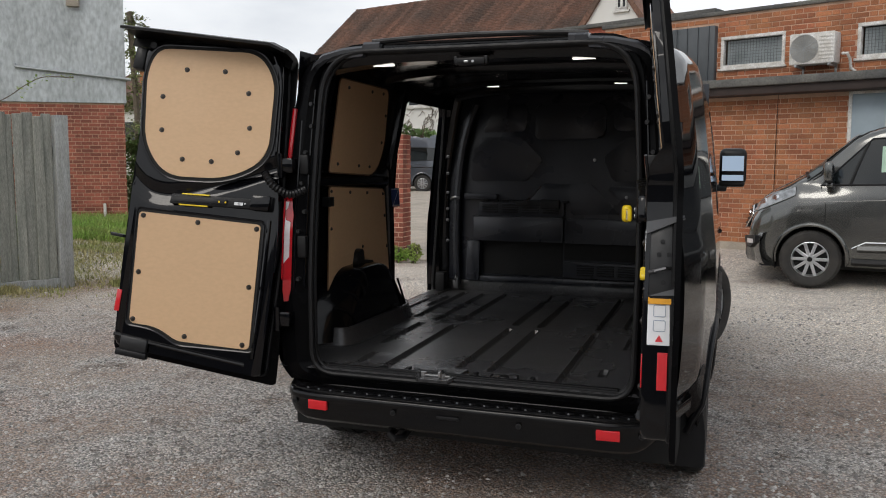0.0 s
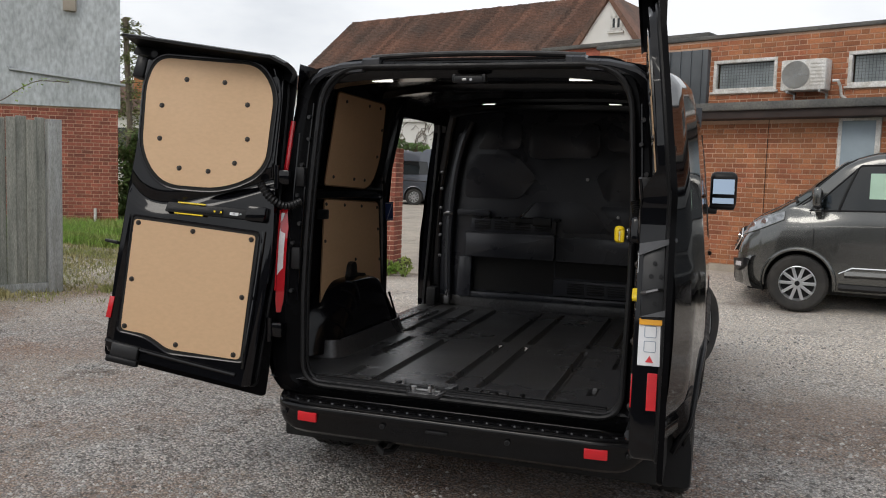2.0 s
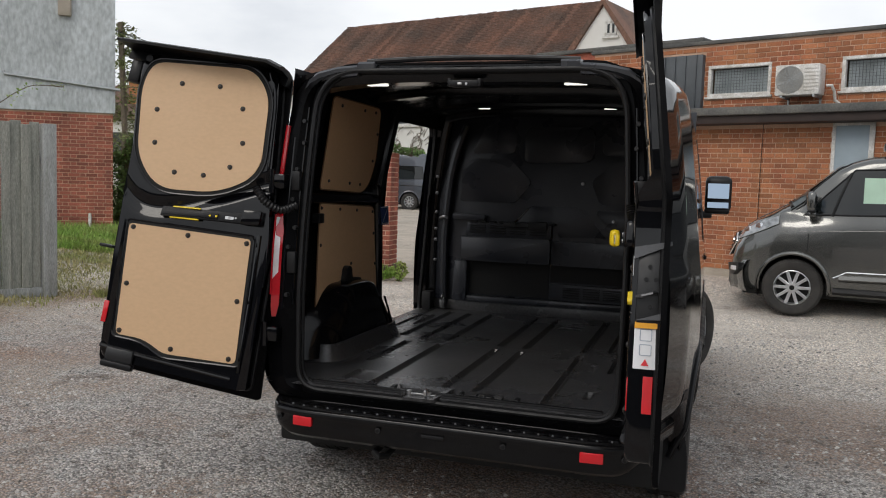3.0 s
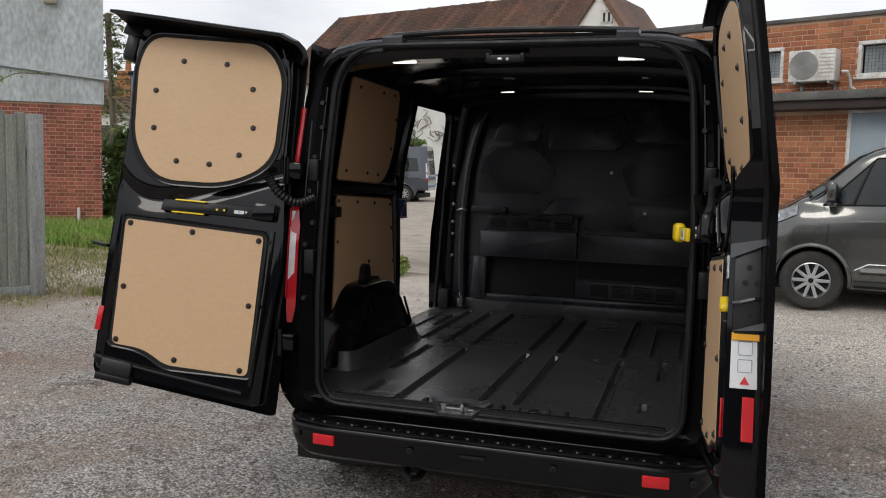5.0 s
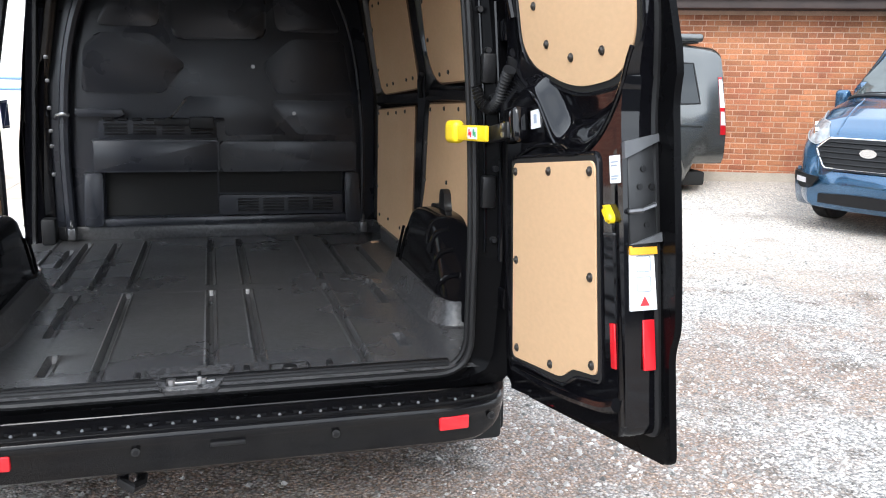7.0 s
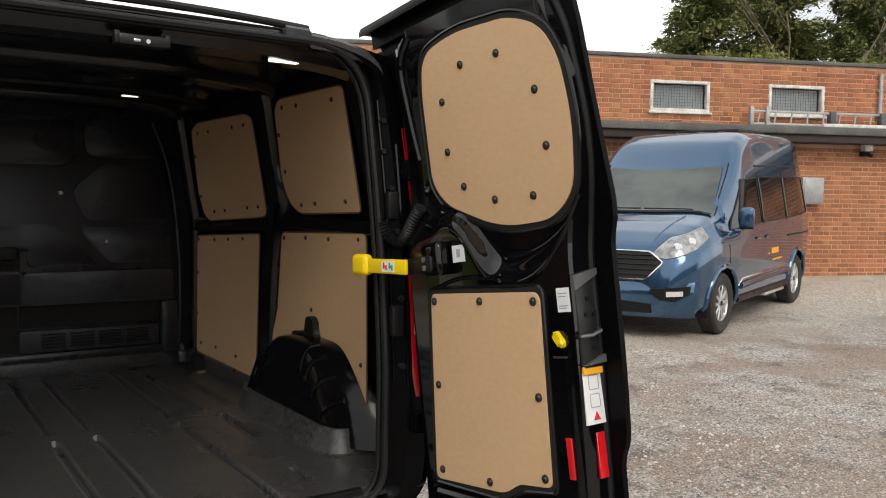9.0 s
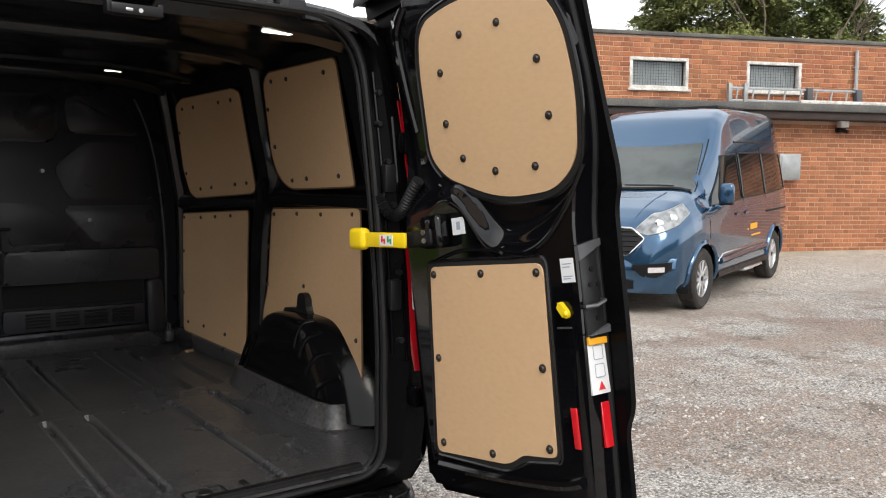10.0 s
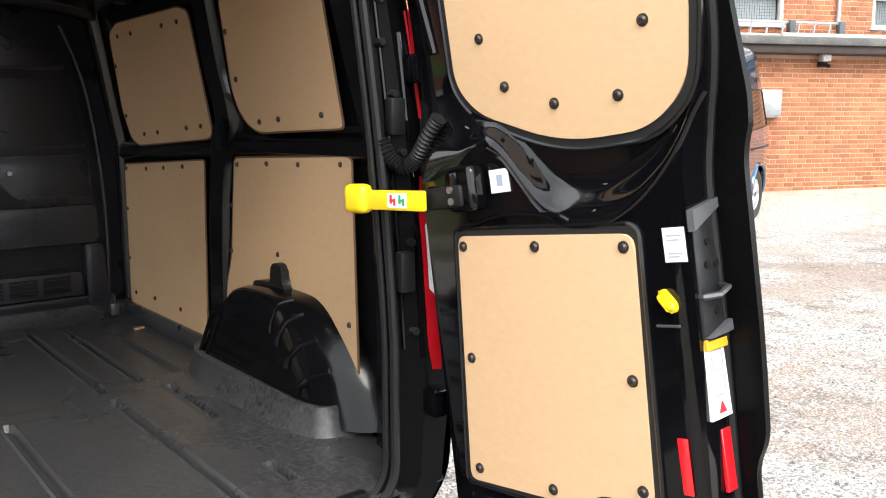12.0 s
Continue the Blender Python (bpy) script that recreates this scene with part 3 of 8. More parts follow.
def cctv(th):
    bm = bmesh.new()
    wall_box(bm, 12.35, 12.50, 2.43, 2.53, 0.10, 0.22, 0.01)
    part("head", bm, UPVC, th, "white lamp head")
    bm = bmesh.new()
    wall_box(bm, 12.40, 12.52, 2.35, 2.43, 0.0, 0.12, 0.01)
    cyl(bm, on_wall(12.44, 2.39, 0.10), on_wall(12.5, 2.35, 0.2), 0.03, seg=12)
    part("bracket", bm, PLASTIC, th)


wall_thing("flood_lamp", "small white and black flood lamp below the canopy", "lamp", 12.4, 2.45, cctv)


def meter_box(th):
    bm = bmesh.new()
    wall_box(bm, 11.32, 11.70, 1.56, 1.99, 0.007, 0.14, 0.012)
    part("case", bm, GALV, th, "pale grey case")
    bm = bmesh.new()
    wall_box(bm, 11.35, 11.67, 1.59, 1.96, 0.14, 0.152, 0.006)
    part("cover", bm, GALV, th)


wall_thing("meter_box", "pale grey meter box fixed to brick wall", "meter box", 11.5, 1.6, meter_box)


def vent_pipe(th):
    bm = bmesh.new()
    sweep(bm, [on_wall(12.71, 2.95, 0.06), on_wall(12.71, 3.3, 0.06), on_wall(12.71, 3.69, 0.06)], 0.03, 10)
    part("pipe", bm, GALV, th)
    for z in (3.05, 3.4):
        bm = bmesh.new()
        wall_box(bm, 12.67, 12.75, z, z + 0.03, 0.0, 0.07, 0.004)
        part("clip", bm, GALV, th)


wall_thing("vent_pipe", "grey vertical vent pipe clipped to brick", "pipe", 12.71, 2.9, vent_pipe)


def ladder(th):
    for z, s1 in ((2.79, 13.4), (2.985, 12.62)):
        bm = bmesh.new()
        wall_box(bm, 10.3, s1, z, z + 0.035, 0.20, 0.23, 0.004)
        part("rail", bm, GALV, th)
    for i in range(8):
        bm = bmesh.new()
        cyl(bm, on_wall(10.45 + i * 0.28, 2.81, 0.218), on_wall(10.48 + i * 0.28, 3.01, 0.218), 0.015, seg=8)
        part("rung", bm, GALV, th)
    for i, s in enumerate((10.3, 10.57)):
        bm = bmesh.new()
        wall_box(bm, s, s + 0.06, 2.78, 3.07, 0.18, 0.26, 0.004)
        part("foot", bm, GALV, th)
    for s in (11.68, 12.58):
        bm = bmesh.new()
        wall_box(bm, s, s + 0.10, 2.78, 3.03, 0.17, 0.27, 0.006)
        part("bracket", bm, LEAD, th)


wall_thing("aluminium_ladder", "grey aluminium ladder lying on the canopy ledge", "ladder", 11.9, 2.83, ladder)


def roof_pole(th):
    bm = bmesh.new()
    wall_box(bm, 11.5, 15.8, 2.775, 2.83, 0.30, 0.36, 0.008)
    part("pole", bm, UPVC, th)


wall_thing("plastic_pipe", "long white plastic pipe lying on the ledge", "pipe", 13, 2.83, roof_pole)


def down_cable(th):
    bm = bmesh.new()
    sweep(bm, [on_wall(0.41, 2.55, 0.02), on_wall(0.402, 1.8, 0.018), on_wall(0.405, 1.0, 0.02), on_wall(0.40, 0.34, 0.02)], 0.0045, 6)
    part("cable", bm, RUBBER, th)


wall_thing("wall_cable", "thin dark cable running down the brick wall", "cable", 0.4, 0.4, down_cable)


# ---- stucco house with brick base ----
HC, HD = Vector((-10.66, 10.97, 0)), Vector((-0.86, -0.51, 0)).normalized()
HN = Vector((-HD.y, HD.x, 0))
if HN.dot(Vector((1, -1, 0))) < 0:
    HN = -HN


def on_house(s, z, o=0.0):
    """The end wall slants back from the corner."""
    return HC + HD * (s - 0.2 * min(0.0, o)) + HN * o + Vector((0, 0, z))


def house_box(bm, s0, s1, z0, z1, o0, o1, bevel=0.0):
    m = Matrix.Translation(HC) @ Matrix((HD, HN, Vector((0, 0, 1)))).transposed().to_4x4()
    b2 = bmesh.new()
    box(b2, (s0, o0, z0), (s1, o1, z1), bevel, 2)
    for v in b2.verts:
        v.co = m @ Vector((v.co.x - 0.2 * min(0.0, v.co.y), v.co.y, v.co.z))
    me = bpy.data.meshes.new("slanted")
    b2.to_mesh(me)
    b2.free()
    bm.from_mesh(me)
    bpy.data.meshes.remove(me)


def build_stucco_house():
    th = thing("stucco_house", "grey stucco house on a red brick base", "house", on_house(3, 0), kind="structure")
    bm = bmesh.new()
    house_box(bm, 0.03, 9, -0.2, 2.70, -8, -0.02)
    part("brick_base", bm, MORTAR, th, smooth=0)
    bm = bmesh.new()
    house_box(bm, -0.02, 9, 2.70, 7.2, -8, 0.03, 0.01)
    part("stucco_wall", bm, STUCCO, th, "rough weathered grey stucco with stains", smooth=0)
    bm = bmesh.new()
    prism(bm, [(-8.3, 7.15), (0.35, 7.15), (-4, 10.2)], -0.4, 9.4, lambda a, b, c: on_house(c, b, a))
    part("roof", bm, TILE, th)
    bm = bmesh.new()
    sweep(bm, [on_house(2.06, 3.45, 0.05), on_house(2.04, 3.39, 0.06), on_house(1.0, 3.29, 0.06), on_house(-0.12, 3.18, 0.06)], 0.03, 8)
    part("waste_pipe", bm, GALV, th, "pale sloping waste pipe")
    bm = bmesh.new()
    house_box(bm, 0.80, 1.04, 4.59, 5.0, 0.03, 0.14, 0.015)
    part("vent_box", bm, CONCRETE, th)
    bm = bmesh.new()
    house_box(bm, 0.44, 0.50, 0.2, 0.66, 0.0, 0.06, 0.02)
    part("stub_pipe", bm, UPVC, th, "short white pipe at the wall's foot")
    v, f, _ = brick_field(0.03, 5.0, 0.2, 2.70, [], lambda s, z, o: on_house(s, z, o - 0.02), course=0.075, seed=8)
    tagged(mesh_of("brickwork", v, f, BRICKOLD, th), kind="stuff")


build_stucco_house()

# ---- fence ----
FC, FD = Vector((-6.33, 4.65, 0)), Vector((-0.5, -0.87, 0)).normalized()
FN = Vector((0.87, -0.5, 0)).normalized()


def fence_frame():
    return Matrix.Translation(FC) @ Matrix((FD, FN, Vector((0, 0, 1)))).transposed().to_4x4()


def build_fence():
    th = thing("board_fence", "weathered grey upright board fence with moss at its foot", "fence", FC, kind="structure")
    m = fence_frame()
    rnd = random.Random(5)
    for s in (0.0, 2.4):
        bm = bmesh.new()
        box(bm, (s, -0.06, -0.1), (s + 0.15, 0.09, 2.05), 0.008, 2, m)
        part("post", bm, POSTWOOD, th)
    bm = bmesh.new()
    box(bm, (0.15, 0.0, -0.05), (4.6, 0.05, 0.14), 0.006, 2, m)
    part("gravel_board", bm, POSTWOOD, th, "damp brown board along the ground")
    for z in (0.45, 1.6):
        bm = bmesh.new()
        box(bm, (0.15, -0.08, z), (4.6, -0.02, z + 0.08), 0.006, 2, m)
        part("rail", bm, POSTWOOD, th)
    i = 0
    s = 0.16
    while s < 4.5:
        w = rnd.uniform(0.085, 0.12)
        bm = bmesh.new()
        o = 0.03 * (i % 2) + rnd.uniform(-0.004, 0.004)
        box(bm, (s, -0.015 + o, 0.14), (s + w, 0.008 + o, 2.05 + rnd.uniform(-0.02, 0.025)), 0.006, 1, m @ pose(0, 0, 0, 0, rnd.uniform(-0.25, 0.25), 0))
        part("board", bm, FENCEWOOD, th)
        s += w - 0.004
        i += 1


build_fence()


# ---- distant white house seen through the side door and over the roof ----
def build_white_house():
    th = thing("white_house", "white rendered house with a mossy clay tile roof", "house", (-11, 37, 0), kind="structure")
    X0, X1, Y = -20.0, -3.0, 37.6
    bm = bmesh.new()
    box(bm, (X0, Y, -0.3), (X1, Y + 8, 6.1))
    part("wall", bm, RENDERWHITE, th, smooth=0)
    bm = bmesh.new()
    ridge, ez = 10.25, 6.0
    a = [(X0 - 0.4, Y - 0.4, ez), (X1 + 0.4, Y - 0.4, ez), (X1 - 0.3, Y + 4, ridge), (X0 + 0.57, Y + 4, ridge), (X0 - 0.4, Y + 8.4, ez), (X1 + 0.4, Y + 8.4, ez)]
    v = [bm.verts.new(p) for p in a]
    for q in ((0, 1, 2, 3), (5, 4, 3, 2), (4, 0, 3), (1, 5, 2)):
        bm.faces.new([v[i] for i in q])
    bm.faces.new((v[0], v[4], v[5], v[1]))
    part("roof", bm, TILE, th, "brown and orange clay tiles with moss", smooth=0)
    # tile courses as real ridges on the front slope
    rnd = random.Random(17)
    rows = 46
    for i in range(rows):
        t0, t1 = i / rows, (i + 1.15) / rows
        verts, faces = [], []
        xa, xb = X0 - 0.4 + 0.97 * t0, X1 + 0.4 - 0.7 * t0
        x = xa - rnd.uniform(0, 0.2)
        while x < xb:
            p, q = max(x, xa), min(x + 0.29, xb)
            x += 0.30
            lift = rnd.uniform(-0.015, 0.02)
            n = len(verts)
            for t, up in ((t0, 0.10 + lift), (t1, 0.03 + lift)):
                y, z = Y - 0.4 + 4.4 * t, ez + (ridge - ez) * t + up
                verts += [(p, y, z), (q, y, z)]
            verts += [(p, verts[n][1], verts[n][2] - 0.09), (q, verts[n][1], verts[n][2] - 0.09)]
            faces += [(n, n + 1, n + 3, n + 2), (n + 4, n + 5, n + 1, n)]
        mesh_of("tile_course", verts, faces, TILE, th)
    # cross gable
    gx0, gx1, gp, gz = -3.6, 1.0, -1.28, 9.2
    bm = bmesh.new()
    prism(bm, [(gx0 + 0.25, 0), (gx1 - 0.25, 0), (gx1 - 0.25, 6.1), (gp, gz - 0.3), (gx0 + 0.25, 6.1)], Y - 0.9, Y + 4, lambda p, q, r: (p, r, q))
    part("gable_wall", bm, RENDERWHITE, th, smooth=0)
    bm = bmesh.new()
    prism(bm, [(gx0 - 0.3, 5.7), (gx0, 5.6), (gp, gz - 0.25), (gx1, 5.6), (gx1 + 0.3, 5.7), (gp, gz)], Y - 1.05, Y + 4, lambda p, q, r: (p, r, q))
    part("gable_roof", bm, TILE, th)
    for k, (x0, x1, z0, z1, y) in enumerate(((-8.62, -7.51, 1.5, 2.8, Y), (-8.9, -7.45, 4.5, 5.5, Y), (-12.56, -11.06, 4.25, 5.3, Y), (-1.15, -0.65, 7.65, 8.25, Y - 0.9))):
        bm = bmesh.new()
        for (p, q, r, s) in ((x0, x1, z1 - 0.09, z1), (x0, x1, z0, z0 + 0.09), (x0, x0 + 0.09, z0, z1), (x1 - 0.09, x1, z0, z1), ((x0 + x1) / 2 - 0.05, (x0 + x1) / 2 + 0.05, z0, z1), (x0, x1, z1 - 0.55, z1 - 0.47)):
            box(bm, (p, y - 0.06, r), (q, y + 0.02, s))
        box(bm, (x0 - 0.1, y - 0.12, z0 - 0.08), (x1 + 0.1, y, z0))
        w = part("window", bm, UPVC, th, smooth=0)
        bm = bmesh.new()
        box(bm, (x0 + 0.05, y - 0.03, z0 + 0.05), (x1 - 0.05, y - 0.012, z1 - 0.05))
        part("pane", bm, TINT, w, smooth=0)
    turn = Matrix.Translation((-19.43, 41.6, 0)) @ Matrix.Rotation(radians(-17), 4, 'Z') @ Matrix.Translation((19.43, -41.6, 0))
    th.matrix_basis = turn @ th.matrix_basis
    bm = bmesh.new()
    RY = 33.1
    box(bm, (-22, RY - 0.1, -0.2), (4, RY + 0.15, 0.86), 0.02)
    tagged(part("low_wall", bm, RENDERWHITE), "low pale wall before the white house", "wall", kind="structure")
    rl = thing("blue_railing", "blue painted tube railing with white posts", "railing", (-10, RY, 0.86))
    for z in (1.05, 1.45):
        bm = bmesh.new()
        cyl(bm, (-22, RY, z), (4, RY, z), 0.05, seg=8)
        part("rail", bm, BLUERAIL, rl)
    for i in range(14):
        bm = bmesh.new()
        box(bm, (-21 + i * 1.85, RY - 0.04, 0.8), (-20.9 + i * 1.85, RY + 0.1, 1.48), 0.01)
        part("post", bm, UPVC, rl)
    # bare climber on the wall
    rnd = random.Random(4)
    bm = bmesh.new()
    for i in range(90):
        x = rnd.uniform(-15, -6)
        z = 3.5 + rnd.gauss(0, 0.28)
        pts = [turn @ Vector((x, Y - 0.05, z))]
        for k in range(5):
            pts.append(pts[-1] + Vector((rnd.uniform(-0.3, 0.3), rnd.uniform(-0.06, 0.02), rnd.uniform(-0.25, 0.28))))
        sweep(bm, pts, 0.018, 4)
    tagged(part("climber", bm, BARK), "bare brown climbing stems on the white wall", "climber", kind="stuff")


build_white_house()


def build_pier():
    th = thing("brick_pier", "old red brick garden wall end with ivy on top", "wall", (-3.8, 8.7, 0), kind="structure")
    x0, x1, y0 = -6.4, -3.62, 8.6
    bm = bmesh.new()
    box(bm, (x0, y0 + 0.01, -0.1), (x1 - 0.01, y0 + 0.33, 1.95))
    part("core", bm, MORTAR, th, smooth=0)
    v, f, _ = brick_field(x0, x1, 0.0, 1.95, [], lambda s, z, o: Vector((s, y0 + 0.01 - o, z)), seed=11)
    v2, f2, _ = brick_field(0.0, 0.33, 0.0, 1.95, [], lambda s, z, o: Vector((x1 - 0.01 + o, y0 + 0.01 + s, z)), seed=12)
    tagged(mesh_of("brickwork", v, f, BRICKOLD, th), kind="stuff")
    tagged(mesh_of("end_brickwork", v2, f2, BRICKOLD, th), kind="stuff")


build_pier()


# concrete drive beyond the pier
def build_drive():
    th = thing("concrete_drive", "pale cracked concrete drive slabs", "drive", (-5, 12, 0), kind="structure")
    rnd = random.Random(2)
    for j in range(9):
        for i in range(6):
            bm = bmesh.new()
            x, y = -13 + i * 2.6, 8.75 + j * 2.9
            box(bm, (x, y, -0.08), (x + 2.585, y + 2.88, 0.024 + rnd.uniform(0, 0.006)), 0.006, 1)
            for v in bm.verts:
                v.co.z += 0.019 * max(0.0, v.co.y - 9.5)
            part("slab", bm, CONCRETE, th)


build_drive()



# unseen dark screen added behind the camera, to cut light and deepen blacks
bm = bmesh.new()
box(bm, (-22, -16.3, -0.2), (18, -16.0, 3.2))
tagged(part("light_block_south", bm, LEAD, smooth=0), "unseen dark grey screen added behind the camera to cut light", "wall", kind="structure")

# ---- vans: the common shape, x across, y from the tail forward, z up ----
class VanShape:
    def __init__(self, stretch=0.0, raised=0.0, cab=0.0, nose=0.0, wider=0.0, upright=0.19, axle=1.02):
        self.e, self.f, self.n, self.k, self.upright = stretch, cab, nose, 1 + wider / 0.985, upright
        c, v, d = cab, nose, wider
        s = stretch
        r = raised
        self.roof = [(0.0, 1.90 + r), (0.12, 1.985 + r), (0.6, 2.01 + r), (2.2 + s, 2.01 + r), (2.7 + s, 1.995 + r), (3.0 + s + c, 1.965 + r * 0.7),
                     (3.2 + s + c, 1.915 + r * 0.25), (3.36 + s + c, 1.83), (3.93 + s + c * 0.6, 1.40), (4.05 + s + c * 0.5 + v * 0.2, 1.335), (4.22 + s + v * 0.5, 1.275), (4.42 + s + v * 0.8, 1.17), (4.56 + s + v, 1.06), (4.65 + s + v, 0.95), (4.70 + s + v, 0.82), (4.72 + s + v, 0.66)]
        self.wide = [(0.0, 0.865 + d * 0.5), (0.12, 0.895 + d * 0.6), (0.35, 0.95 + d * 0.8), (0.8, 0.985 + d), (3.5 + s, 0.985 + d), (3.95 + s, 0.975 + d), (4.2 + s + v * 0.5, 0.95 + d), (4.4 + s + v, 0.90 + d), (4.55 + s + v, 0.82 + d), (4.65 + s + v, 0.73 + d), (4.72 + s + v, 0.62 + d)]
        self.axles = (axle, 3.95 + s)
        self.length = 4.72 + s + v
        self.cache = {}

    def section(self, y):
        k = round(y, 3)
        if k in self.cache:
            return self.cache[k]
        w, zt = lerp_table(self.wide, y), lerp_table(self.roof, y)
        b = 0.27 + 0.24 * (1 - smoothstep((y - 0.46) / 0.12))
        zb = min(1.24, zt - 0.10)
        t = max(0.0, zt - zb)
        tum = self.upright * max(0.0, t - 0.25)
        cowl = 0.085 * smoothstep((y - 3.1 - self.e - self.f) / 0.8)  # the cab narrows over the wings
        lo = zb - b
        c = [(w - 0.08, b), (w - 0.025, b + lo * 0.10), (w - 0.008, b + lo * 0.25), (w, b + lo * 0.50), (w, b + lo * 0.68), (w - 0.006 - cowl * 0.25, b + lo * 0.86), (w - 0.022 - cowl, zb)]
        w -= cowl
        if t > 0.3:
            zs = zt - 0.16
            c += [(w - 0.022 - tum * 0.45, zb + (zs - zb) * 0.5), (w - 0.03 - tum * 0.95, zs), (w - 0.06 - tum, zt - 0.075), (w - 0.13 - tum, zt - 0.03), (w * 0.62, zt - 0.008), (w * 0.3, zt), (0, zt + 0.004)]
        else:
            f = min(1.0, t / 0.3)
            c += [(w - 0.04, zb + t * 0.25), (w - 0.07, zb + t * 0.45), (w - 0.12, zb + t * 0.65), (w - 0.20, zb + t * 0.8), (w * 0.6, zb + t * 0.94), (w * 0.3, zt - 0.004), (0, zt)]
        p = catmull(c, 4)
        self.cache[k] = p
        return p

    def x_at(self, y, z):
        """Half width at a height."""
        p = self.section(y)
        for a, b in zip(p, p[1:]):
            if a[1] <= z <= b[1]:
                return a[0] + (b[0] - a[0]) * (z - a[1]) / max(1e-6, b[1] - a[1])
        return p[0][0] if z < p[0][1] else 0.0

    def z_top(self, x, y):
        """Height of the upper surface at a half width."""
        p = self.section(y)[::-1]
        x = abs(x)
        for a, b in zip(p, p[1:]):
            if a[0] <= x <= b[0]:
                return a[1] + (b[1] - a[1]) * (x - a[0]) / max(1e-6, b[0] - a[0])
        return p[-1][1]


def lean(y, z):
    """The tail leans forward towards the roof."""
    return 0.095 * max(0.0, z - 0.9) / 1.1 * (1 - smoothstep((y - 0.05) / 0.9))


def body_mesh(sh, y0=0.05, open_rear=False, side_hole=None, arch_r=0.405):
    """The skin as one mesh: wheel arches cut out, the tail closed or open."""
    ys = list(np.linspace(y0, 0.6, 9))[:-1]
    ys += list(np.linspace(0.6, 1.44, 29))[:-1] + list(np.linspace(1.44, 3.50 + sh.e, 22))[:-1] + list(np.linspace(3.50 + sh.e, 4.40 + sh.e, 31))[:-1] + list(np.linspace(4.40 + sh.e, sh.length, 14))
    if side_hole:
        ys = sorted(set(ys) | {side_hole[0], side_hole[1]})
    bm = bmesh.new()
    rows = []
    for y in ys:
        p = sh.section(y)
        ring = [(-q[0], q[1]) for q in p] + [(q[0], q[1]) for q in p[-2::-1]]
        rows.append([bm.verts.new((x, y + lean(y, z), z)) for x, z in ring])
    n = len(rows[0])
    for a, b in zip(rows, rows[1:]):
        for k in range(n - 1):
            bm.faces.new((a[k], a[k + 1], b[k + 1], b[k]))
    bm.faces.new(rows[-1])
    if not open_rear:
        bm.faces.new(rows[0])
    dead = []
    for f in bm.faces:
        c = f.calc_center_median()
        if abs(c.x) < 0.6 or len(f.verts) > 4:
            continue
        for ax in sh.axles:
            if sum(1 for v in f.verts if math.hypot(v.co.y - ax, v.co.z - 0.36) < arch_r) >= 3:
                dead.append(f)
                break
        else:
            if side_hole and c.x < 0 and side_hole[0] < c.y < side_hole[1] and side_hole[2] < c.z < side_hole[3]:
                dead.append(f)
    bmesh.ops.delete(bm, geom=dead, context='FACES')
    for v in bm.verts:
        if abs(v.co.x) > 0.6 and v.is_boundary:
            for ax in sh.axles:
                d = math.hypot(v.co.y - ax, v.co.z - 0.36)
                if d < arch_r * 1.18 and v.co.z > 0.32:
                    v.co.y = ax + (v.co.y - ax) * arch_r / d
                    v.co.z = 0.36 + (v.co.z - 0.36) * arch_r / d
    return bm


def side_patch(bm, sh, poly, side, off, ny=10, nz=6, thick=0.006):
    """A patch on the van's flank between four corners (y, z): bottom rear, bottom front, top front, top rear."""
    (a, b, c, d) = [Vector(p) for p in poly]
    g = []
    for j in range(nz + 1):
        v = j / nz
        row = []
        for i in range(ny + 1):
            u = i / ny
            p = (a * (1 - u) + b * u) * (1 - v) + (d * (1 - u) + c * u) * v
            row.append(bm.verts.new((side * (sh.x_at(p[0], p[1]) + off), p[0] + lean(p[0], p[1]), p[1])))
        g.append(row)
    for j in range(nz):
        for i in range(ny):
            bm.faces.new((g[j][i], g[j][i + 1], g[j + 1][i + 1], g[j + 1][i]))
    border = g[0] + [r[-1] for r in g[1:]] + g[-1][-2::-1] + [r[0] for r in g[-2:0:-1]]
    inn = [bm.verts.new(v.co - Vector((side * thick, 0, 0))) for v in border]
    for i in range(len(border)):
        k = (i + 1) % len(border)
        bm.faces.new((border[i], border[k], inn[k], inn[i]))


def top_patch(bm, sh, y0, y1, x0, x1, off, nx=14, ny=8):
    """A patch on the upper surface (windscreen); x0, x1 half widths at y0 and y1."""
    g = []
    for j in range(ny + 1):
        t = j / ny
        y = y0 + (y1 - y0) * t
        w = x0 + (x1 - x0) * t
        row = []
        for i in range(nx + 1):
            x = -w + 2 * w * i / nx
            yy = y - 0.05 * (x / w) ** 2
            row.append(bm.verts.new((x, yy, sh.z_top(x, yy) + off)))
        g.append(row)
    for j in range(ny):
        for i in range(nx):
            bm.faces.new((g[j][i], g[j][i + 1], g[j + 1][i + 1], g[j + 1][i]))
    return g


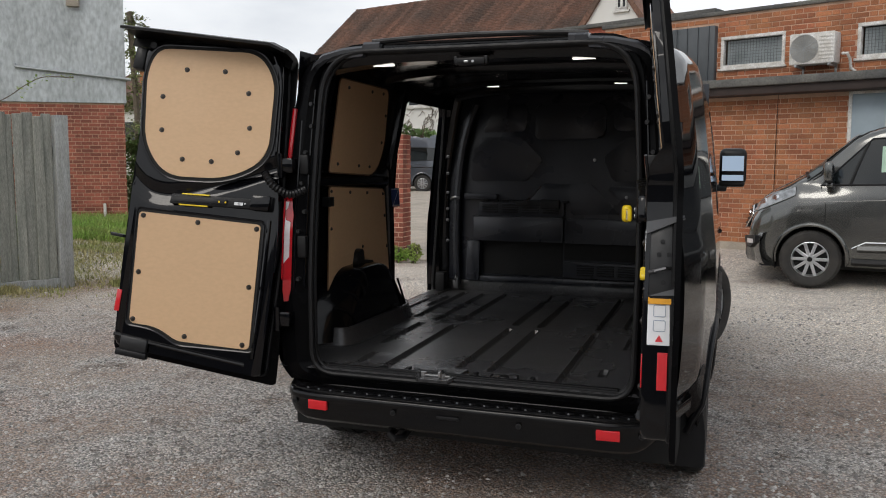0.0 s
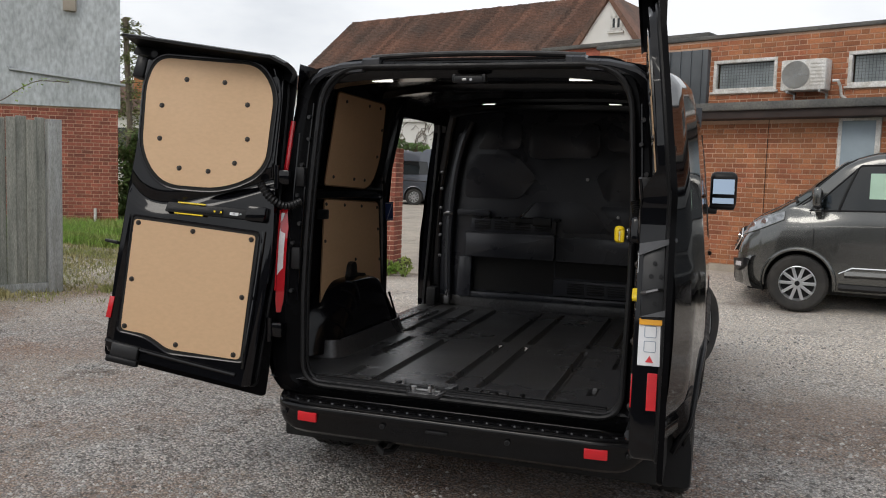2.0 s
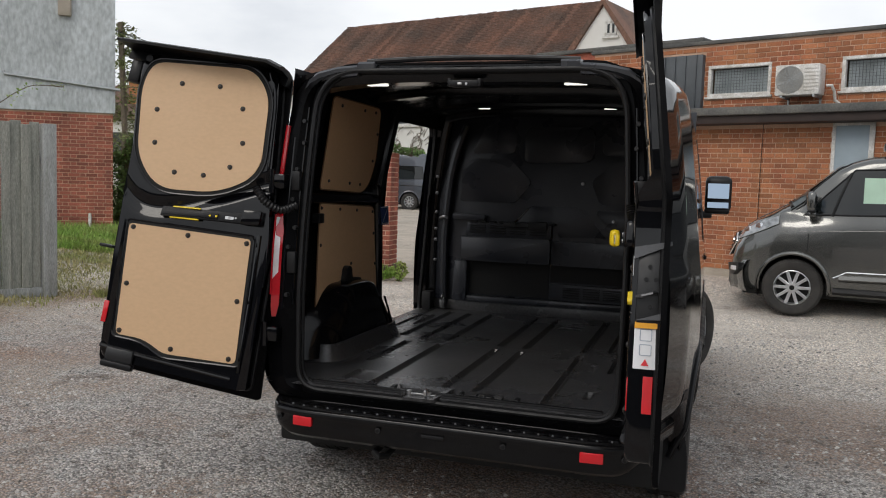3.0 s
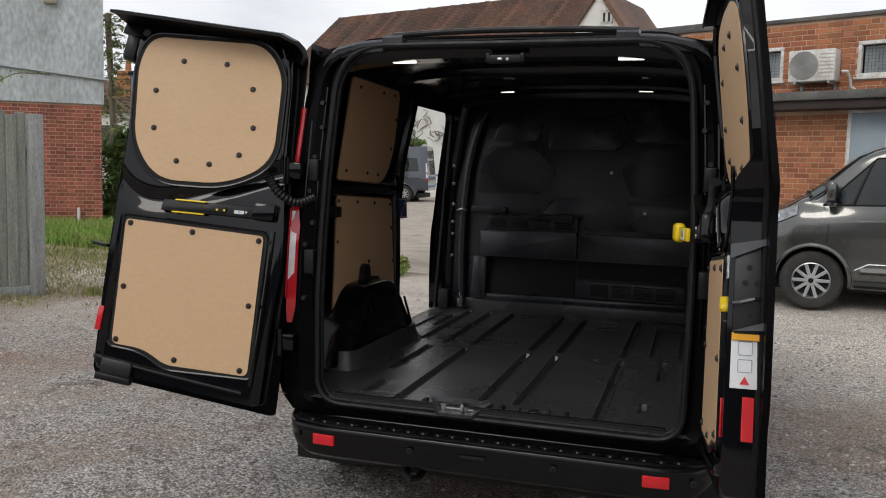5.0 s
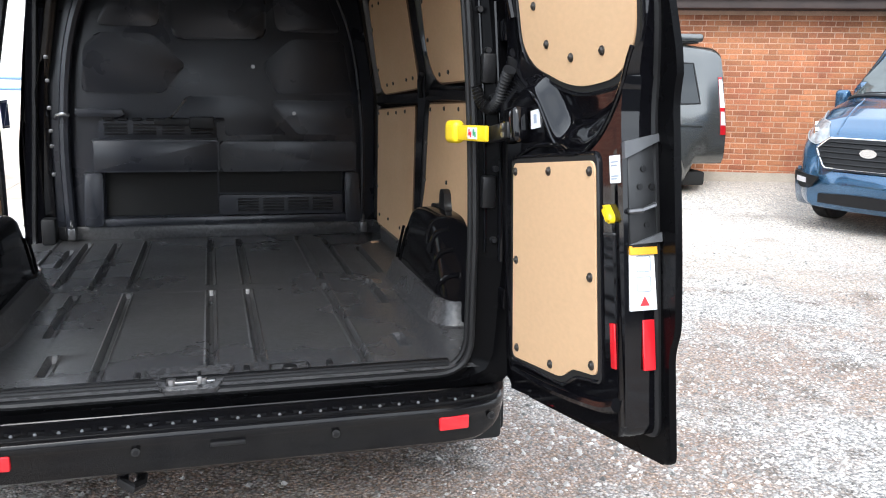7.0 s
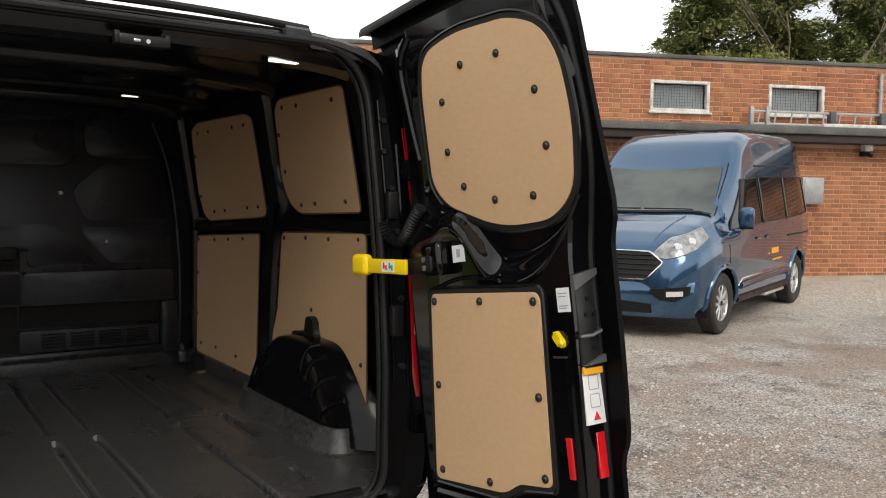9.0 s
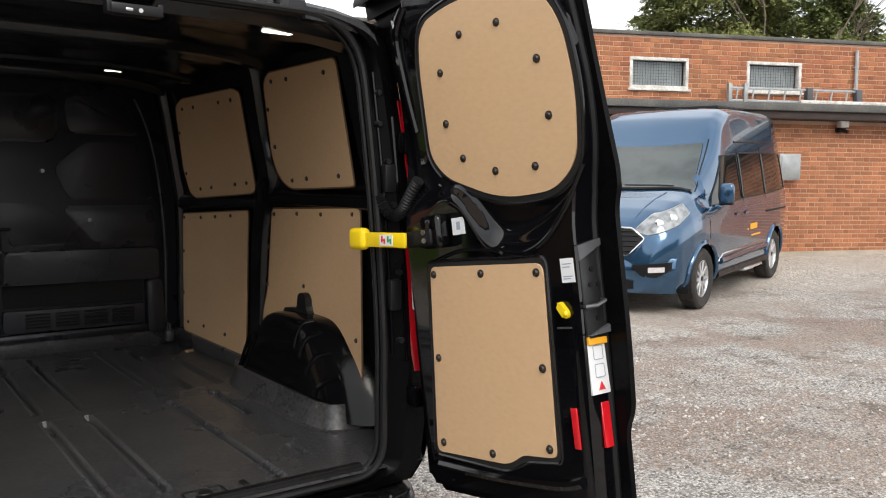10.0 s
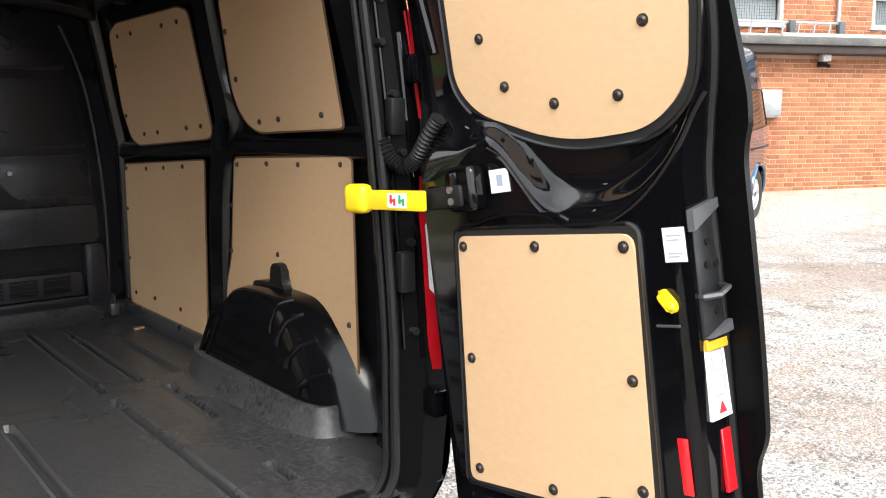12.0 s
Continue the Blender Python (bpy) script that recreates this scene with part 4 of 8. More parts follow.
def build_wheel(parent, x, y, side, r=0.345, spokes=10, rim_mat=None, turn=0.0, name="wheel", z=None):
    z = r if z is None else z
    rot = Matrix.Translation((x, y, z)) @ Matrix.Rotation(turn, 4, 'Z')
    w = 0.105
    bm = bmesh.new()
    prof = [(0.215, -w * 0.8), (0.26, -w), (0.315, -w * 0.98), (0.338, -w * 0.8), (r, -w * 0.45), (r, w * 0.45), (0.338, w * 0.8), (0.315, w * 0.98), (0.26, w), (0.215, w * 0.8)]
    seg = 44
    rings = [[bm.verts.new(rot @ Vector((side * q, p * math.cos(a), p * math.sin(a)))) for p, q in prof] for a in np.linspace(0, 2 * math.pi, seg, endpoint=False)]
    for i in range(seg):
        A, B = rings[i], rings[(i + 1) % seg]
        for k in range(len(prof) - 1):
            bm.faces.new((A[k], A[k + 1], B[k + 1], B[k]))
    for i in range(seg):  # tread blocks
        a = (i + 0.5) * 2 * math.pi / seg
        for q in (-0.055, 0.0, 0.055):
            m = rot @ Matrix.Rotation(a, 4, 'X') @ Matrix.Translation((q, r, 0))
            box(bm, (-0.02, -0.004, -0.018), (0.02, 0.005, 0.018), 0, 1, m)
    wheel = part(name, bm, TYRE, parent, "worn black tyre with dusty tread")
    bm = bmesh.new()
    rim = [(0.218, -0.06), (0.222, 0.075), (0.206, 0.082), (0.196, 0.055), (0.19, 0.0)]
    rings = [[bm.verts.new(rot @ Vector((side * q, p * math.cos(a), p * math.sin(a)))) for p, q in rim] for a in np.linspace(0, 2 * math.pi, 40, endpoint=False)]
    for i in range(40):
        A, B = rings[i], rings[(i + 1) % 40]
        for k in range(len(rim) - 1):
            bm.faces.new((A[k], A[k + 1], B[k + 1], B[k]))
    for i in range(spokes):
        a = i * 2 * math.pi / spokes
        m = rot @ Matrix.Rotation(a, 4, 'X') @ Matrix.Translation((side * 0.062, 0.125, 0))
        box(bm, (-0.012, -0.085, -0.019), (0.012, 0.08, 0.019), 0.006, 1, m)
    cyl(bm, rot @ Vector((side * 0.03, 0, 0)), rot @ Vector((side * 0.078, 0, 0)), 0.055, 0.045, 20)
    part("rim", bm, rim_mat or ALLOY, wheel, "silver multi-spoke alloy rim")
    bm = bmesh.new()
    cyl(bm, rot @ Vector((side * -0.05, 0, 0)), rot @ Vector((side * 0.02, 0, 0)), 0.2, seg=28)
    part("hub_well", bm, DARK, wheel)
    bm = bmesh.new()
    cyl(bm, rot @ Vector((side * 0.076, 0, 0)), rot @ Vector((side * 0.084, 0, 0)), 0.03, seg=16)
    part("hub_cap", bm, PLASTIC, wheel)
    return wheel


def arch_parts(th, sh, lip_mat, liner_r=0.42, liner_x=0.62, lip_r=0.016):
    for ax in sh.axles:
        for side in (-1, 1):
            bm = bmesh.new()
            pts = []
            for a in np.linspace(math.radians(-8), math.radians(188), 22):
                y, z = ax + 0.41 * math.cos(a), 0.36 + 0.41 * math.sin(a)
                pts.append((side * (sh.x_at(y, max(0.3, z)) + 0.002), y, z))
            sweep(bm, pts, lip_r, 8)
            part("arch_lip", bm, lip_mat, th)
            bm = bmesh.new()
            rings = []
            for a in np.linspace(math.radians(-20), math.radians(200), 20):
                y, z = ax + liner_r * math.cos(a), 0.36 + liner_r * math.sin(a)
                rings.append([bm.verts.new((side * q, y, z)) for q in (0.96, liner_x)])
            for A, B in zip(rings, rings[1:]):
                bm.faces.new((A[0], A[1], B[1], B[0]))
            bm.faces.new([r[1] for r in rings])
            part("arch_liner", bm, DARK, th)


def door_mirror(th, sh, side, paint, y=3.62, z=1.20, k=1.0):
    x = sh.x_at(y, z)
    bm = bmesh.new()
    box(bm, (-0.105 * k, -0.055 * k, -0.10 * k), (0.105 * k, 0.075 * k, 0.20 * k), 0.045, 3, Matrix.Translation((side * (x + 0.17), y, z + 0.05)))
    box(bm, (-0.07, -0.04, -0.02), (0.09, 0.04, 0.035), 0.015, 2, Matrix.Translation((side * (x + 0.04), y, z - 0.075)))
    m = part("door_mirror", bm, paint, th, "black plastic door mirror housing" if paint is PLASTIC else "body-coloured door mirror housing")
    bm = bmesh.new()
    box(bm, (-0.10 * k, -0.05 * k, -0.105 * k), (0.10 * k, 0.06 * k, -0.05 * k), 0.02, 2, Matrix.Translation((side * (x + 0.165), y, z + 0.04)))
    part("mirror_foot", bm, PLASTIC, m)
    for zz, h in ((0.045, 0.125), (-0.07, 0.05)):
        bm = bmesh.new()
        box(bm, (-0.085 * k, -0.003, -h * k / 2), (0.085 * k, 0.003, h * k / 2), 0.002, 1, Matrix.Translation((side * (x + 0.17), y - 0.058 * k - 0.006, z + 0.05 + (0.03 + zz) * k)) @ pose(0, 0, 0, -6, 0, 0))
        part("mirror_glass", bm, MIRROR, m, "silver mirror glass")
    return m


def strip(th, name, sh, side, pts, r, mat, label="", flat=1.0):
    bm = bmesh.new()
    sweep(bm, [(side * (sh.x_at(y, z) + 0.001), y + lean(y, z), z) for y, z in pts], r, 6)
    return part(name, bm, mat, th, label)


def frame_strip(th, sh, side, poly, r, mat, name="window_rubber"):
    """A closed bead round a flank window."""
    bm = bmesh.new()
    pts = []
    for i in range(4):
        a, b = Vector(poly[i]), Vector(poly[(i + 1) % 4])
        for k in range(5):
            q = a.lerp(b, k / 5)
            pts.append((side * (sh.x_at(q[0], q[1]) + 0.004), q[0] + lean(q[0], q[1]), q[1]))
    sweep(bm, pts, r, 5, closed=True)
    return part(name, bm, mat, th)


def common_van(name, label, paint, sh, at_matrix, group, windows, seams, extra=None):
    """A parked panel-van-based camper with its wheels, glass, lamps and trim."""
    th = thing(name, label, "van", group=group)
    part("body", body_mesh(sh), paint, th)
    arch_parts(th, sh, paint, lip_r=0.026)
    for ax in sh.axles:
        for side in (-1, 1):
            build_wheel(th, side * (0.865 + sh.k * 0.9 - 0.9), ax, side)
    L, F, N = sh.e, sh.f, sh.n
    bm = bmesh.new()
    box(bm, (-0.80, 0.25, 0.22), (0.80, 4.55 + L, 0.40), 0.03)
    part("underbody", bm, DARK, th)
    for side in (-1, 1):
        for (poly, nm) in windows:
            bm = bmesh.new()
            side_patch(bm, sh, poly, side, 0.004)
            part(nm, bm, TINT, th, "dark tinted side glass")
            frame_strip(th, sh, side, poly, 0.011, RUBBER)
        for y in (1.545, 2.57 + L):
            strip(th, "window_post", sh, side, [(y, 1.23), (y, 1.5), (y + 0.01, 1.77)], 0.018, TINT)
        strip(th, "window_post", sh, side, [(3.40 + L + F, 1.16 + F * 0.5), (3.33 + L + F, 1.46), (3.22 + L + F, 1.75)], 0.018, RUBBER, "black quarter light post")
        strip(th, "sill_trim", sh, side, [(1.46, 0.34), (2.5, 0.34), (3.5 + L, 0.34)], 0.045, PLASTIC, "black plastic sill")
        strip(th, "side_moulding", sh, side, [(3.50 + L, 0.50), (3.36 + L, 0.575), (2.4 + L, 0.585), (1.56, 0.58)], 0.010, CHROME, "bright edge of the flank moulding")
        strip(th, "flank_moulding", sh, side, [(3.44 + L, 0.50), (2.4, 0.52), (1.50, 0.52)], 0.045, paint)
        strip(th, "shoulder_crease", sh, side, [(0.16, 1.10), (1.0, 1.12), (2.6 + L, 1.10), (3.5 + L, 1.06), (4.1 + L, 1.03)], 0.006, paint)
        strip(th, "slide_rail", sh, side, [(0.40, 0.985), (0.9, 0.99), (1.52, 0.99)], 0.014, DARK, "black sliding door rail")
        for q in seams:
            strip(th, "panel_gap", sh, side, q, 0.006, DARK)
        for y in (2.72 + L, 2.34 + L):
            strip(th, "door_handle", sh, side, [(y, 1.03), (y + 0.09, 1.035), (y + 0.17, 1.03)], 0.020, paint)
        door_mirror(th, sh, side, paint, y=3.56 + L + F * 1.4, z=1.22 + F * 0.65, k=0.8)
        # headlamp: a swept-back cluster on the wing
        def lamp_at(u, v, off):
            y = (4.64 + L + N) - 0.50 * u
            lo, hi = 0.90 + 0.22 * u ** 1.1, 1.06 + 0.165 * u
            z = lo + (hi - lo) * v
            z = min(z, lerp_table(sh.roof, y) - 0.018)
            return Vector((side * (sh.x_at(y, z) + off), y + off * 0.6, z))

        def lamp_grid(bm, u0, u1, v0, v1, off, nu=12, nv=6):
            g = [[bm.verts.new(lamp_at(u0 + (u1 - u0) * i / nu, v0 + (v1 - v0) * j / nv, off)) for i in range(nu + 1)] for j in range(nv + 1)]
            for j in range(nv):
                for i in range(nu):
                    bm.faces.new((g[j][i], g[j][i + 1], g[j + 1][i + 1], g[j + 1][i]))
        bm = bmesh.new()
        lamp_grid(bm, 0, 1, 0, 1, 0.006)
        lamp = part("headlamp", bm, HEADLAMP, th, "large swept-back headlamp with added grey border")
        # added plain grey rim that outlines the lens, unlit
        bm = bmesh.new()
        edge = [lamp_at(u, 0, 0.010) for u in np.linspace(0, 1, 9)] + [lamp_at(1, 1, 0.010)] + [lamp_at(u, 1, 0.010) for u in np.linspace(0.9, 0, 8)]
        sweep(bm, edge, 0.005, 6, closed=True)
        part("lamp_border", bm, GALV, lamp, "thin grey rim added round the lamp")
        for u, v, r in ((0.24, 0.5, 0.052), (0.52, 0.5, 0.050)):
            bm = bmesh.new()
            c = lamp_at(u, v, 0.004)
            nrm = Vector((side * 0.72, 0.68, 0.12)).normalized()
            cyl(bm, c - nrm * 0.02, c + nrm * 0.012, r, r * 0.8, 20)
            part("reflector_bowl", bm, CHROME, lamp)
        # tail lamp: clear above, red below
        bm = bmesh.new()
        side_patch(bm, sh, [(0.055, 0.88), (0.135, 0.88), (0.125, 1.60), (0.075, 1.60)], side, 0.008, 3, 12)
        tl = part("tail_lamp", bm, LAMPRED, th, "tall red and clear tail lamp")
        for z0, z1 in ((1.0, 1.17), (1.22, 1.57)):
            bm = bmesh.new()
            side_patch(bm, sh, [(0.058, z0), (0.130, z0), (0.122, z1), (0.072, z1)], side, 0.013, 3, 8)
            part("clear_lens", bm, LAMPCLEAR, tl)
    # windscreen, scuttle and wipers
    bm = bmesh.new()
    top_patch(bm, sh, 3.34 + L + F, 4.0 + L + F * 0.5, 0.73, 0.85, 0.022, 22, 14)
    part("windscreen", bm, SCREEN, th, "large raked windscreen reflecting the sky")
    for x in (-0.78, 0.78):
        bm = bmesh.new()
        sweep(bm, [(x * (1 + 0.09 * t), 3.27 + L + F * (1 - 0.4 * t) + 0.64 * t - 0.04, sh.z_top(x * (1 + 0.09 * t), 3.23 + L + F * (1 - 0.4 * t) + 0.64 * t) + 0.004) for t in np.linspace(0, 1, 8)], 0.008, 6)
        part("screen_rubber", bm, RUBBER, th)
    bm = bmesh.new()
    sweep(bm, [(x, 4.0 + L + F * 0.5 - 0.07 * (x / 0.8) ** 2, sh.z_top(x, 4.0 + L + F * 0.5 - 0.07 * (x / 0.8) ** 2) + 0.002) for x in np.linspace(-0.82, 0.82, 15)], 0.028, 6)
    part("scuttle", bm, PLASTIC, th, "black scuttle panel under the windscreen")
    for x0, x1 in ((-0.62, -0.02), (0.02, 0.66)):
        bm = bmesh.new()
        sweep(bm, [(x, 3.95 + L + F * 0.5 - 0.03 * abs(x), sh.z_top(x, 3.95 + L + F * 0.5 - 0.03 * abs(x)) + 0.024) for x in np.linspace(x0, x1, 7)], 0.010, 5)
        part("wiper", bm, RUBBER, th)
    # nose: bumper, grille, fog lamps
    yN = 4.71 + L + N

    def nose(x, z, out=0.0):
        return Vector((x * sh.k, yN + 0.04 - 0.175 * abs(x / 0.78) ** 2.6 + out - 0.09 * max(0.0, z - 0.68) / 0.3, z))
    bm = bmesh.new()
    rings = []
    for x in np.linspace(-0.89, 0.89, 31):
        rings.append([bm.verts.new(nose(x, z, o)) for z, o in ((0.24, -0.14), (0.25, -0.03), (0.30, 0.0), (0.42, 0.03), (0.50, 0.035), (0.56, 0.03), (0.64, -0.005), (0.66, -0.08))])
    for A, B in zip(rings, rings[1:]):
        for k in range(7):
            bm.faces.new((A[k], A[k + 1], B[k + 1], B[k]))
    part("front_bumper", bm, paint, th)
    def nose_patch(bm, cols, out, thick=0.03):
        """A panel following the nose: columns (x, z low, z high)."""
        f, b = [], []
        for x, lo, hi in cols:
            zs = [lo + (hi - lo) * k / 4 for k in range(5)]
            f.append([bm.verts.new(nose(x, z, out)) for z in zs])
            b.append([bm.verts.new(nose(x, z, out - thick)) for z in (lo, hi)])
        for i in range(len(cols) - 1):
            for k in range(4):
                bm.faces.new((f[i][k], f[i][k + 1], f[i + 1][k + 1], f[i + 1][k]))
            bm.faces.new((f[i][0], f[i + 1][0], b[i + 1][0], b[i][0]))
            bm.faces.new((f[i][4], f[i + 1][4], b[i + 1][1], b[i][1]))
        for i in (0, -1):
            bm.faces.new((b[i][0], f[i][0], f[i][1], f[i][2], f[i][3], f[i][4], b[i][1]))
    bm = bmesh.new()
    nose_patch(bm, [(x, 0.31, 0.40 + 0.03 * (1 - (x / 0.5) ** 2)) for x in np.linspace(-0.5, 0.5, 13)], 0.042)
    part("lower_grille", bm, PLASTIC, th, "black lower air intake")
    gp = rounded([(-0.46, 0.975), (0.46, 0.975), (0.60, 0.86), (0.45, 0.68), (-0.45, 0.68), (-0.60, 0.86)], 0.03, 3)
    bm = bmesh.new()
    nose_patch(bm, [(x, 0.68 + max(0, abs(x) - 0.45) * 1.1, 0.975 - max(0, abs(x) - 0.46) * 0.75) for x in np.linspace(-0.585, 0.585, 25)], 0.048, 0.08)
    gr = part("grille", bm, PLASTIC, th, "black hexagonal grille")
    bm = bmesh.new()
    sweep(bm, [nose(p[0], p[1], 0.052) for p in gp], 0.011, 6, closed=True)
    part("chrome_surround", bm, CHROME, gr, "bright chrome surround")
    for z in (0.73, 0.785, 0.84, 0.895, 0.94):
        bm = bmesh.new()
        w = 0.47 if z < 0.75 or z > 0.92 else 0.53
        sweep(bm, [nose(x, z, 0.056) for x in np.linspace(-w, w, 11)], 0.010, 5)
        part("grille_bar", bm, RUBBER, gr)
    bm = bmesh.new()
    cyl(bm, nose(0, 0.85, 0.02), nose(0, 0.85, 0.075), 0.055, seg=20)
    bmesh.ops.scale(bm, vec=(1.6, 1, 0.8), verts=bm.verts, space=Matrix.Translation((0, 0, -0.85)))
    part("badge", bm, CHROME, gr, "plain oval badge")
    for side in (-1, 1):
        bm = bmesh.new()
        nose_patch(bm, [(side * x, lerp_table([(0.50, 0.55), (0.60, 0.45), (0.74, 0.44), (0.86, 0.52)], x), 0.575 + (x - 0.5) * 0.09) for x in np.linspace(0.50, 0.86, 13)], 0.072, 0.06)
        fb = part("fog_bezel", bm, PLASTIC, th, "black fog lamp surround")
        bm = bmesh.new()
        nose_patch(bm, [(side * x, 0.495 + (x - 0.66) * 0.05, 0.55 + (x - 0.66) * 0.05) for x in np.linspace(0.66, 0.81, 7)], 0.078)
        part("fog_lamp", bm, LAMPCLEAR, fb)
    for side in (-1, 1):  # bonnet creases and shut line
        bm = bmesh.new()
        pts = []
        for t in np.linspace(0, 1, 9):
            y = 4.60 + L + N - (0.55 + N) * t
            x = side * (0.44 + 0.14 * t)
            pts.append((x, y, sh.z_top(x, y) + 0.002))
        sweep(bm, pts, 0.007, 6)
        part("bonnet_crease", bm, paint, th)
    if extra:
        extra(th, sh)
    th.matrix_basis = at_matrix
    return th

# ---- the black panel van with its rear doors and side door open ----
VS = VanShape(0.0, 0.05, wider=0.045, upright=0.13, axle=0.95)
VAN = thing("panel_van", "glossy black panel van, rear doors open, load space empty", "van", (0, 0, 0))
HOLE = (1.50, 2.50, 0.52, 1.92)  # side door: y0, y1, z0, z1
SILL, ROOFIN = 0.58, 2.0


def tail_y(z):
    return 0.10 + lean(0.1, z)


APERTURE = rounded([(-0.722, 0.556), (0.722, 0.556), (0.735, 1.30), (0.688, 2.005), (-0.688, 2.005), (-0.735, 1.30)], [0.11, 0.11, 0.9, 0.20, 0.20, 0.9], 7)


def inset(poly, d):
    c = Vector((0, 1.25))
    return [Vector((p[0] - math.copysign(1, p[0]) * min(abs(p[0]), d) * min(1, abs(p[0]) / 0.4), p[1] + (d if p[1] < c.y else -d) * min(1, abs(p[1] - c.y) / 0.5))) for p in poly]


def ring_strip(bm, loops):
    rows = [[bm.verts.new(v) for v in lp] for lp in loops]
    n = len(rows[0])
    for a, b in zip(rows, rows[1:]):
        for k in range(n):
            bm.faces.new((a[k], a[(k + 1) % n], b[(k + 1) % n], b[k]))
    return rows


def outer_tail_loop():
    """The skin's rear edge, met by the same number of points as the aperture."""
    out = []
    for p in APERTURE:
        a = math.atan2(p[1] - 1.2, p[0])
        # ray from the middle to the skin's section
        best = None
        sec = VS.section(0.10)
        pts = [(q[0], q[1]) for q in sec]
        full = pts + [(-q[0], q[1]) for q in pts[::-1]]
        full = [(0, 0.47)] + full + [(0, 0.47)]
        dx, dz = math.cos(a), math.sin(a)
        for (x0, z0), (x1, z1) in zip(full, full[1:]):
            ex, ez = x1 - x0, z1 - z0
            det = dx * -ez + dz * ex
            if abs(det) < 1e-9:
                continue
            bx, bz = x0, z0 - 1.2
            t = (bx * -ez + bz * ex) / det
            u = (dx * bz - dz * bx) / det
            if t > 0 and -0.001 <= u <= 1.001 and (best is None or t > best):
                best = t
        t = best or 1.0
        out.append((dx * t, 1.2 + dz * t))
    return out


def build_shell():
    part("body", body_mesh(VS, 0.10, True, HOLE), BLACK, VAN, "glossy black bodywork")
    bm = bmesh.new()
    o = outer_tail_loop()
    ap, ap2 = APERTURE, inset(APERTURE, -0.012)
    mid = [((a[0] + b[0]) / 2, (a[1] + b[1]) / 2) for a, b in zip(o, ap)]
    ring_strip(bm, [[(p[0], tail_y(p[1]) + 0.004, p[1]) for p in o], [(p[0], tail_y(p[1]) - 0.012, p[1]) for p in mid], [(p[0], tail_y(p[1]) + 0.02, p[1]) for p in inset(ap, -0.03)],
                    [(p[0], tail_y(p[1]) + 0.025, p[1]) for p in ap], [(p[0], tail_y(p[1]) + 0.05, p[1]) for p in ap2], [(p[0], tail_y(p[1]) + 0.075, p[1]) for p in inset(APERTURE, -0.05)]])
    part("tail_frame", bm, SKINBLACK, VAN, "black painted door surround")
    bm = bmesh.new()
    sweep(bm, [(p[0], tail_y(p[1]) - 0.0, p[1]) for p in inset(APERTURE, -0.004)], 0.012, 8, closed=True, up=(0, 1, 0))
    sweep(bm, [(p[0], tail_y(p[1]) + 0.03, p[1]) for p in inset(APERTURE, 0.002)], 0.009, 8, closed=True, up=(0, 1, 0))
    part("door_seal", bm, RUBBER, VAN, "black double-lipped rubber door seal")
    for d, dy, r in ((-0.040, 0.010, 0.006), (-0.085, -0.004, 0.008)):
        lp = [p for p in inset(APERTURE, d) if p[1] > 0.66]
        for sx in (-1, 1):
            run = sorted([p for p in lp if p[0] * sx > 0.45 and p[1] < 1.86], key=lambda p: p[1])
            bm = bmesh.new()
            sweep(bm, [(p[0], tail_y(p[1]) + dy, p[1]) for p in run], r, 8)
            part("post_pressing", bm, BLACK, VAN, "pressed edge of the rear post")
    for sx in (-1, 1):
        for z, x in ((0.98, 0.795), (1.20, 0.80), (1.29, 0.772), (1.42, 0.79), (1.56, 0.775), (1.68, 0.748), (1.78, 0.752)):
            bm = bmesh.new()
            cyl(bm, (sx * x, tail_y(z) - 0.014, z), (sx * x, tail_y(z) + 0.01, z), 0.009, 0.011, 12)
            part("post_bolt", bm, GREYPLASTIC, VAN)
        for z, h in ((1.13, 0.05), (1.505, 0.045)):
            bm = bmesh.new()
            box(bm, (sx * 0.775 - 0.022, tail_y(z) - 0.022, z - h), (sx * 0.775 + 0.022, tail_y(z) + 0.01, z + h), 0.007, 2)
            part("post_buffer", bm, RUBBER, VAN, "black rubber door buffer")
    # roof spoiler edge with its brake light housing
    for sx in (-1, 1):
        bm = bmesh.new()
        rows = []
        for x, top in ((0.42, 2.052), (0.50, 2.050), (0.505, 2.036), (0.60, 2.030), (0.70, 2.008), (0.745, 1.975), (0.77, 1.92)):
            y = tail_y(2.0) - 0.004
            rows.append([bm.verts.new((sx * x, y + dy, top + dz)) for dy, dz in ((0.0, -0.048), (-0.006, -0.012), (0.004, -0.001), (0.09, 0.006), (0.09, -0.05))])
        for A, B in zip(rows, rows[1:]):
            for k in range(5):
                bm.faces.new((A[k], A[(k + 1) % 5], B[(k + 1) % 5], B[k]))
        for q in (rows[0], rows[-1]):
            bm.faces.new(q)
        # the reflected sky is put into this panel's colour
        part("roof_corner", bm, CORNERSHEEN, VAN, "black roof corner pressing with the sky's reflection in its colour")
    bm = bmesh.new()
    sweep(bm, [(x, tail_y(2.0) + 0.01, 2.062 - 0.012 * (x / 0.45) ** 2) for x in np.linspace(-0.46, 0.50, 11)], 0.012, 8)
    part("roof_seal", bm, RUBBER, VAN)
    # side door opening's reveal
    bm = bmesh.new()
    y0, y1, z0, z1 = HOLE
    outl = rounded([(y0, z0), (y1, z0), (y1 + 0.0, z1), (y0 + 0.06, z1)], [0.1, 0.1, 0.12, 0.22], 6)
    loops = []
    for xx, g in ((0.0, 0.03), (0.0, 0.0), (0.05, -0.004), (0.09, -0.006)):
        lp = []
        for p in outl:
            cy, cz = (y0 + y1) / 2, (z0 + z1) / 2
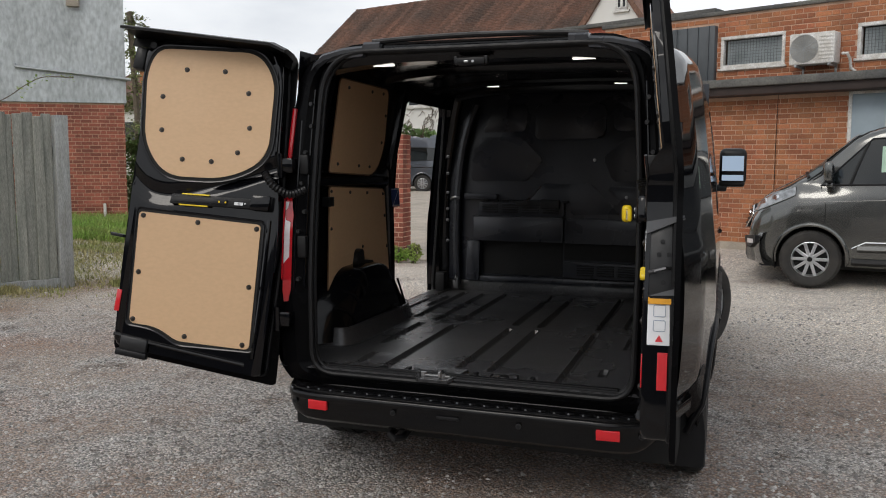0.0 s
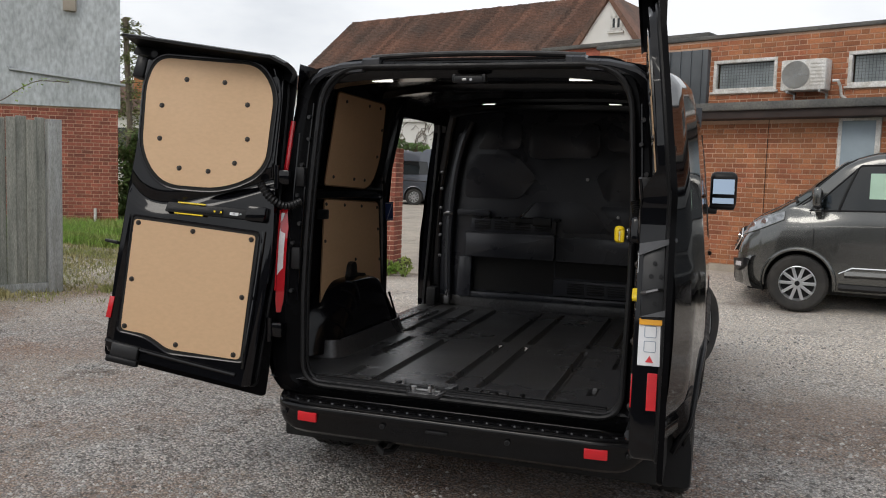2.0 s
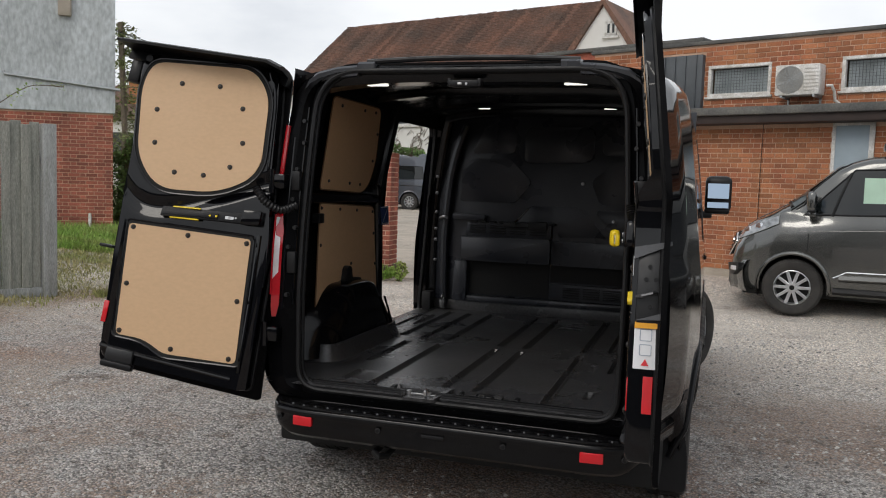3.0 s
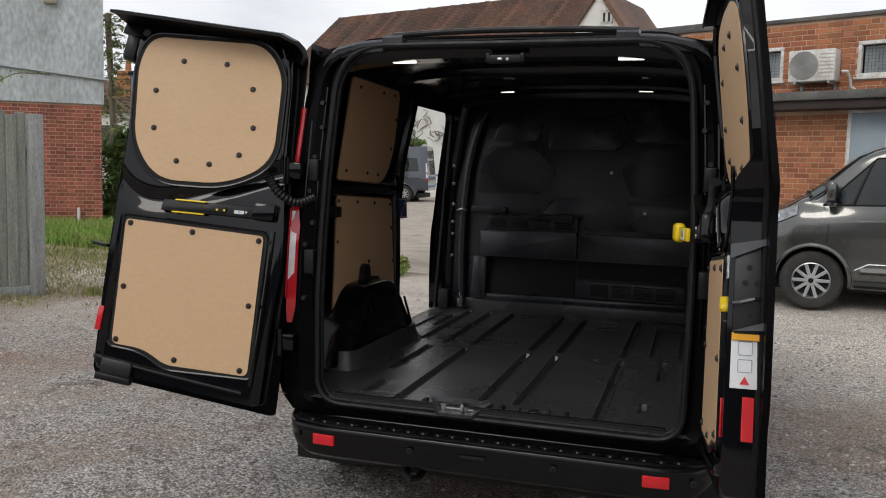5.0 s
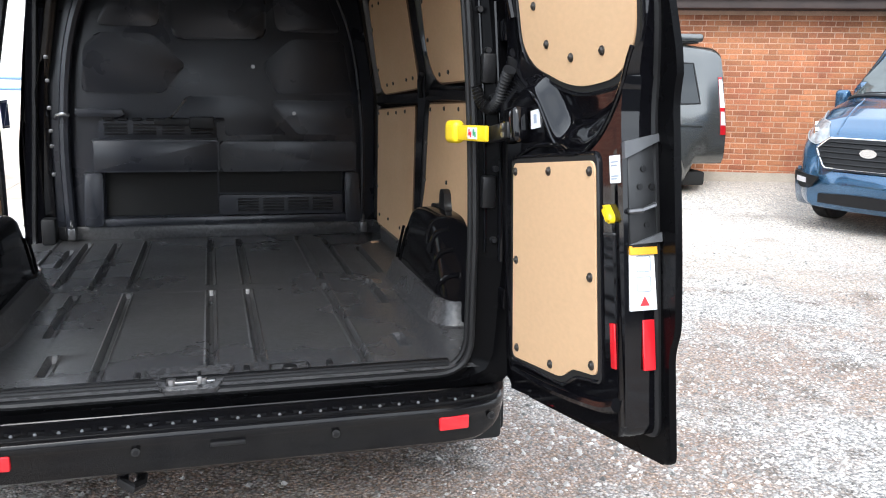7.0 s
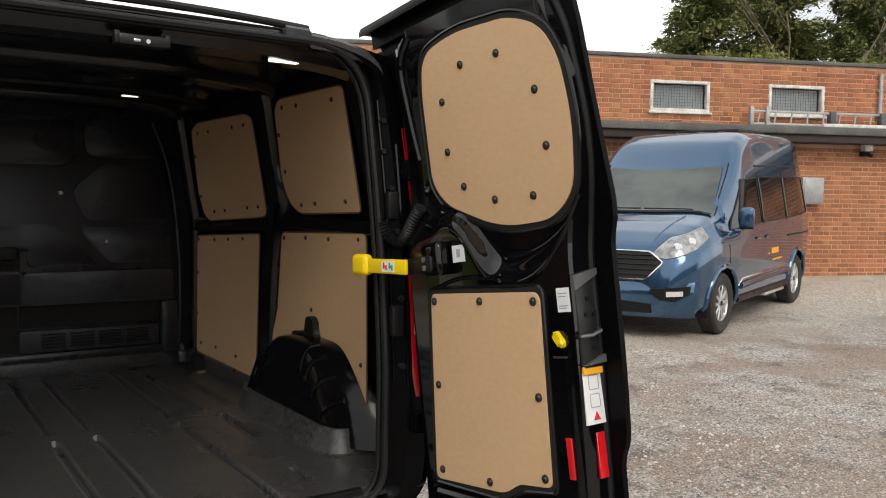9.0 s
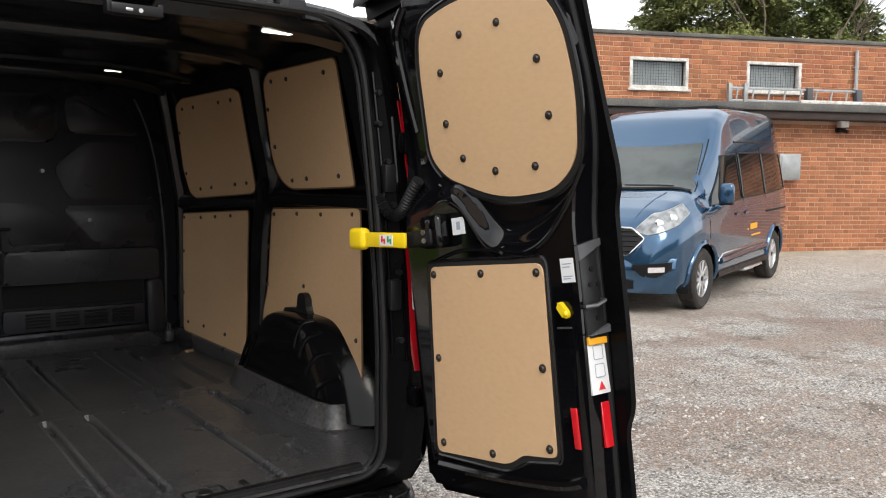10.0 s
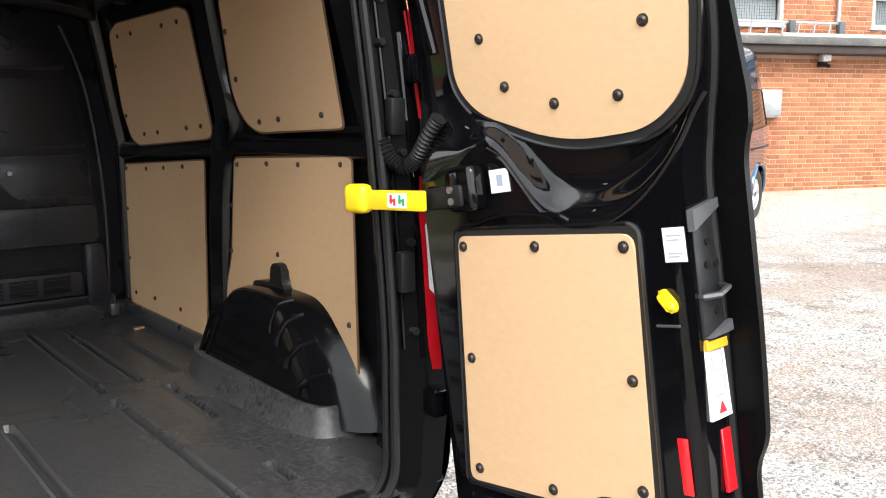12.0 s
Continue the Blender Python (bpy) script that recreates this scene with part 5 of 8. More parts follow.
            py, pz = p[0] + math.copysign(g, p[0] - cy), p[1] + math.copysign(g, p[1] - cz)
            lp.append((-(VS.x_at(p[0], p[1]) - xx), py, pz))
        loops.append(lp)
    ring_strip(bm, loops)
    part("side_door_surround", bm, BLACK, VAN, "black side door surround")
    bm = bmesh.new()
    sweep(bm, [(-(VS.x_at(p[0], p[1]) - 0.045), p[0], p[1]) for p in outl], 0.014, 6, closed=True)
    part("side_door_seal", bm, RUBBER, VAN)


build_shell()


def build_exterior():
    arch_parts(VAN, VS, PLASTIC, 0.385, 0.80)
    for side in (-1, 1):
        build_wheel(VAN, side * 0.905, 0.95, side)
        build_wheel(VAN, side * 0.915, 3.95, side, turn=radians(-24))
        bm = bmesh.new()
        side_patch(bm, VS, [(2.66, 1.21), (3.68, 1.17), (3.18, 1.75), (2.72, 1.77)], side, 0.004)
        part("front_side_window", bm, TINT, VAN, "dark cab door glass")
        if side > 0:
            door_mirror(VAN, VS, side, PLASTIC, y=3.60, z=1.395, k=0.95)
        strip(VAN, "panel_gap", VS, side, [(2.56, 0.45), (2.56, 1.2), (2.60, 1.86)], 0.004, DARK)
        strip(VAN, "side_moulding", VS, side, [(1.46, 0.66), (2.5, 0.66), (3.5, 0.66)] if side > 0 else [(2.62, 0.66), (3.1, 0.66), (3.5, 0.66)], 0.03, PLASTIC)
        strip(VAN, "door_handle", VS, side, [(2.66, 1.06), (2.86, 1.06)], 0.018, BLACK)
        # tail lamp on the corner post
        bm = bmesh.new()

        def lamp_block(bm, z0, z1, x0, x1, out, n=10):
            rings = []
            for z in np.linspace(z0, z1, n):
                xo = min(VS.x_at(0.12, z), 0.885) + 0.004
                y = tail_y(z) - out
                k = min(1, (z - z0) / 0.06, (z1 - z) / 0.10)
                k = max(0.25, k)
                a, b = side * (x0 - 0.04 * max(0, z - 1.2)), side * (xo)
                rings.append([bm.verts.new(v) for v in ((a, y + 0.05, z), (a, y + 0.02 - 0.02 * k, z), (a + (b - a) * 0.55, y - 0.018 * k, z), (b - side * 0.008, y + 0.02, z), (b + side * 0.004, y + 0.06, z), (b - side * 0.03, y + 0.09, z))])
            for A, B in zip(rings, rings[1:]):
                for q in range(6):
                    bm.faces.new((A[q], A[(q + 1) % 6], B[(q + 1) % 6], B[q]))
            bm.faces.new(rings[0])
            bm.faces.new(rings[-1])
        lamp_block(bm, 0.875, 1.36, 0.828, 0.9, 0.012)
        lamp = part("tail_lamp", bm, LAMPRED, VAN, "tall red and clear tail lamp")
        bm = bmesh.new()
        lamp_block(bm, 1.0, 1.335, 0.838, 0.9, 0.0185, 8)
        part("clear_lens", bm, LAMPCLEAR, lamp, "pale clear strip")
        bm = bmesh.new()
        sweep(bm, [(side * (0.862 - 0.04 * max(0, z - 1.2)), tail_y(z) - 0.036, z) for z in np.linspace(0.98, 1.35, 8)], 0.0045, 6)
        part("red_edge", bm, LAMPRED, lamp)
        bm = bmesh.new()
        sweep(bm, [(side * (0.862 - 0.10 * (z - 1.5)), tail_y(z) + 0.004, z) for z in np.linspace(1.50, 1.76, 10)], 0.013, 8)
        part("upper_lamp", bm, LAMPRED, VAN, "upper red lamp strip")
        # hinges
        for z in (0.80, 1.62 if side > 0 else 1.50):
            bm = bmesh.new()
            box(bm, (side * 0.845 - 0.035, tail_y(z) - 0.06, z - 0.035), (side * 0.845 + 0.035, tail_y(z) + 0.03, z + 0.035), 0.01)
            cyl(bm, (side * 0.875, tail_y(z) - 0.055, z - 0.055), (side * 0.875, tail_y(z) - 0.055, z + 0.055), 0.014, seg=12)
            part("hinge", bm, BLACK, VAN)
        # wiring gaiter to the door
        bm = bmesh.new()
        pts = [(0.735, 0.145, 1.45), (0.748, 0.125, 1.405), (0.770, 0.10, 1.385), (0.786, 0.075, 1.41), (0.788, 0.04, 1.455), (0.792, 0.0, 1.50)] if side > 0 else \
              [(-0.78, 0.15, 1.39), (-0.82, 0.08, 1.37), (-0.88, 0.04, 1.41), (-0.93, 0.05, 1.47)]
        path = [Vector(p) for p in catmull(pts, 11)]
        sweep(bm, path, 0.016, 10)
        for i, v in enumerate(list(bm.verts)):  # folds
            p = path[i // 10]
            v.co = p + (v.co - p) * (1.25 if (i // 10) % 2 else 0.92)
        part("wiring_gaiter", bm, RUBBER, VAN)
    for side in (-1, 1):
        bm = bmesh.new()
        prism(bm, rounded([(0.80, 0.15), (1.005, 0.15), (1.01, 0.30), (0.985, 0.46), (0.86, 0.40), (0.80, 0.28)], [0.02, 0.02, 0.05, 0.03, 0.05, 0.03], 3), 0.0, 0.008, lambda a, b, c: (side * a, 0.53 + c + 0.12 * (b - 0.15), b), 0.002, 1)
        part("mud_flap", bm, RUBBER, VAN, "black rubber mud flap")
    # sliding door run back along the outside
    bm = bmesh.new()
    side_patch(bm, VS, [(0.36, 0.46), (1.40, 0.46), (1.40, 1.84), (0.42, 1.84)], -1, 0.075, 8, 12, 0.06)
    sd = part("sliding_door", bm, BLACK, VAN, "black sliding side door run fully back")
    bm = bmesh.new()
    box(bm, (-1.06, 1.40, 0.60), (-1.0, 1.43, 1.80), 0.01)
    part("door_edge", bm, RUBBER, sd)
    bm = bmesh.new()
    box(bm, (-0.90, 0.25, 0.24), (0.90, 4.6, 0.50), 0.02)
    part("underbody", bm, DARK, VAN)
    bm = bmesh.new()
    sweep(bm, [(-0.28, 0.25, 0.30), (-0.28, 0.10, 0.285), (-0.30, 0.06, 0.29), (-0.33, 0.08, 0.30), (-0.33, 0.25, 0.31)], 0.016, 8)
    part("tow_eye", bm, RUBBER, VAN)
    bm = bmesh.new()
    top_patch(bm, VS, 3.33, 3.97, 0.70, 0.80, 0.006)
    part("windscreen", bm, TINT, VAN)
    # fuel flap and side badge bars
    bm = bmesh.new()
    side_patch(bm, VS, [(3.02, 0.62), (3.22, 0.62), (3.22, 0.84), (3.02, 0.84)], 1, 0.003, 3, 3)
    part("filler_flap", bm, BLACK, VAN)
    bm = bmesh.new()
    side_patch(bm, VS, [(0.42, 0.585), (0.52, 0.585), (0.52, 0.63), (0.42, 0.63)], 1, 0.004, 3, 3)
    part("side_marker", bm, PLASTIC, VAN)


build_exterior()


def bumper_x(x):
    """The bumper's rear line: y at x."""
    return 0.0 + 0.06 * smoothstep((abs(x) - 0.62) / 0.3) + 0.30 * max(0.0, (abs(x) - 0.78) / 0.14) ** 2


def build_bumper():
    bm = bmesh.new()
    xs = [x for x in np.linspace(-0.945, 0.945, 61)]
    prof = [(0.14, 0.335), (0.03, 0.346), (0.006, 0.364), (0.0, 0.385), (-0.006, 0.41), (-0.009, 0.446), (-0.012, 0.450), (-0.016, 0.458), (-0.016, 0.472), (-0.011, 0.481), (-0.002, 0.484), (0.012, 0.484), (0.016, 0.480), (0.018, 0.490), (0.105, 0.495), (0.125, 0.522), (0.17, 0.535)]
    rows = [[bm.verts.new((x, min(bumper_x(x), 0.45) + p, z + 0.12 * smoothstep((abs(x) - 0.72) / 0.22) * smoothstep((0.47 - z) / 0.16))) for p, z in prof] for x in xs]
    for a, b in zip(rows, rows[1:]):
        for k in range(len(prof) - 1):
            bm.faces.new((a[k], a[k + 1], b[k + 1], b[k]))
    bu = part("rear_bumper", bm, SATIN, VAN, "black plastic bumper with a ribbed step")
    # a row of small worn studs, with shallow scallops behind them
    stud = bmesh.new()
    cyl(stud, (0, 0, 0), (0, 0, 0.005), 0.0055, 0.003, 8)
    scallop = bmesh.new()
    prism(scallop, rounded([(-0.022, 0.040), (0.022, 0.040), (0.014, 0.10), (-0.014, 0.10)], 0.010, 3), 0.0, 0.0045, lambda a, b, c: (a, b, c))
    kinds = []
    for nm, b2, mt in (("stud", stud, WORNSTUD), ("scallop", scallop, SATIN)):
        o = part(nm, b2, mt, bu)
        kinds.append((nm, o.data))
        bpy.data.objects.remove(o)
    for i in range(25):
        x = -0.72 + i * 0.06
        for nm, me in kinds:
            o = new(nm, me)
            o.parent = bu
            o.matrix_parent_inverse = root_matrix(bu).inverted()
            o.matrix_basis = Matrix.Translation((x, bumper_x(x) + (0.028 if nm == "stud" else 0.0), 0.4905))
    for side in (-1, 1):
        b2 = bmesh.new()
        y = bumper_x(0.63)
        box(b2, (-0.048, -0.010, -0.022), (0.048, 0.012, 0.022), 0.005, 2, Matrix.Translation((side * 0.645, y - 0.006, 0.432)) @ pose(0, 0, 0, 0, 0, side * 4))
        part("reflector", b2, RED, bu, "red bumper reflector")
        for x in (0.28, 0.775):
            b2 = bmesh.new()
            yy = bumper_x(x)
            cyl(b2, (side * x, yy - 0.018, 0.432), (side * x, yy + 0.01, 0.432), 0.008, seg=14)
            s = part("parking_sensor", b2, RUBBER, bu)
            b2 = bmesh.new()
            sweep(b2, [(side * x + 0.010 * math.cos(a), yy - 0.014, 0.432 + 0.010 * math.sin(a)) for a in np.linspace(0, 2 * math.pi, 14, endpoint=False)], 0.003, 4, closed=True)
            part("sensor_ring", b2, GREYPLASTIC, s)
    b2 = bmesh.new()
    box(b2, (-0.08, -0.014, 0.425), (0.02, 0.0, 0.44), 0.004)
    part("step_latch", b2, RUBBER, bu)


build_bumper()


# ---- load space ----
def wall_x(z):
    return lerp_table([(0.5, 0.925), (1.38, 0.925), (1.44, 0.911), (1.93, 0.828), (2.02, 0.80)], z)


def side_x(y, z):
    """The inner flank, kept inside the outer skin."""
    return min(wall_x(z), VS.x_at(y, z) - 0.03) if z < 1.85 else min(wall_x(z), VS.x_at(y, 1.85) - 0.03)


def inner_patch(bm, side, poly, off, thick, r=0.03, bevel=0.002):
    """A panel on an inner flank, from a polygon of (y, z); off: in from the flank."""
    prism(bm, rounded(poly, r, 4), 0.0, thick, lambda y, z, d: (side * (wall_x(z) - off - d), y, z), bevel, 1)


def flank(side, holes):
    """The painted inner flank, with openings left out."""
    bm = bmesh.new()
    ys = sorted(set(list(np.linspace(0.16, 2.62, 26)) + [h for q in holes for h in q[:2]]))
    zs = sorted(set(list(np.linspace(0.5, 2.02, 16)) + [1.38, 1.44] + [h for q in holes for h in q[2:]]))
    g = [[bm.verts.new((side * side_x(y, z), y, z)) for y in ys] for z in zs]
    for j in range(len(zs) - 1):
        for i in range(len(ys) - 1):
            cy, cz = (ys[i] + ys[i + 1]) / 2, (zs[j] + zs[j + 1]) / 2
            if not any(a < cy < b and c < cz < d for a, b, c, d in holes):
                bm.faces.new((g[j][i], g[j][i + 1], g[j + 1][i + 1], g[j + 1][i]))
    return bm


def post(bm, side, pts, w, depth):
    """A rounded pressed-steel post up the flank through (y, z)."""
    pts = catmull(pts, 4)
    rows = []
    for i, p in enumerate(pts):
        a, b = pts[max(0, i - 1)], pts[min(len(pts) - 1, i + 1)]
        t = (b - a).normalized()
        nrm = Vector((t[1], -t[0]))
        row = []
        for o, d in ((-0.5, 0.0), (-0.46, 0.6), (-0.38, 0.95), (0.38, 0.95), (0.46, 0.6), (0.5, 0.0)):
            q = p + nrm * (o * w)
            row.append(bm.verts.new((side * (side_x(max(0.17, q[0]), q[1]) - depth * d), q[0], q[1])))
        rows.append(row)
    for A, B in zip(rows, rows[1:]):
        for k in range(5):
            bm.faces.new((A[k], A[k + 1], B[k + 1], B[k]))


def build_flanks():
    for side in (1, -1):
        holes = [] if side > 0 else [(HOLE[0] + 0.03, HOLE[1] - 0.03, HOLE[2], HOLE[3] - 0.03)]
        part("inner_flank", flank(side, holes), INNER, VAN, "black painted inner side wall")
        posts = [([(0.30, 0.55), (0.31, 1.2), (0.40, 1.97)], 0.24, 0.05), ([(2.60, 0.55), (2.59, 1.2), (2.55, 1.99)], 0.14, 0.05)]
        if side > 0:
            posts.append(([(1.48, 0.55), (1.47, 1.0), (1.42, 1.35), (1.31, 1.5), (1.32, 1.7), (1.31, 1.98)], 0.15, 0.045))
        else:
            posts.append(([(1.47, 0.55), (1.46, 1.1), (1.43, 1.4), (1.43, 1.6), (1.47, 1.98)], 0.09, 0.045))
        for pts, w, d in posts:
            bm = bmesh.new()
            post(bm, side, pts, w, d)
            part("body_post", bm, INNER, VAN, "pressed steel body post")
        bm = bmesh.new()
        for (ya, yb) in (((0.3, 1.42), (1.42, 2.56)) if side > 0 else ((0.3, 1.42),)):
            rows = []
            for y in np.linspace(ya, yb, 6):
                dz = 0.012 if y < 1.3 else -0.03 * (y - 1.3)
                rows.append([bm.verts.new((side * (side_x(y, z + dz) - d), y, z + dz)) for z, d in ((1.36, 0.0), (1.37, 0.028), (1.385, 0.042), (1.42, 0.042), (1.435, 0.03), (1.45, 0.0))])
            for A, B in zip(rows, rows[1:]):
                for k in range(5):
                    bm.faces.new((A[k], A[k + 1], B[k + 1], B[k]))
        part("waist_rail", bm, INNER, VAN, "glossy pressed rail at the waist")
        # bright folded gusset where the posts cross the rail
        bm = bmesh.new()
        y0 = 1.30 if side > 0 else 1.33
        sweep(bm, catmull([(side * 0.862, y0 + 0.05, 1.40), (side * 0.85, y0 + 0.02, 1.455), (side * 0.845, y0 - 0.02, 1.49), (side * 0.842, y0 - 0.05, 1.50)], 4), 0.014, 8, flat=0.6)
        part("post_gusset", bm, INNER, VAN)
        # tan lining panels with push studs
        if side > 0:
            todo = [("rear_lower_lining", [(0.505, 0.62), (1.40, 0.62), (1.39, 0.90), (1.335, 1.0), (1.30, 1.25), (1.283, 1.37), (0.52, 1.395)], [0.02, 0.02, 0.08, 0.08, 0.08, 0.02, 0.02],
                     [(1.26, 1.349), (1.034, 1.359), (0.821, 1.363), (0.571, 1.372), (1.316, 1.199), (1.334, 1.031), (0.976, 1.059), (0.545, 0.898)]),
                    ("rear_upper_lining", [(0.525, 1.477), (1.06, 1.463), (1.15, 1.51), (1.188, 1.60), (1.155, 1.905), (1.10, 1.936), (0.53, 1.936)], [0.02, 0.06, 0.06, 0.06, 0.03, 0.03, 0.03],
                     [(1.077, 1.902), (0.937, 1.899), (0.625, 1.894), (1.15, 1.793), (1.14, 1.638), (1.028, 1.497), (0.895, 1.505), (0.628, 1.515)]),
                    ("front_lower_lining", [(1.60, 0.64), (2.476, 0.655), (2.455, 1.308), (1.55, 1.354)], 0.02,
                     [(2.433, 1.291), (2.173, 1.299), (1.967, 1.311), (1.761, 1.323), (2.447, 1.103), (2.462, 0.868), (2.399, 0.71), (2.157, 0.72), (1.858, 0.72)]),
                    ("front_upper_lining", [(1.425, 1.45), (1.49, 1.437), (2.23, 1.403), (2.30, 1.43), (2.335, 1.56), (2.285, 1.88), (2.18, 1.912), (1.50, 1.908), (1.425, 1.885)], 0.03,
                     [(2.185, 1.862), (2.022, 1.861), (1.68, 1.861), (1.532, 1.861), (2.125, 1.451), (1.965, 1.459), (1.65, 1.477), (1.51, 1.484), (2.29, 1.744), (2.30, 1.531)])]
        else:
            todo = [("rear_lower_lining", [(0.58, 0.62), (1.42, 0.62), (1.41, 0.90), (1.375, 1.1), (1.345, 1.357), (0.62, 1.388)], [0.02, 0.02, 0.08, 0.08, 0.04, 0.02],
                     [(0.634, 1.365), (0.862, 1.354), (1.09, 1.344), (1.322, 1.33), (1.345, 1.199), (1.378, 1.013), (1.024, 1.042), (0.629, 1.17)]),
                    ("rear_upper_lining", [(0.58, 1.467), (1.12, 1.447), (1.20, 1.49), (1.245, 1.62), (1.19, 1.925), (0.56, 1.935)], [0.02, 0.05, 0.05, 0.08, 0.04, 0.03],
                     [(0.666, 1.898), (0.962, 1.9), (1.118, 1.901), (1.195, 1.783), (1.194, 1.629), (0.66, 1.508), (0.927, 1.498), (1.073, 1.492)])]
        for nm, poly, r, studs in todo:
            bm = bmesh.new()
            inner_patch(bm, side, poly, 0.034, 0.005, r)
            pl = part(nm, bm, PLY, VAN, "tan wood-effect lining panel")
            bm = bmesh.new()
            c = sum((Vector(p) for p in poly), Vector((0, 0))) / len(poly)
            edge = [Vector(q) + (Vector(q) - c).normalized() * 0.004 for q in rounded(poly, r, 4)]
            sweep(bm, [(side * (wall_x(q[1]) - 0.036), q[0], q[1]) for q in edge], 0.004, 5, closed=True)
            part("panel_edge", bm, PLYEDGE, pl, "dark edge of the panel")
            for (y, z) in studs:
                bm = bmesh.new()
                c = Vector((side * (wall_x(z) - 0.039), y, z))
                cyl(bm, c, c - Vector((side * 0.006, 0, 0)), 0.0105, 0.007, 10)
                part("push_stud", bm, BOLT, pl)


build_flanks()


def build_wheel_boxes():
    wall_line = [(0.40, 0.60), (0.475, 0.75), (0.58, 0.86), (0.68, 0.935), (0.80, 0.955), (1.08, 0.945), (1.20, 0.885), (1.36, 0.74), (1.50, 0.60)]
    face_line = [(0.55, 0.60), (0.60, 0.71), (0.68, 0.825), (0.765, 0.908), (0.85, 0.94), (1.09, 0.935), (1.195, 0.87), (1.34, 0.735), (1.47, 0.60)]
    A, B = catmull(wall_line, 4), catmull(face_line, 4)
    for side in (1, -1):
        def row_at(i, out=0.0):
            a, b = A[i], B[i]
            pts = []
            for x, t, dz in ((0.93, 0.0, 0.0), (0.86, 0.25, 0.004), (0.825, 0.55, 0.006), (0.80, 0.80, 0.005), (0.785, 0.93, 0.0), (0.775, 1.0, -0.012), (0.769, 1.03, -0.030), (0.766, 1.04, -0.06)):
                q = a.lerp(b, min(1.0, t))
                c = Vector((0.98, 0.72))
                n = (q - c).normalized()
                k = max(0.0, t - 1.0)
                pts.append((x - out * t, q[0] - n[0] * k + n[0] * out, max(0.58, q[1] + dz * (1 if q[1] > 0.66 else 0.2) - n[1] * k + n[1] * out)))
            return pts
        bm = bmesh.new()
        rows = []
        for i in range(len(A)):
            p = row_at(i)
            rows.append([bm.verts.new((side * x, y, z)) for x, y, z in p] + [bm.verts.new((side * 0.762, min(1.44, max(0.58, p[-1][1])), 0.575))])
        for P, Q in zip(rows, rows[1:]):
            for k in range(8):
                bm.faces.new((P[k], P[k + 1], Q[k + 1], Q[k]))
        wb = part("wheel_box", bm, WHEELBOX, VAN, "glossy black pressed wheel box", 60)
        # stepped flutes over the rear shoulder, two ribs down the front
        for i, r in ((5, 0.010), (8, 0.010), (11, 0.010), (14, 0.007)):
            bm = bmesh.new()
            sweep(bm, [(side * x, y, z) for x, y, z in row_at(i, 0.002)[2:8]], r, 8)
            part("pressed_flute", bm, WHEELBOX, wb)
        for y in (1.30, 1.36):
            bm = bmesh.new()
            sweep(bm, catmull([(side * 0.772, y - 0.09, 0.83), (side * 0.768, y - 0.03, 0.74), (side * 0.766, y + 0.03, 0.65)], 4), 0.007, 8)
            part("pressed_flute", bm, WHEELBOX, wb)
        bm = bmesh.new()
        prism(bm, rounded([(0.86, 0.93), (1.12, 0.93), (1.10, 0.958), (0.985, 0.968), (0.975, 1.025), (0.945, 1.04), (0.905, 1.025), (0.90, 0.975)], 0.014, 3), 0.855, 0.885, lambda a, b, c: (side * c, a, b), 0.004, 1)
        part("seat_lug", bm, RUBBER, wb)
        # moulded skirt of the liner round the wheel box
        bm = bmesh.new()
        loop = rounded([(0.915, 0.51), (0.772, 0.53), (0.752, 0.62), (0.738, 1.34), (0.80, 1.50), (0.915, 1.53)], [0.0, 0.05, 0.06, 0.08, 0.06, 0.0], 5)
        rows = []
        for i, p in enumerate(loop):
            t = (loop[min(len(loop) - 1, i + 1)] - loop[max(0, i - 1)]).normalized()
            nr = Vector((-t[1], t[0]))
            if (p - Vector((0.90, 0.98))).dot(nr) < 0:
                nr = -nr
            rows.append([bm.verts.new((side * min(0.925, p[0] + nr[0] * o), p[1] + nr[1] * o, z)) for o, z in ((0.05, 0.581), (0.034, 0.586), (0.016, 0.634), (0.008, 0.664), (-0.008, 0.668), (-0.045, 0.66))])
        for P, Q in zip(rows, rows[1:]):
            for k in range(5):
                bm.faces.new((P[k], P[k + 1], Q[k + 1], Q[k]))
        sk = part("liner_skirt", bm, LINER, VAN, "moulded upstand of the floor liner")
        bm = bmesh.new()
        sweep(bm, [(side * (p[0] - 0.004), p[1], 0.666) for p in loop], 0.006, 6)
        part("skirt_rim", bm, LINER, sk)


build_wheel_boxes()


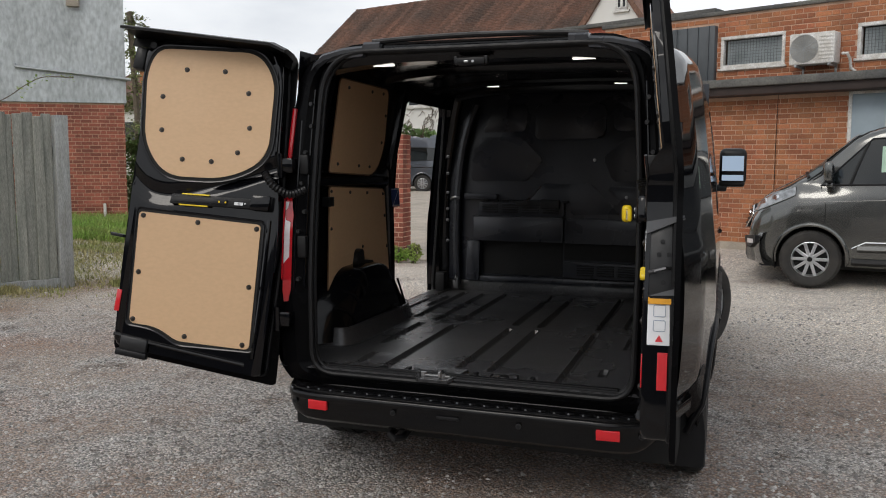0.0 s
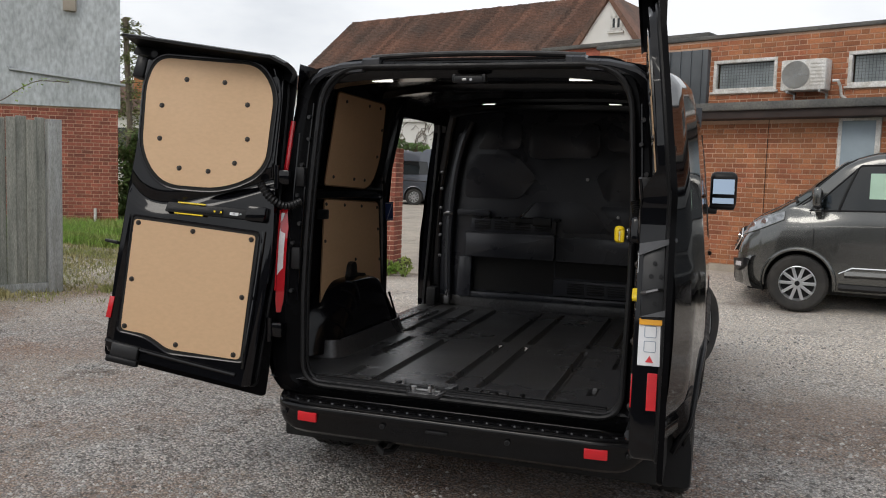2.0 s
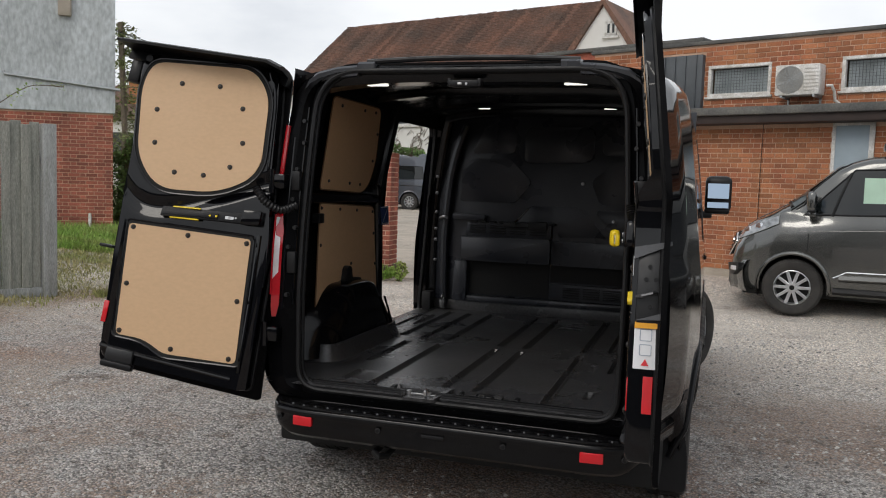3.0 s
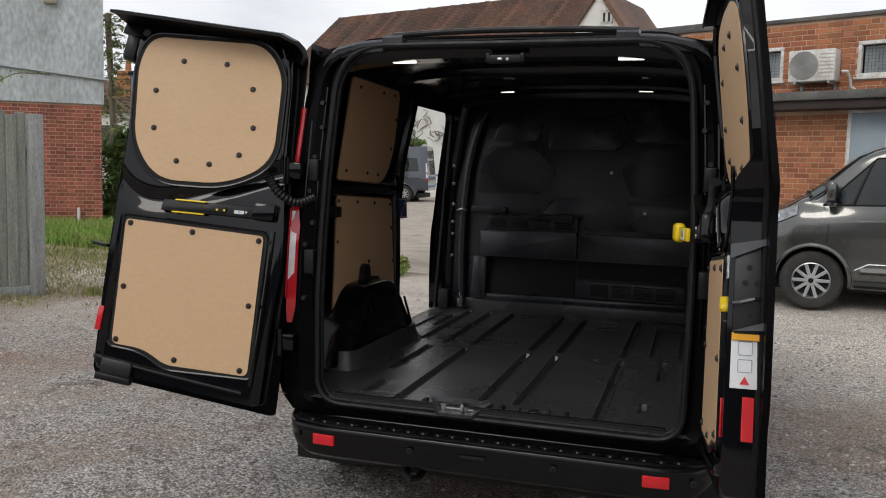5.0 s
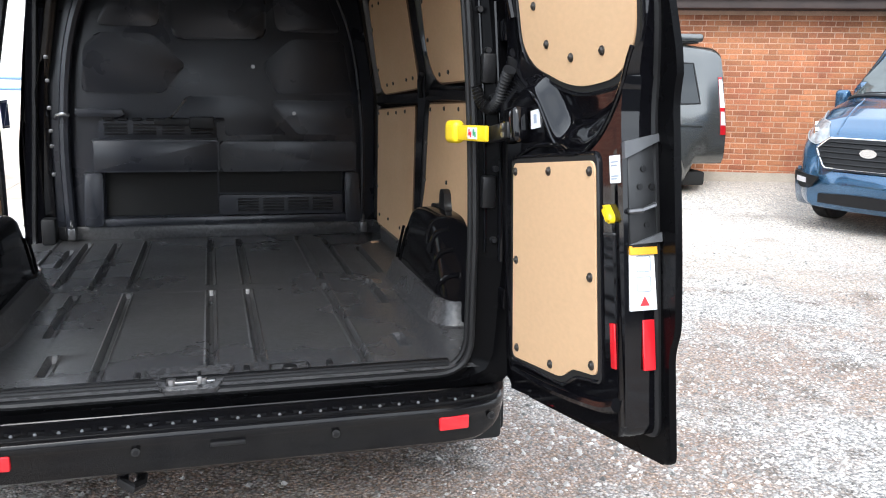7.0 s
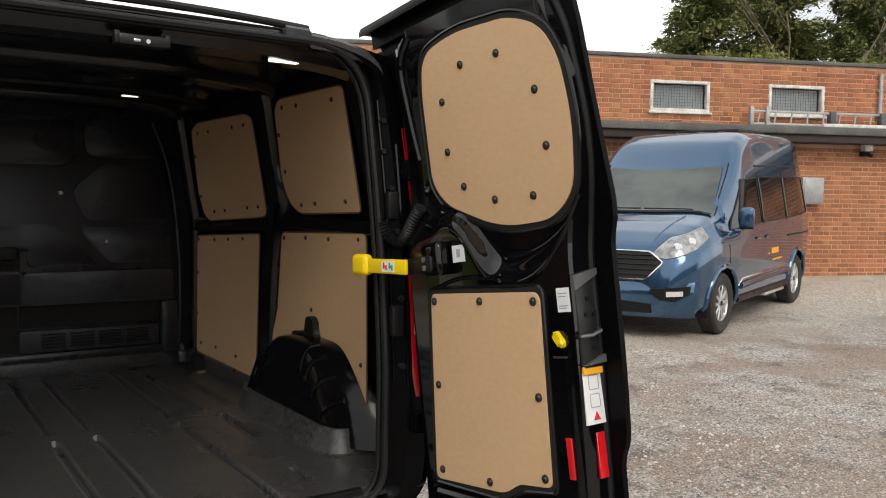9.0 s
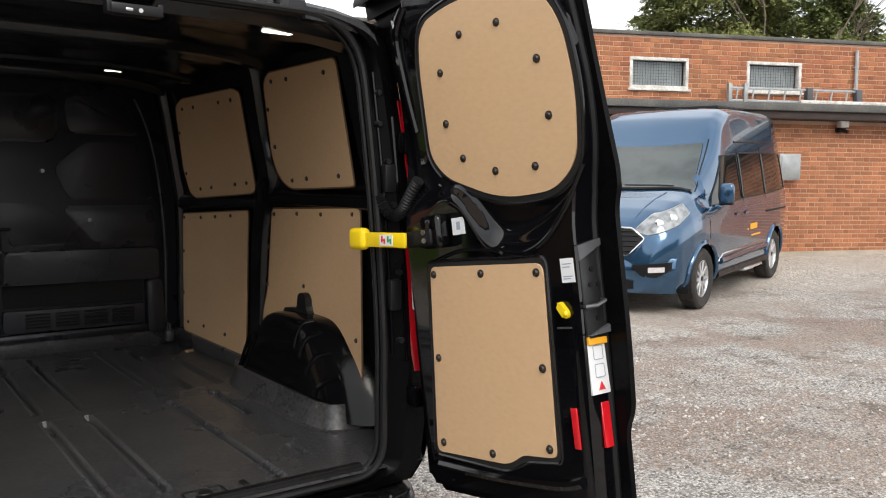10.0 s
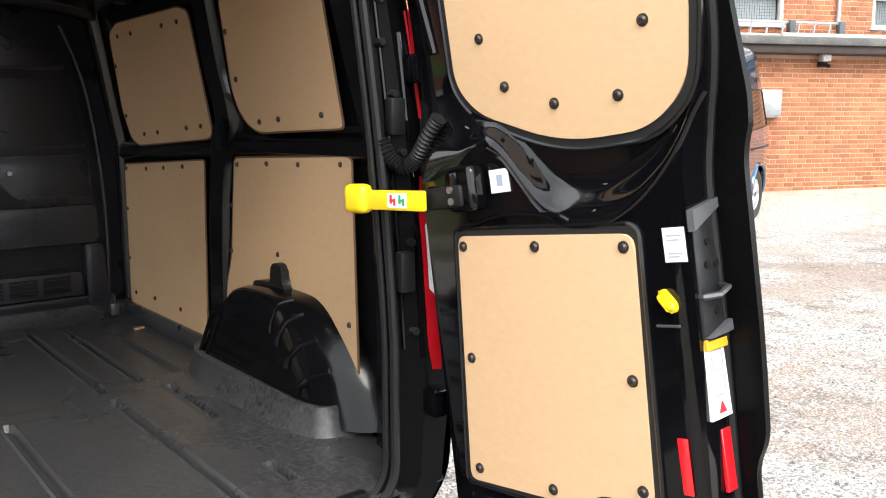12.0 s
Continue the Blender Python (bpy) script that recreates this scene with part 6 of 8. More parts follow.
def build_load_floor():
    ribs = [(-0.553, 0.25, 0.455), (-0.606, 0.66, 1.25), (-0.40, 0.14, 1.245), (-0.40, 1.345, 2.45), (-0.07, 0.26, 1.24), (-0.07, 1.34, 2.45), (0.08, 0.26, 1.24), (0.08, 1.33, 2.45),
            (0.41, 0.18, 1.28), (0.41, 1.36, 2.48), (0.57, 0.33, 0.475), (0.612, 0.90, 1.32), (0.553, 1.42, 2.35), (-0.553, 1.33, 2.41), (-0.70, 1.40, 2.43), (-0.765, 1.82, 2.24), (0.70, 1.45, 2.10)]
    hw = 0.019
    xs = sorted({-0.90, 0.90, -0.82, 0.82} | {round(r[0] + d, 4) for r in ribs for d in (-0.026, -hw, -0.012, -0.007, 0.007, 0.012, hw, 0.026)})
    ys = sorted({0.10, 0.125, 0.155, 0.19, 2.54, 2.575} | {round(v, 4) for r in ribs for v in (r[1] - 0.004, r[1] + 0.018, r[2] - 0.018, r[2] + 0.004)})

    def depth(x, y):
        for rx, a, b in ribs:
            d = abs(x - rx)
            if d < hw + 0.001 and a < y < b:
                return -0.021 if d < 0.010 else (-0.006 if d < 0.015 else 0.005)
        return 0.0
    bm = bmesh.new()
    g = []
    for y in ys:
        row = []
        for x in xs:
            z = SILL + depth(x, y)
            if y < 0.13:
                z -= 0.012 if y < 0.11 else 0.003
            if y > 2.56:
                z += 0.07
            row.append(bm.verts.new((x, y, z)))
        g.append(row)
    for j in range(len(ys) - 1):
        for i in range(len(xs) - 1):
            bm.faces.new((g[j][i], g[j][i + 1], g[j + 1][i + 1], g[j + 1][i]))
    fl = part("floor_liner", bm, LINER, VAN, "scuffed black ribbed plastic load floor liner", 25)
    bm = bmesh.new()
    box(bm, (-0.90, 2.535, 0.575), (0.90, 2.56, 0.655), 0.01)
    part("liner_upstand", bm, LINER, fl, "front upstand of the liner")
    bm = bmesh.new()
    box(bm, (0.868, 1.50, 0.575), (0.892, 2.56, 0.655), 0.008)
    part("liner_upstand", bm, LINER, fl)
    bm = bmesh.new()
    sweep(bm, [(-0.86, 1.52, 0.583), (-0.86, 2.53, 0.583)], 0.008, 6)
    part("liner_lip", bm, LINER, fl)
    # step plate across the side door's sill
    bm = bmesh.new()
    box(bm, (-1.0, 1.46, 0.50), (-0.86, 2.54, 0.577), 0.012)
    part("side_step_plate", bm, LINER, VAN, "black plastic step plate in the side doorway")
    # sill: plastic cover, ribbed rubber beads, latch well
    bm = bmesh.new()
    prof = [(0.165, 0.583), (0.145, 0.588), (0.130, 0.584), (0.120, 0.576), (0.114, 0.568), (0.112, 0.560)]
    rows = [[bm.verts.new((x, y, z)) for y, z in prof] for x in np.linspace(-0.665, 0.665, 13)]
    for P, Q in zip(rows, rows[1:]):
        for k in range(5):
            bm.faces.new((P[k], P[k + 1], Q[k + 1], Q[k]))
    part("sill_trim", bm, PLASTIC, VAN, "black plastic load sill")
    for y, z in ((0.129, 0.585), (0.116, 0.573)):
        bm = bmesh.new()
        sweep(bm, [(-0.66, y, z), (0.66, y, z)], 0.004, 5)
        part("sill_bead", bm, RUBBER, VAN)
    dip = lambda y: 0.50 * max(0.0, 0.13 - y)
    rim = rounded([(-0.268, 0.215), (0.002, 0.212), (-0.055, 0.078), (-0.205, 0.078)], 0.014, 4)
    bed = rounded([(-0.222, 0.165), (-0.048, 0.165), (-0.070, 0.092), (-0.194, 0.092)], 0.010, 4)
    bm = bmesh.new()
    ring_strip(bm, [[(p[0], p[1], SILL + 0.002 - dip(p[1])) for p in rim], [(p[0] * 0.985 - 0.002, p[1] - 0.004, SILL + 0.017 - dip(p[1])) for p in rim],
                    [(p[0], p[1], SILL + 0.010 - dip(p[1])) for p in bed], [(p[0], p[1], SILL - 0.016 - dip(p[1])) for p in bed]])
    lw = part("latch_well", bm, LINER, VAN, "moulded latch well in the load sill")
    bm = bmesh.new()
    prism(bm, bed, SILL - 0.014, SILL - 0.008, lambda a, b, c: (a, b, c - dip(b)))
    part("well_floor", bm, GREYPLASTIC, lw, "scuffed grey floor of the latch well")
    bm = bmesh.new()
    for x in (-0.185, -0.095):
        cyl(bm, (x, 0.12, SILL - 0.012), (x, 0.12, SILL + 0.012), 0.013, seg=14)
    box(bm, (-0.195, 0.112, SILL - 0.006), (-0.06, 0.128, SILL + 0.004), 0.003)
    box(bm, (-0.112, 0.095, SILL - 0.004), (-0.098, 0.15, SILL + 0.022), 0.003)
    part("striker", bm, STEEL, lw, "steel door striker")
    for x in (0.034, 0.29, -0.285):
        bm = bmesh.new()
        box(bm, (x - 0.010, 0.165, SILL - 0.002), (x + 0.010, 0.215, SILL + 0.008), 0.004)
        part("sill_pad", bm, RUBBER, VAN)
    bm = bmesh.new()
    sweep(bm, [(p[0], p[1], SILL + 0.001) for p in rounded([(0.105, 0.15), (0.225, 0.15), (0.225, 0.215), (0.105, 0.215)], 0.012, 3)], 0.004, 6, closed=True)
    cyl(bm, (0.165, 0.183, SILL), (0.165, 0.183, SILL + 0.007), 0.024, 0.020, 18)
    part("tie_down_cover", bm, RUBBER, VAN)
    bm = bmesh.new()
    box(bm, (-0.02, -0.012, 0), (0.025, 0.012, 0.01), 0.004, 2, Matrix.Translation((0.815, 2.19, SILL + 0.001)) @ pose(0, 0, 0, 0, 0, 20))
    tagged(part("wood_chip", bm, PLY), "small pale wood chip on the load floor", "wood chip")


build_load_floor()


def build_inner_roof():
    bm = bmesh.new()
    ys = list(np.linspace(0.24, 2.60, 25))
    xs = list(np.linspace(-0.80, 0.80, 9))
    g = [[bm.verts.new((x, y, ROOFIN + 0.035 - 0.05 * (x / 0.8) ** 4 + (0.008 if (k // 2) % 2 else 0))) for x in xs] for k, y in enumerate(ys)]
    for j in range(len(ys) - 1):
        for i in range(len(xs) - 1):
            bm.faces.new((g[j][i], g[j][i + 1], g[j + 1][i + 1], g[j + 1][i]))
    part("inner_roof", bm, INNER, VAN, "black painted inner roof")
    for y, w, drop in ((0.32, 0.20, 0.07), (1.15, 0.10, 0.034), (2.03, 0.14, 0.02), (2.50, 0.10, 0.034)):
        bm = bmesh.new()
        rows = []
        for x in np.linspace(-0.80, 0.80, 13):
            z = ROOFIN + 0.035 - 0.05 * (x / 0.8) ** 4
            rows.append([bm.verts.new((x, y + a * w, z - d)) for a, d in ((-0.5, -0.01), (-0.42, drop * 0.6), (-0.3, drop), (0.3, drop), (0.42, drop * 0.6), (0.5, -0.01))])
        for A, B in zip(rows, rows[1:]):
            for k in range(5):
                bm.faces.new((A[k], A[k + 1], B[k + 1], B[k]))
        part("roof_bow", bm, INNER, VAN, "pressed roof bow")
    for (x, y, zl, h) in ((-0.405, 2.035, 2.015, 0.040), (0.42, 2.03, 2.015, 0.040), (-0.452, 0.312, 1.962, 0.050), (0.468, 0.312, 1.962, 0.050)):
        bm = bmesh.new()
        prism(bm, rounded([(x - 0.065, y - 0.022), (x + 0.065, y - 0.022), (x + 0.065, y + 0.022), (x - 0.065, y + 0.022)], 0.018, 4), zl, zl + 0.014, lambda a, b, c: (a, b, c), 0.0)
        li = part("ceiling_light", bm, PLASTIC, VAN, "small oblong load space light")
        bm = bmesh.new()
        prism(bm, rounded([(x - h, y - 0.016), (x + h, y - 0.016), (x + h, y + 0.016), (x - h, y + 0.016)], 0.013, 4), zl - 0.006, zl, lambda a, b, c: (a, b, c))
        part("lens", bm, LED, li, "lit white lens")
    # latch at the middle of the roof edge
    bm = bmesh.new()
    box(bm, (-0.065, 0.185, 1.935), (0.065, 0.23, 1.965), 0.006)
    for x in (-0.075, 0.06):
        box(bm, (x, 0.19, 1.938), (x + 0.015, 0.225, 1.972), 0.003)
    la = part("roof_latch", bm, RUBBER, VAN, "black latch under the roof edge")
    bm = bmesh.new()
    box(bm, (-0.028, 0.181, 1.943), (-0.008, 0.20, 1.953), 0.003)
    cyl(bm, (0.012, 0.182, 1.948), (0.012, 0.20, 1.948), 0.006, seg=12)
    part("latch_steel", bm, STEEL, la)


build_inner_roof()


def build_bulkhead():
    YB = 2.56
    bm = bmesh.new()
    box(bm, (-0.93, YB, 0.56), (0.93, YB + 0.03, 2.04), 0.004)
    bh = part("bulkhead", bm, BULK, VAN, "black moulded steel bulkhead")

    def emboss(poly, r, d, name="embossed_panel", bev=0.007, mat=BULK, label=""):
        b2 = bmesh.new()
        prism(b2, rounded(poly, r, 5), 0, d, lambda a, b, c: (a, YB - c, b), bev, 2)
        return part(name, b2, mat, bh, label)
    emboss([(-0.71, 1.384), (-0.291, 1.384), (-0.167, 1.538), (-0.335, 1.70), (-0.62, 1.70), (-0.69, 1.62)], 0.04, 0.012)
    emboss([(0.755, 1.388), (0.318, 1.388), (0.243, 1.555), (0.405, 1.695), (0.70, 1.69)], 0.04, 0.012)
    emboss([(-0.63, 1.735), (-0.30, 1.735), (-0.285, 1.93), (-0.52, 1.94)], 0.05, 0.010)
    emboss([(0.69, 1.735), (0.32, 1.735), (0.305, 1.93), (0.60, 1.94)], 0.05, 0.010)
    emboss([(-0.238, 1.675), (0.264, 1.688), (0.27, 1.93), (-0.232, 1.93)], 0.06, 0.030, "window_blank", 0.016, label="raised blank over the bulkhead window")
    emboss([(-0.268, 1.245), (-0.173, 1.371), (0.161, 1.376), (0.25, 1.30), (0.377, 1.156), (0.03, 1.15), (0.02, 1.245)], 0.03, 0.012)
    emboss([(0.43, 1.16), (0.755, 1.16), (0.755, 1.355), (0.30, 1.355), (0.29, 1.33)], 0.03, 0.010)
    emboss([(-0.745, 1.255), (-0.50, 1.255), (-0.50, 1.293), (-0.745, 1.298)], 0.012, 0.05, "side_ledge", 0.008)
    emboss([(-0.665, 0.96), (-0.009, 0.96), (-0.009, 1.137), (-0.665, 1.137)], 0.012, 0.10, "equipment_tray", 0.010, label="black plastic equipment tray")
    emboss([(-0.632, 1.137), (-0.010, 1.139), (-0.008, 1.243), (-0.625, 1.238)], 0.010, 0.075, "tray_back", 0.008)
    emboss([(-0.004, 0.955), (0.763, 0.952), (0.763, 1.125), (-0.004, 1.125)], 0.02, 0.055, "cross_panel", 0.012)
    emboss([(-0.016, 0.712), (0.685, 0.705), (0.685, 0.815), (-0.016, 0.822)], 0.012, 0.035, "vent_panel", 0.008)
    emboss([(-0.72, 0.655), (0.80, 0.655), (0.80, 0.70), (-0.72, 0.70)], 0.008, 0.045, "foot_rail", 0.006)
    emboss([(0.70, 0.66), (0.80, 0.66), (0.775, 0.945), (0.695, 0.945)], 0.012, 0.06, "corner_post", 0.010)
    emboss([(-0.73, 0.66), (-0.63, 0.66), (-0.62, 0.955), (-0.72, 0.955)], 0.012, 0.06, "corner_post", 0.010)
    # flat near-black plates stand in for the shade inside two recesses
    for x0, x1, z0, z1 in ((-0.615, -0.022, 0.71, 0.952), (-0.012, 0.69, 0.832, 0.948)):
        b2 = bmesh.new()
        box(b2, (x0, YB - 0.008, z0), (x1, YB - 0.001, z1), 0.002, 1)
        part("recess_shade", b2, DARK, bh)
    rows = [(-0.60 + k * 0.148, 0.118, 1.158, 1.225, 4, YB - 0.075) for k in range(4)] + [(0.085 + k * 0.142, 0.118, 0.722, 0.805, 5, YB - 0.035) for k in range(4)]
    for (x0, wd, z0, z1, n, yy) in rows:
        for i in range(n):
            zc = z0 + (z1 - z0) * (i + 0.5) / n
            b2 = bmesh.new()
            box(b2, (x0, yy - 0.010, zc - 0.0045), (x0 + wd, yy + 0.002, zc + 0.0045), 0.002, 1)
            part("vent_louvre", b2, PLASTIC, bh)
    for k in range(9):
        b2 = bmesh.new()
        x = -0.60 + k * 0.072
        box(b2, (x, YB - 0.095, 1.237), (x + 0.05, YB - 0.05, 1.252), 0.004, 1)
        part("tray_tooth", b2, PLASTIC, bh)
    b2 = bmesh.new()
    sweep(b2, [(-0.268, YB - 0.13, 1.245), (-0.22, YB - 0.10, 1.295), (-0.178, YB - 0.06, 1.352)], 0.006, 8)
    part("jack_handle", b2, STEEL, bh, "bare steel lever")
    b2 = bmesh.new()
    box(b2, (-0.34, YB - 0.13, 1.215), (-0.05, YB - 0.10, 1.252), 0.006)
    box(b2, (-0.16, YB - 0.14, 1.20), (-0.03, YB - 0.10, 1.262), 0.006)
    cyl(b2, (-0.27, YB - 0.14, 1.24), (-0.27, YB - 0.10, 1.24), 0.018, seg=12)
    part("jack_body", b2, RUBBER, bh)
    for (x, z) in ((0.19, 1.538), (0.413, 1.281), (-0.65, 0.74), (0.72, 1.0), (0.74, 0.70)):
        b2 = bmesh.new()
        cyl(b2, (x, YB - 0.03, z), (x, YB, z), 0.010, 0.012, 10)
        part("bright_screw", b2, STEEL, bh)
    for sx in (-1, 1):
        b2 = bmesh.new()
        sweep(b2, catmull([(sx * 0.80, YB - 0.03, 0.62), (sx * 0.805, YB - 0.04, 1.1), (sx * 0.775, YB - 0.04, 1.5), (sx * 0.725, YB - 0.04, 1.75), (sx * 0.66, YB - 0.03, 1.93)], 5), 0.028 if sx < 0 else 0.011, 8)
        part("edge_bead", b2, BULK, bh)
    # tie-down rings
    for (x, y) in ((-0.79, 2.47), (0.80, 2.47)):
        b2 = bmesh.new()
        sweep(b2, [(x, y + 0.025 * math.cos(a), 0.675 + 0.025 * math.sin(a)) for a in np.linspace(0, 2 * math.pi, 14, endpoint=False)], 0.005, 6, closed=True)
        box(b2, (x - 0.02, y - 0.02, 0.60), (x + 0.02, y + 0.02, 0.66), 0.005)
        part("tie_down_ring", b2, DULLSTEEL, VAN, "dull steel lashing ring")
    # front post of the side doorway: steel blocks added for its glints, stop and hook
    for z in (0.95, 1.10, 1.18, 1.30, 1.44, 1.56):
        b2 = bmesh.new()
        box(b2, (-0.872, 2.475, z - 0.010), (-0.85, 2.492, z + 0.010), 0.004)
        part("glint_block", b2, DULLSTEEL, VAN)
    b2 = bmesh.new()
    sweep(b2, catmull([(-0.84, 2.50, 1.245), (-0.825, 2.47, 1.262), (-0.79, 2.45, 1.27), (-0.765, 2.46, 1.262)], 4), 0.010, 8)
    part("coat_hook", b2, STEEL, VAN, "dull steel hook on the door post")
    b2 = bmesh.new()
    box(b2, (-0.93, 2.40, 0.58), (-0.86, 2.50, 0.72), 0.012)
    part("step_stop", b2, RUBBER, VAN)
    b2 = bmesh.new()
    prism(b2, [(1.386, 1.250), (1.506, 1.247), (1.492, 1.361), (1.364, 1.360)], 0, 0.002, lambda y, z, d: (-(0.852 - d), y, z))
    lb = part("warning_label", b2, BLUELABEL, VAN, "blue printed label")
    b2 = bmesh.new()
    for q in ([(1.395, 1.255), (1.40, 1.255), (1.485, 1.355), (1.48, 1.355)], [(1.372, 1.352), (1.488, 1.352), (1.488, 1.356), (1.372, 1.356)], [(1.39, 1.255), (1.50, 1.253), (1.50, 1.258), (1.39, 1.260)]):
        prism(b2, q, 0, 0.001, lambda y, z, d: (-(0.8495 - d), y, z))
    part("print", b2, WHITE, lb)
    b2 = bmesh.new()
    box(b2, (-0.905, 0.565, 1.288), (-0.86, 0.62, 1.338), 0.005)
    part("catch", b2, RUBBER, VAN)


build_bulkhead()


# ---- rear doors ----
WAIST_LEFT = [(0.0, 0.99), (0.10, 0.945), (0.18, 0.905), (0.25, 0.86), (0.32, 0.82), (0.40, 0.78), (0.47, 0.742), (0.53, 0.715), (0.60, 0.70), (0.66, 0.698), (0.71, 0.71), (0.75, 0.74), (0.79, 0.79), (0.84, 0.86)]
WAIST_RIGHT = [(0.0, 0.80), (0.16, 0.84), (0.20, 0.862), (0.235, 0.878), (0.27, 0.882), (0.30, 0.872), (0.345, 0.82), (0.38, 0.765), (0.415, 0.722), (0.455, 0.70), (0.55, 0.692), (0.62, 0.712), (0.69, 0.762), (0.73, 0.80), (0.77, 0.86), (0.84, 0.93)]

WIDTH_LEFT = [(0.0, 0.04), (0.22, 0.045), (0.50, 0.095), (0.60, 0.095), (0.84, 0.045)]
WIDTH_RIGHT = [(0.0, 0.26), (0.16, 0.19), (0.20, 0.12), (0.235, 0.07), (0.27, 0.048), (0.32, 0.042), (0.45, 0.085), (0.60, 0.09), (0.84, 0.045)]


class DoorFrame:
    """u from the hinge to the free edge, w up, n out of the inner face; leaned above the waist."""
    def __init__(self, O, U, W, W2, left, dish):
        self.O, self.U, self.W, self.W2 = Vector(O), Vector(U), Vector(W), Vector(W2)
        sign = 1 if left else -1
        self.N = (self.W.cross(self.U) * sign).normalized()
        self.N2 = (self.W2.cross(self.U) * sign).normalized()
        self.left, self.dish, self.wk = left, dish, 0.84

    def waist(self, u):
        """Where the dished part under the upper panel begins."""
        if self.left:
            return sum(lerp_table(WAIST_LEFT, u + k * 0.012) for k in range(-6, 7)) / 13
        return sum(lerp_table(WAIST_RIGHT, u + k * 0.007) for k in range(-4, 5)) / 9

    def flat(self, u, w, n):
        """The flat seat of the upper panel."""
        n = n + (0.0 if self.left or w < self.wk - 0.1 else self.dish)
        if w <= self.wk - 0.1:
            return self.O + self.U * u + self.W * w + self.N * n
        return self.O + self.U * u + self.W * self.wk + self.W2 * (w - self.wk) + self.N2 * n

    def __call__(self, u, w, n):
        wl = self.waist(u)
        tab, st = (WIDTH_LEFT, 0.015) if self.left else (WIDTH_RIGHT, 0.005)
        wd = sum(lerp_table(tab, u + k * st) for k in range(-5, 6)) / 11
        o = smoothstep((w - wl) / wd)
        if self.left:  # the dish closes again at the panel
            o *= 1 - smoothstep((w - wl - 0.055) / 0.07)
        n = n + self.dish * o * smoothstep((n + 0.09) / 0.085)
        if w <= self.wk:
            return self.O + self.U * u + self.W * w + self.N * n
        return self.O + self.U * u + self.W * self.wk + self.W2 * (w - self.wk) + self.N2 * n


def door_slab(fr, poly, lo, hi, bevel, seg=2, fine=False, to=None):
    bm = bmesh.new()
    prism(bm, poly, lo, hi, None, bevel, seg)
    def cut(ax, k):
        bmesh.ops.bisect_plane(bm, geom=bm.verts[:] + bm.edges[:] + bm.faces[:], plane_co=(k, 0, 0) if ax else (0, k, 0), plane_no=(1, 0, 0) if ax else (0, 1, 0))
    if not to:
        if fine:
            for u in np.arange(0.03, 0.85, 0.0165):
                cut(1, u)
            for v in bm.verts:
                v.co.y -= fr.waist(v.co.x)
            for w in (-0.02, -0.004, 0.004, 0.012, 0.020, 0.028, 0.036, 0.044, 0.052, 0.060, 0.068, 0.076, 0.086, 0.096, 0.106, 0.116, 0.126, 0.15, 0.175, 0.2, 0.225, 0.25, 0.275, 0.3, 0.35, 0.4):
                cut(0, w)
            for v in bm.verts:
                v.co.y += fr.waist(v.co.x)
        cut(0, fr.wk)
    for v in bm.verts:
        v.co = (to or fr)(*v.co)
    return bm


def door_sweep(fr, pts, r, seg=8, closed=False):
    bm = bmesh.new()
    sweep(bm, [fr(*p) for p in pts], r, seg, closed)
    return bm


def door_block(fr, u0, u1, w0, w1, n0, n1, bevel=0.004, seg=2):
    bm = bmesh.new()
    box(bm, (u0, w0, n0), (u1, w1, n1), bevel, seg)
    for v in bm.verts:
        v.co = fr(*v.co)
    return bm


def rear_door(fr, label, skin, core, low, up, low_r, up_r, low_studs, up_studs):
    d = part("rear_door", door_slab(fr, skin, -0.106, -0.088, 0.008, 3), SKINBLACK, VAN, label)
    part("inner_frame", door_slab(fr, core, -0.09, 0.0, 0.022, 3, True), BLACK, d, "glossy black pressed inner frame", 65)
    part("weather_strip", door_sweep(fr, [(p[0], p[1], -0.086) for p in core], 0.010, 6, True), RUBBER, d)
    for nm, poly, r in (("lower_lining", low, low_r), ("upper_lining", up, up_r)):
        pr = rounded(poly, r, 6)
        c = sum((Vector(p) for p in pr), Vector((0, 0))) / len(pr)
        wide = [c + (Vector(p) - c) * (1 + 0.016 / (Vector(p) - c).length) for p in pr]
        part("recess", door_slab(fr, wide, -0.004, 0.0035, 0.0, to=fr.flat), DARK, d)
        pl = part(nm, door_slab(fr, pr, 0.0, 0.008, 0.0015, 1, to=fr.flat), PLY, d, "tan wood-effect lining panel")
        part("rim_bead", door_sweep(fr.flat, [(p[0], p[1], 0.002) for p in [c + (Vector(q) - c) * (1 + 0.021 / (Vector(q) - c).length) for q in pr]], 0.0055, 6, True), INNER, d)
        for (u, w) in (low_studs if nm == "lower_lining" else up_studs):
            bm = bmesh.new()
            cyl(bm, fr.flat(u, w, 0.007), fr.flat(u, w, 0.011), 0.0125, 0.0115, 14)
            cyl(bm, fr.flat(u, w, 0.011), fr.flat(u, w, 0.0155), 0.009, 0.0055, 14)
            part("push_stud", bm, BOLT, d)
    return d


def lip(fr, d, us, w, depth):
    bm = bmesh.new()
    rows = []
    for u in us:
        k = w(u)
        rows.append([bm.verts.new(fr(u, k + a, n)) for a, n in ((-0.03, -0.12), (0.02, -0.10), (0.035, -0.03), (0.03, depth * 0.6), (0.012, depth), (0.0, depth), (0.008, depth * 0.6), (0.005, -0.03), (-0.04, -0.02))])
    for A, B in zip(rows, rows[1:]):
        for k in range(9):
            bm.faces.new((A[k], A[(k + 1) % 9], B[(k + 1) % 9], B[k]))
    bm.faces.new(rows[0])
    bm.faces.new(rows[-1])
    return part("top_lip", bm, ROOFBLACK, d, "black drip lip along the top edge")


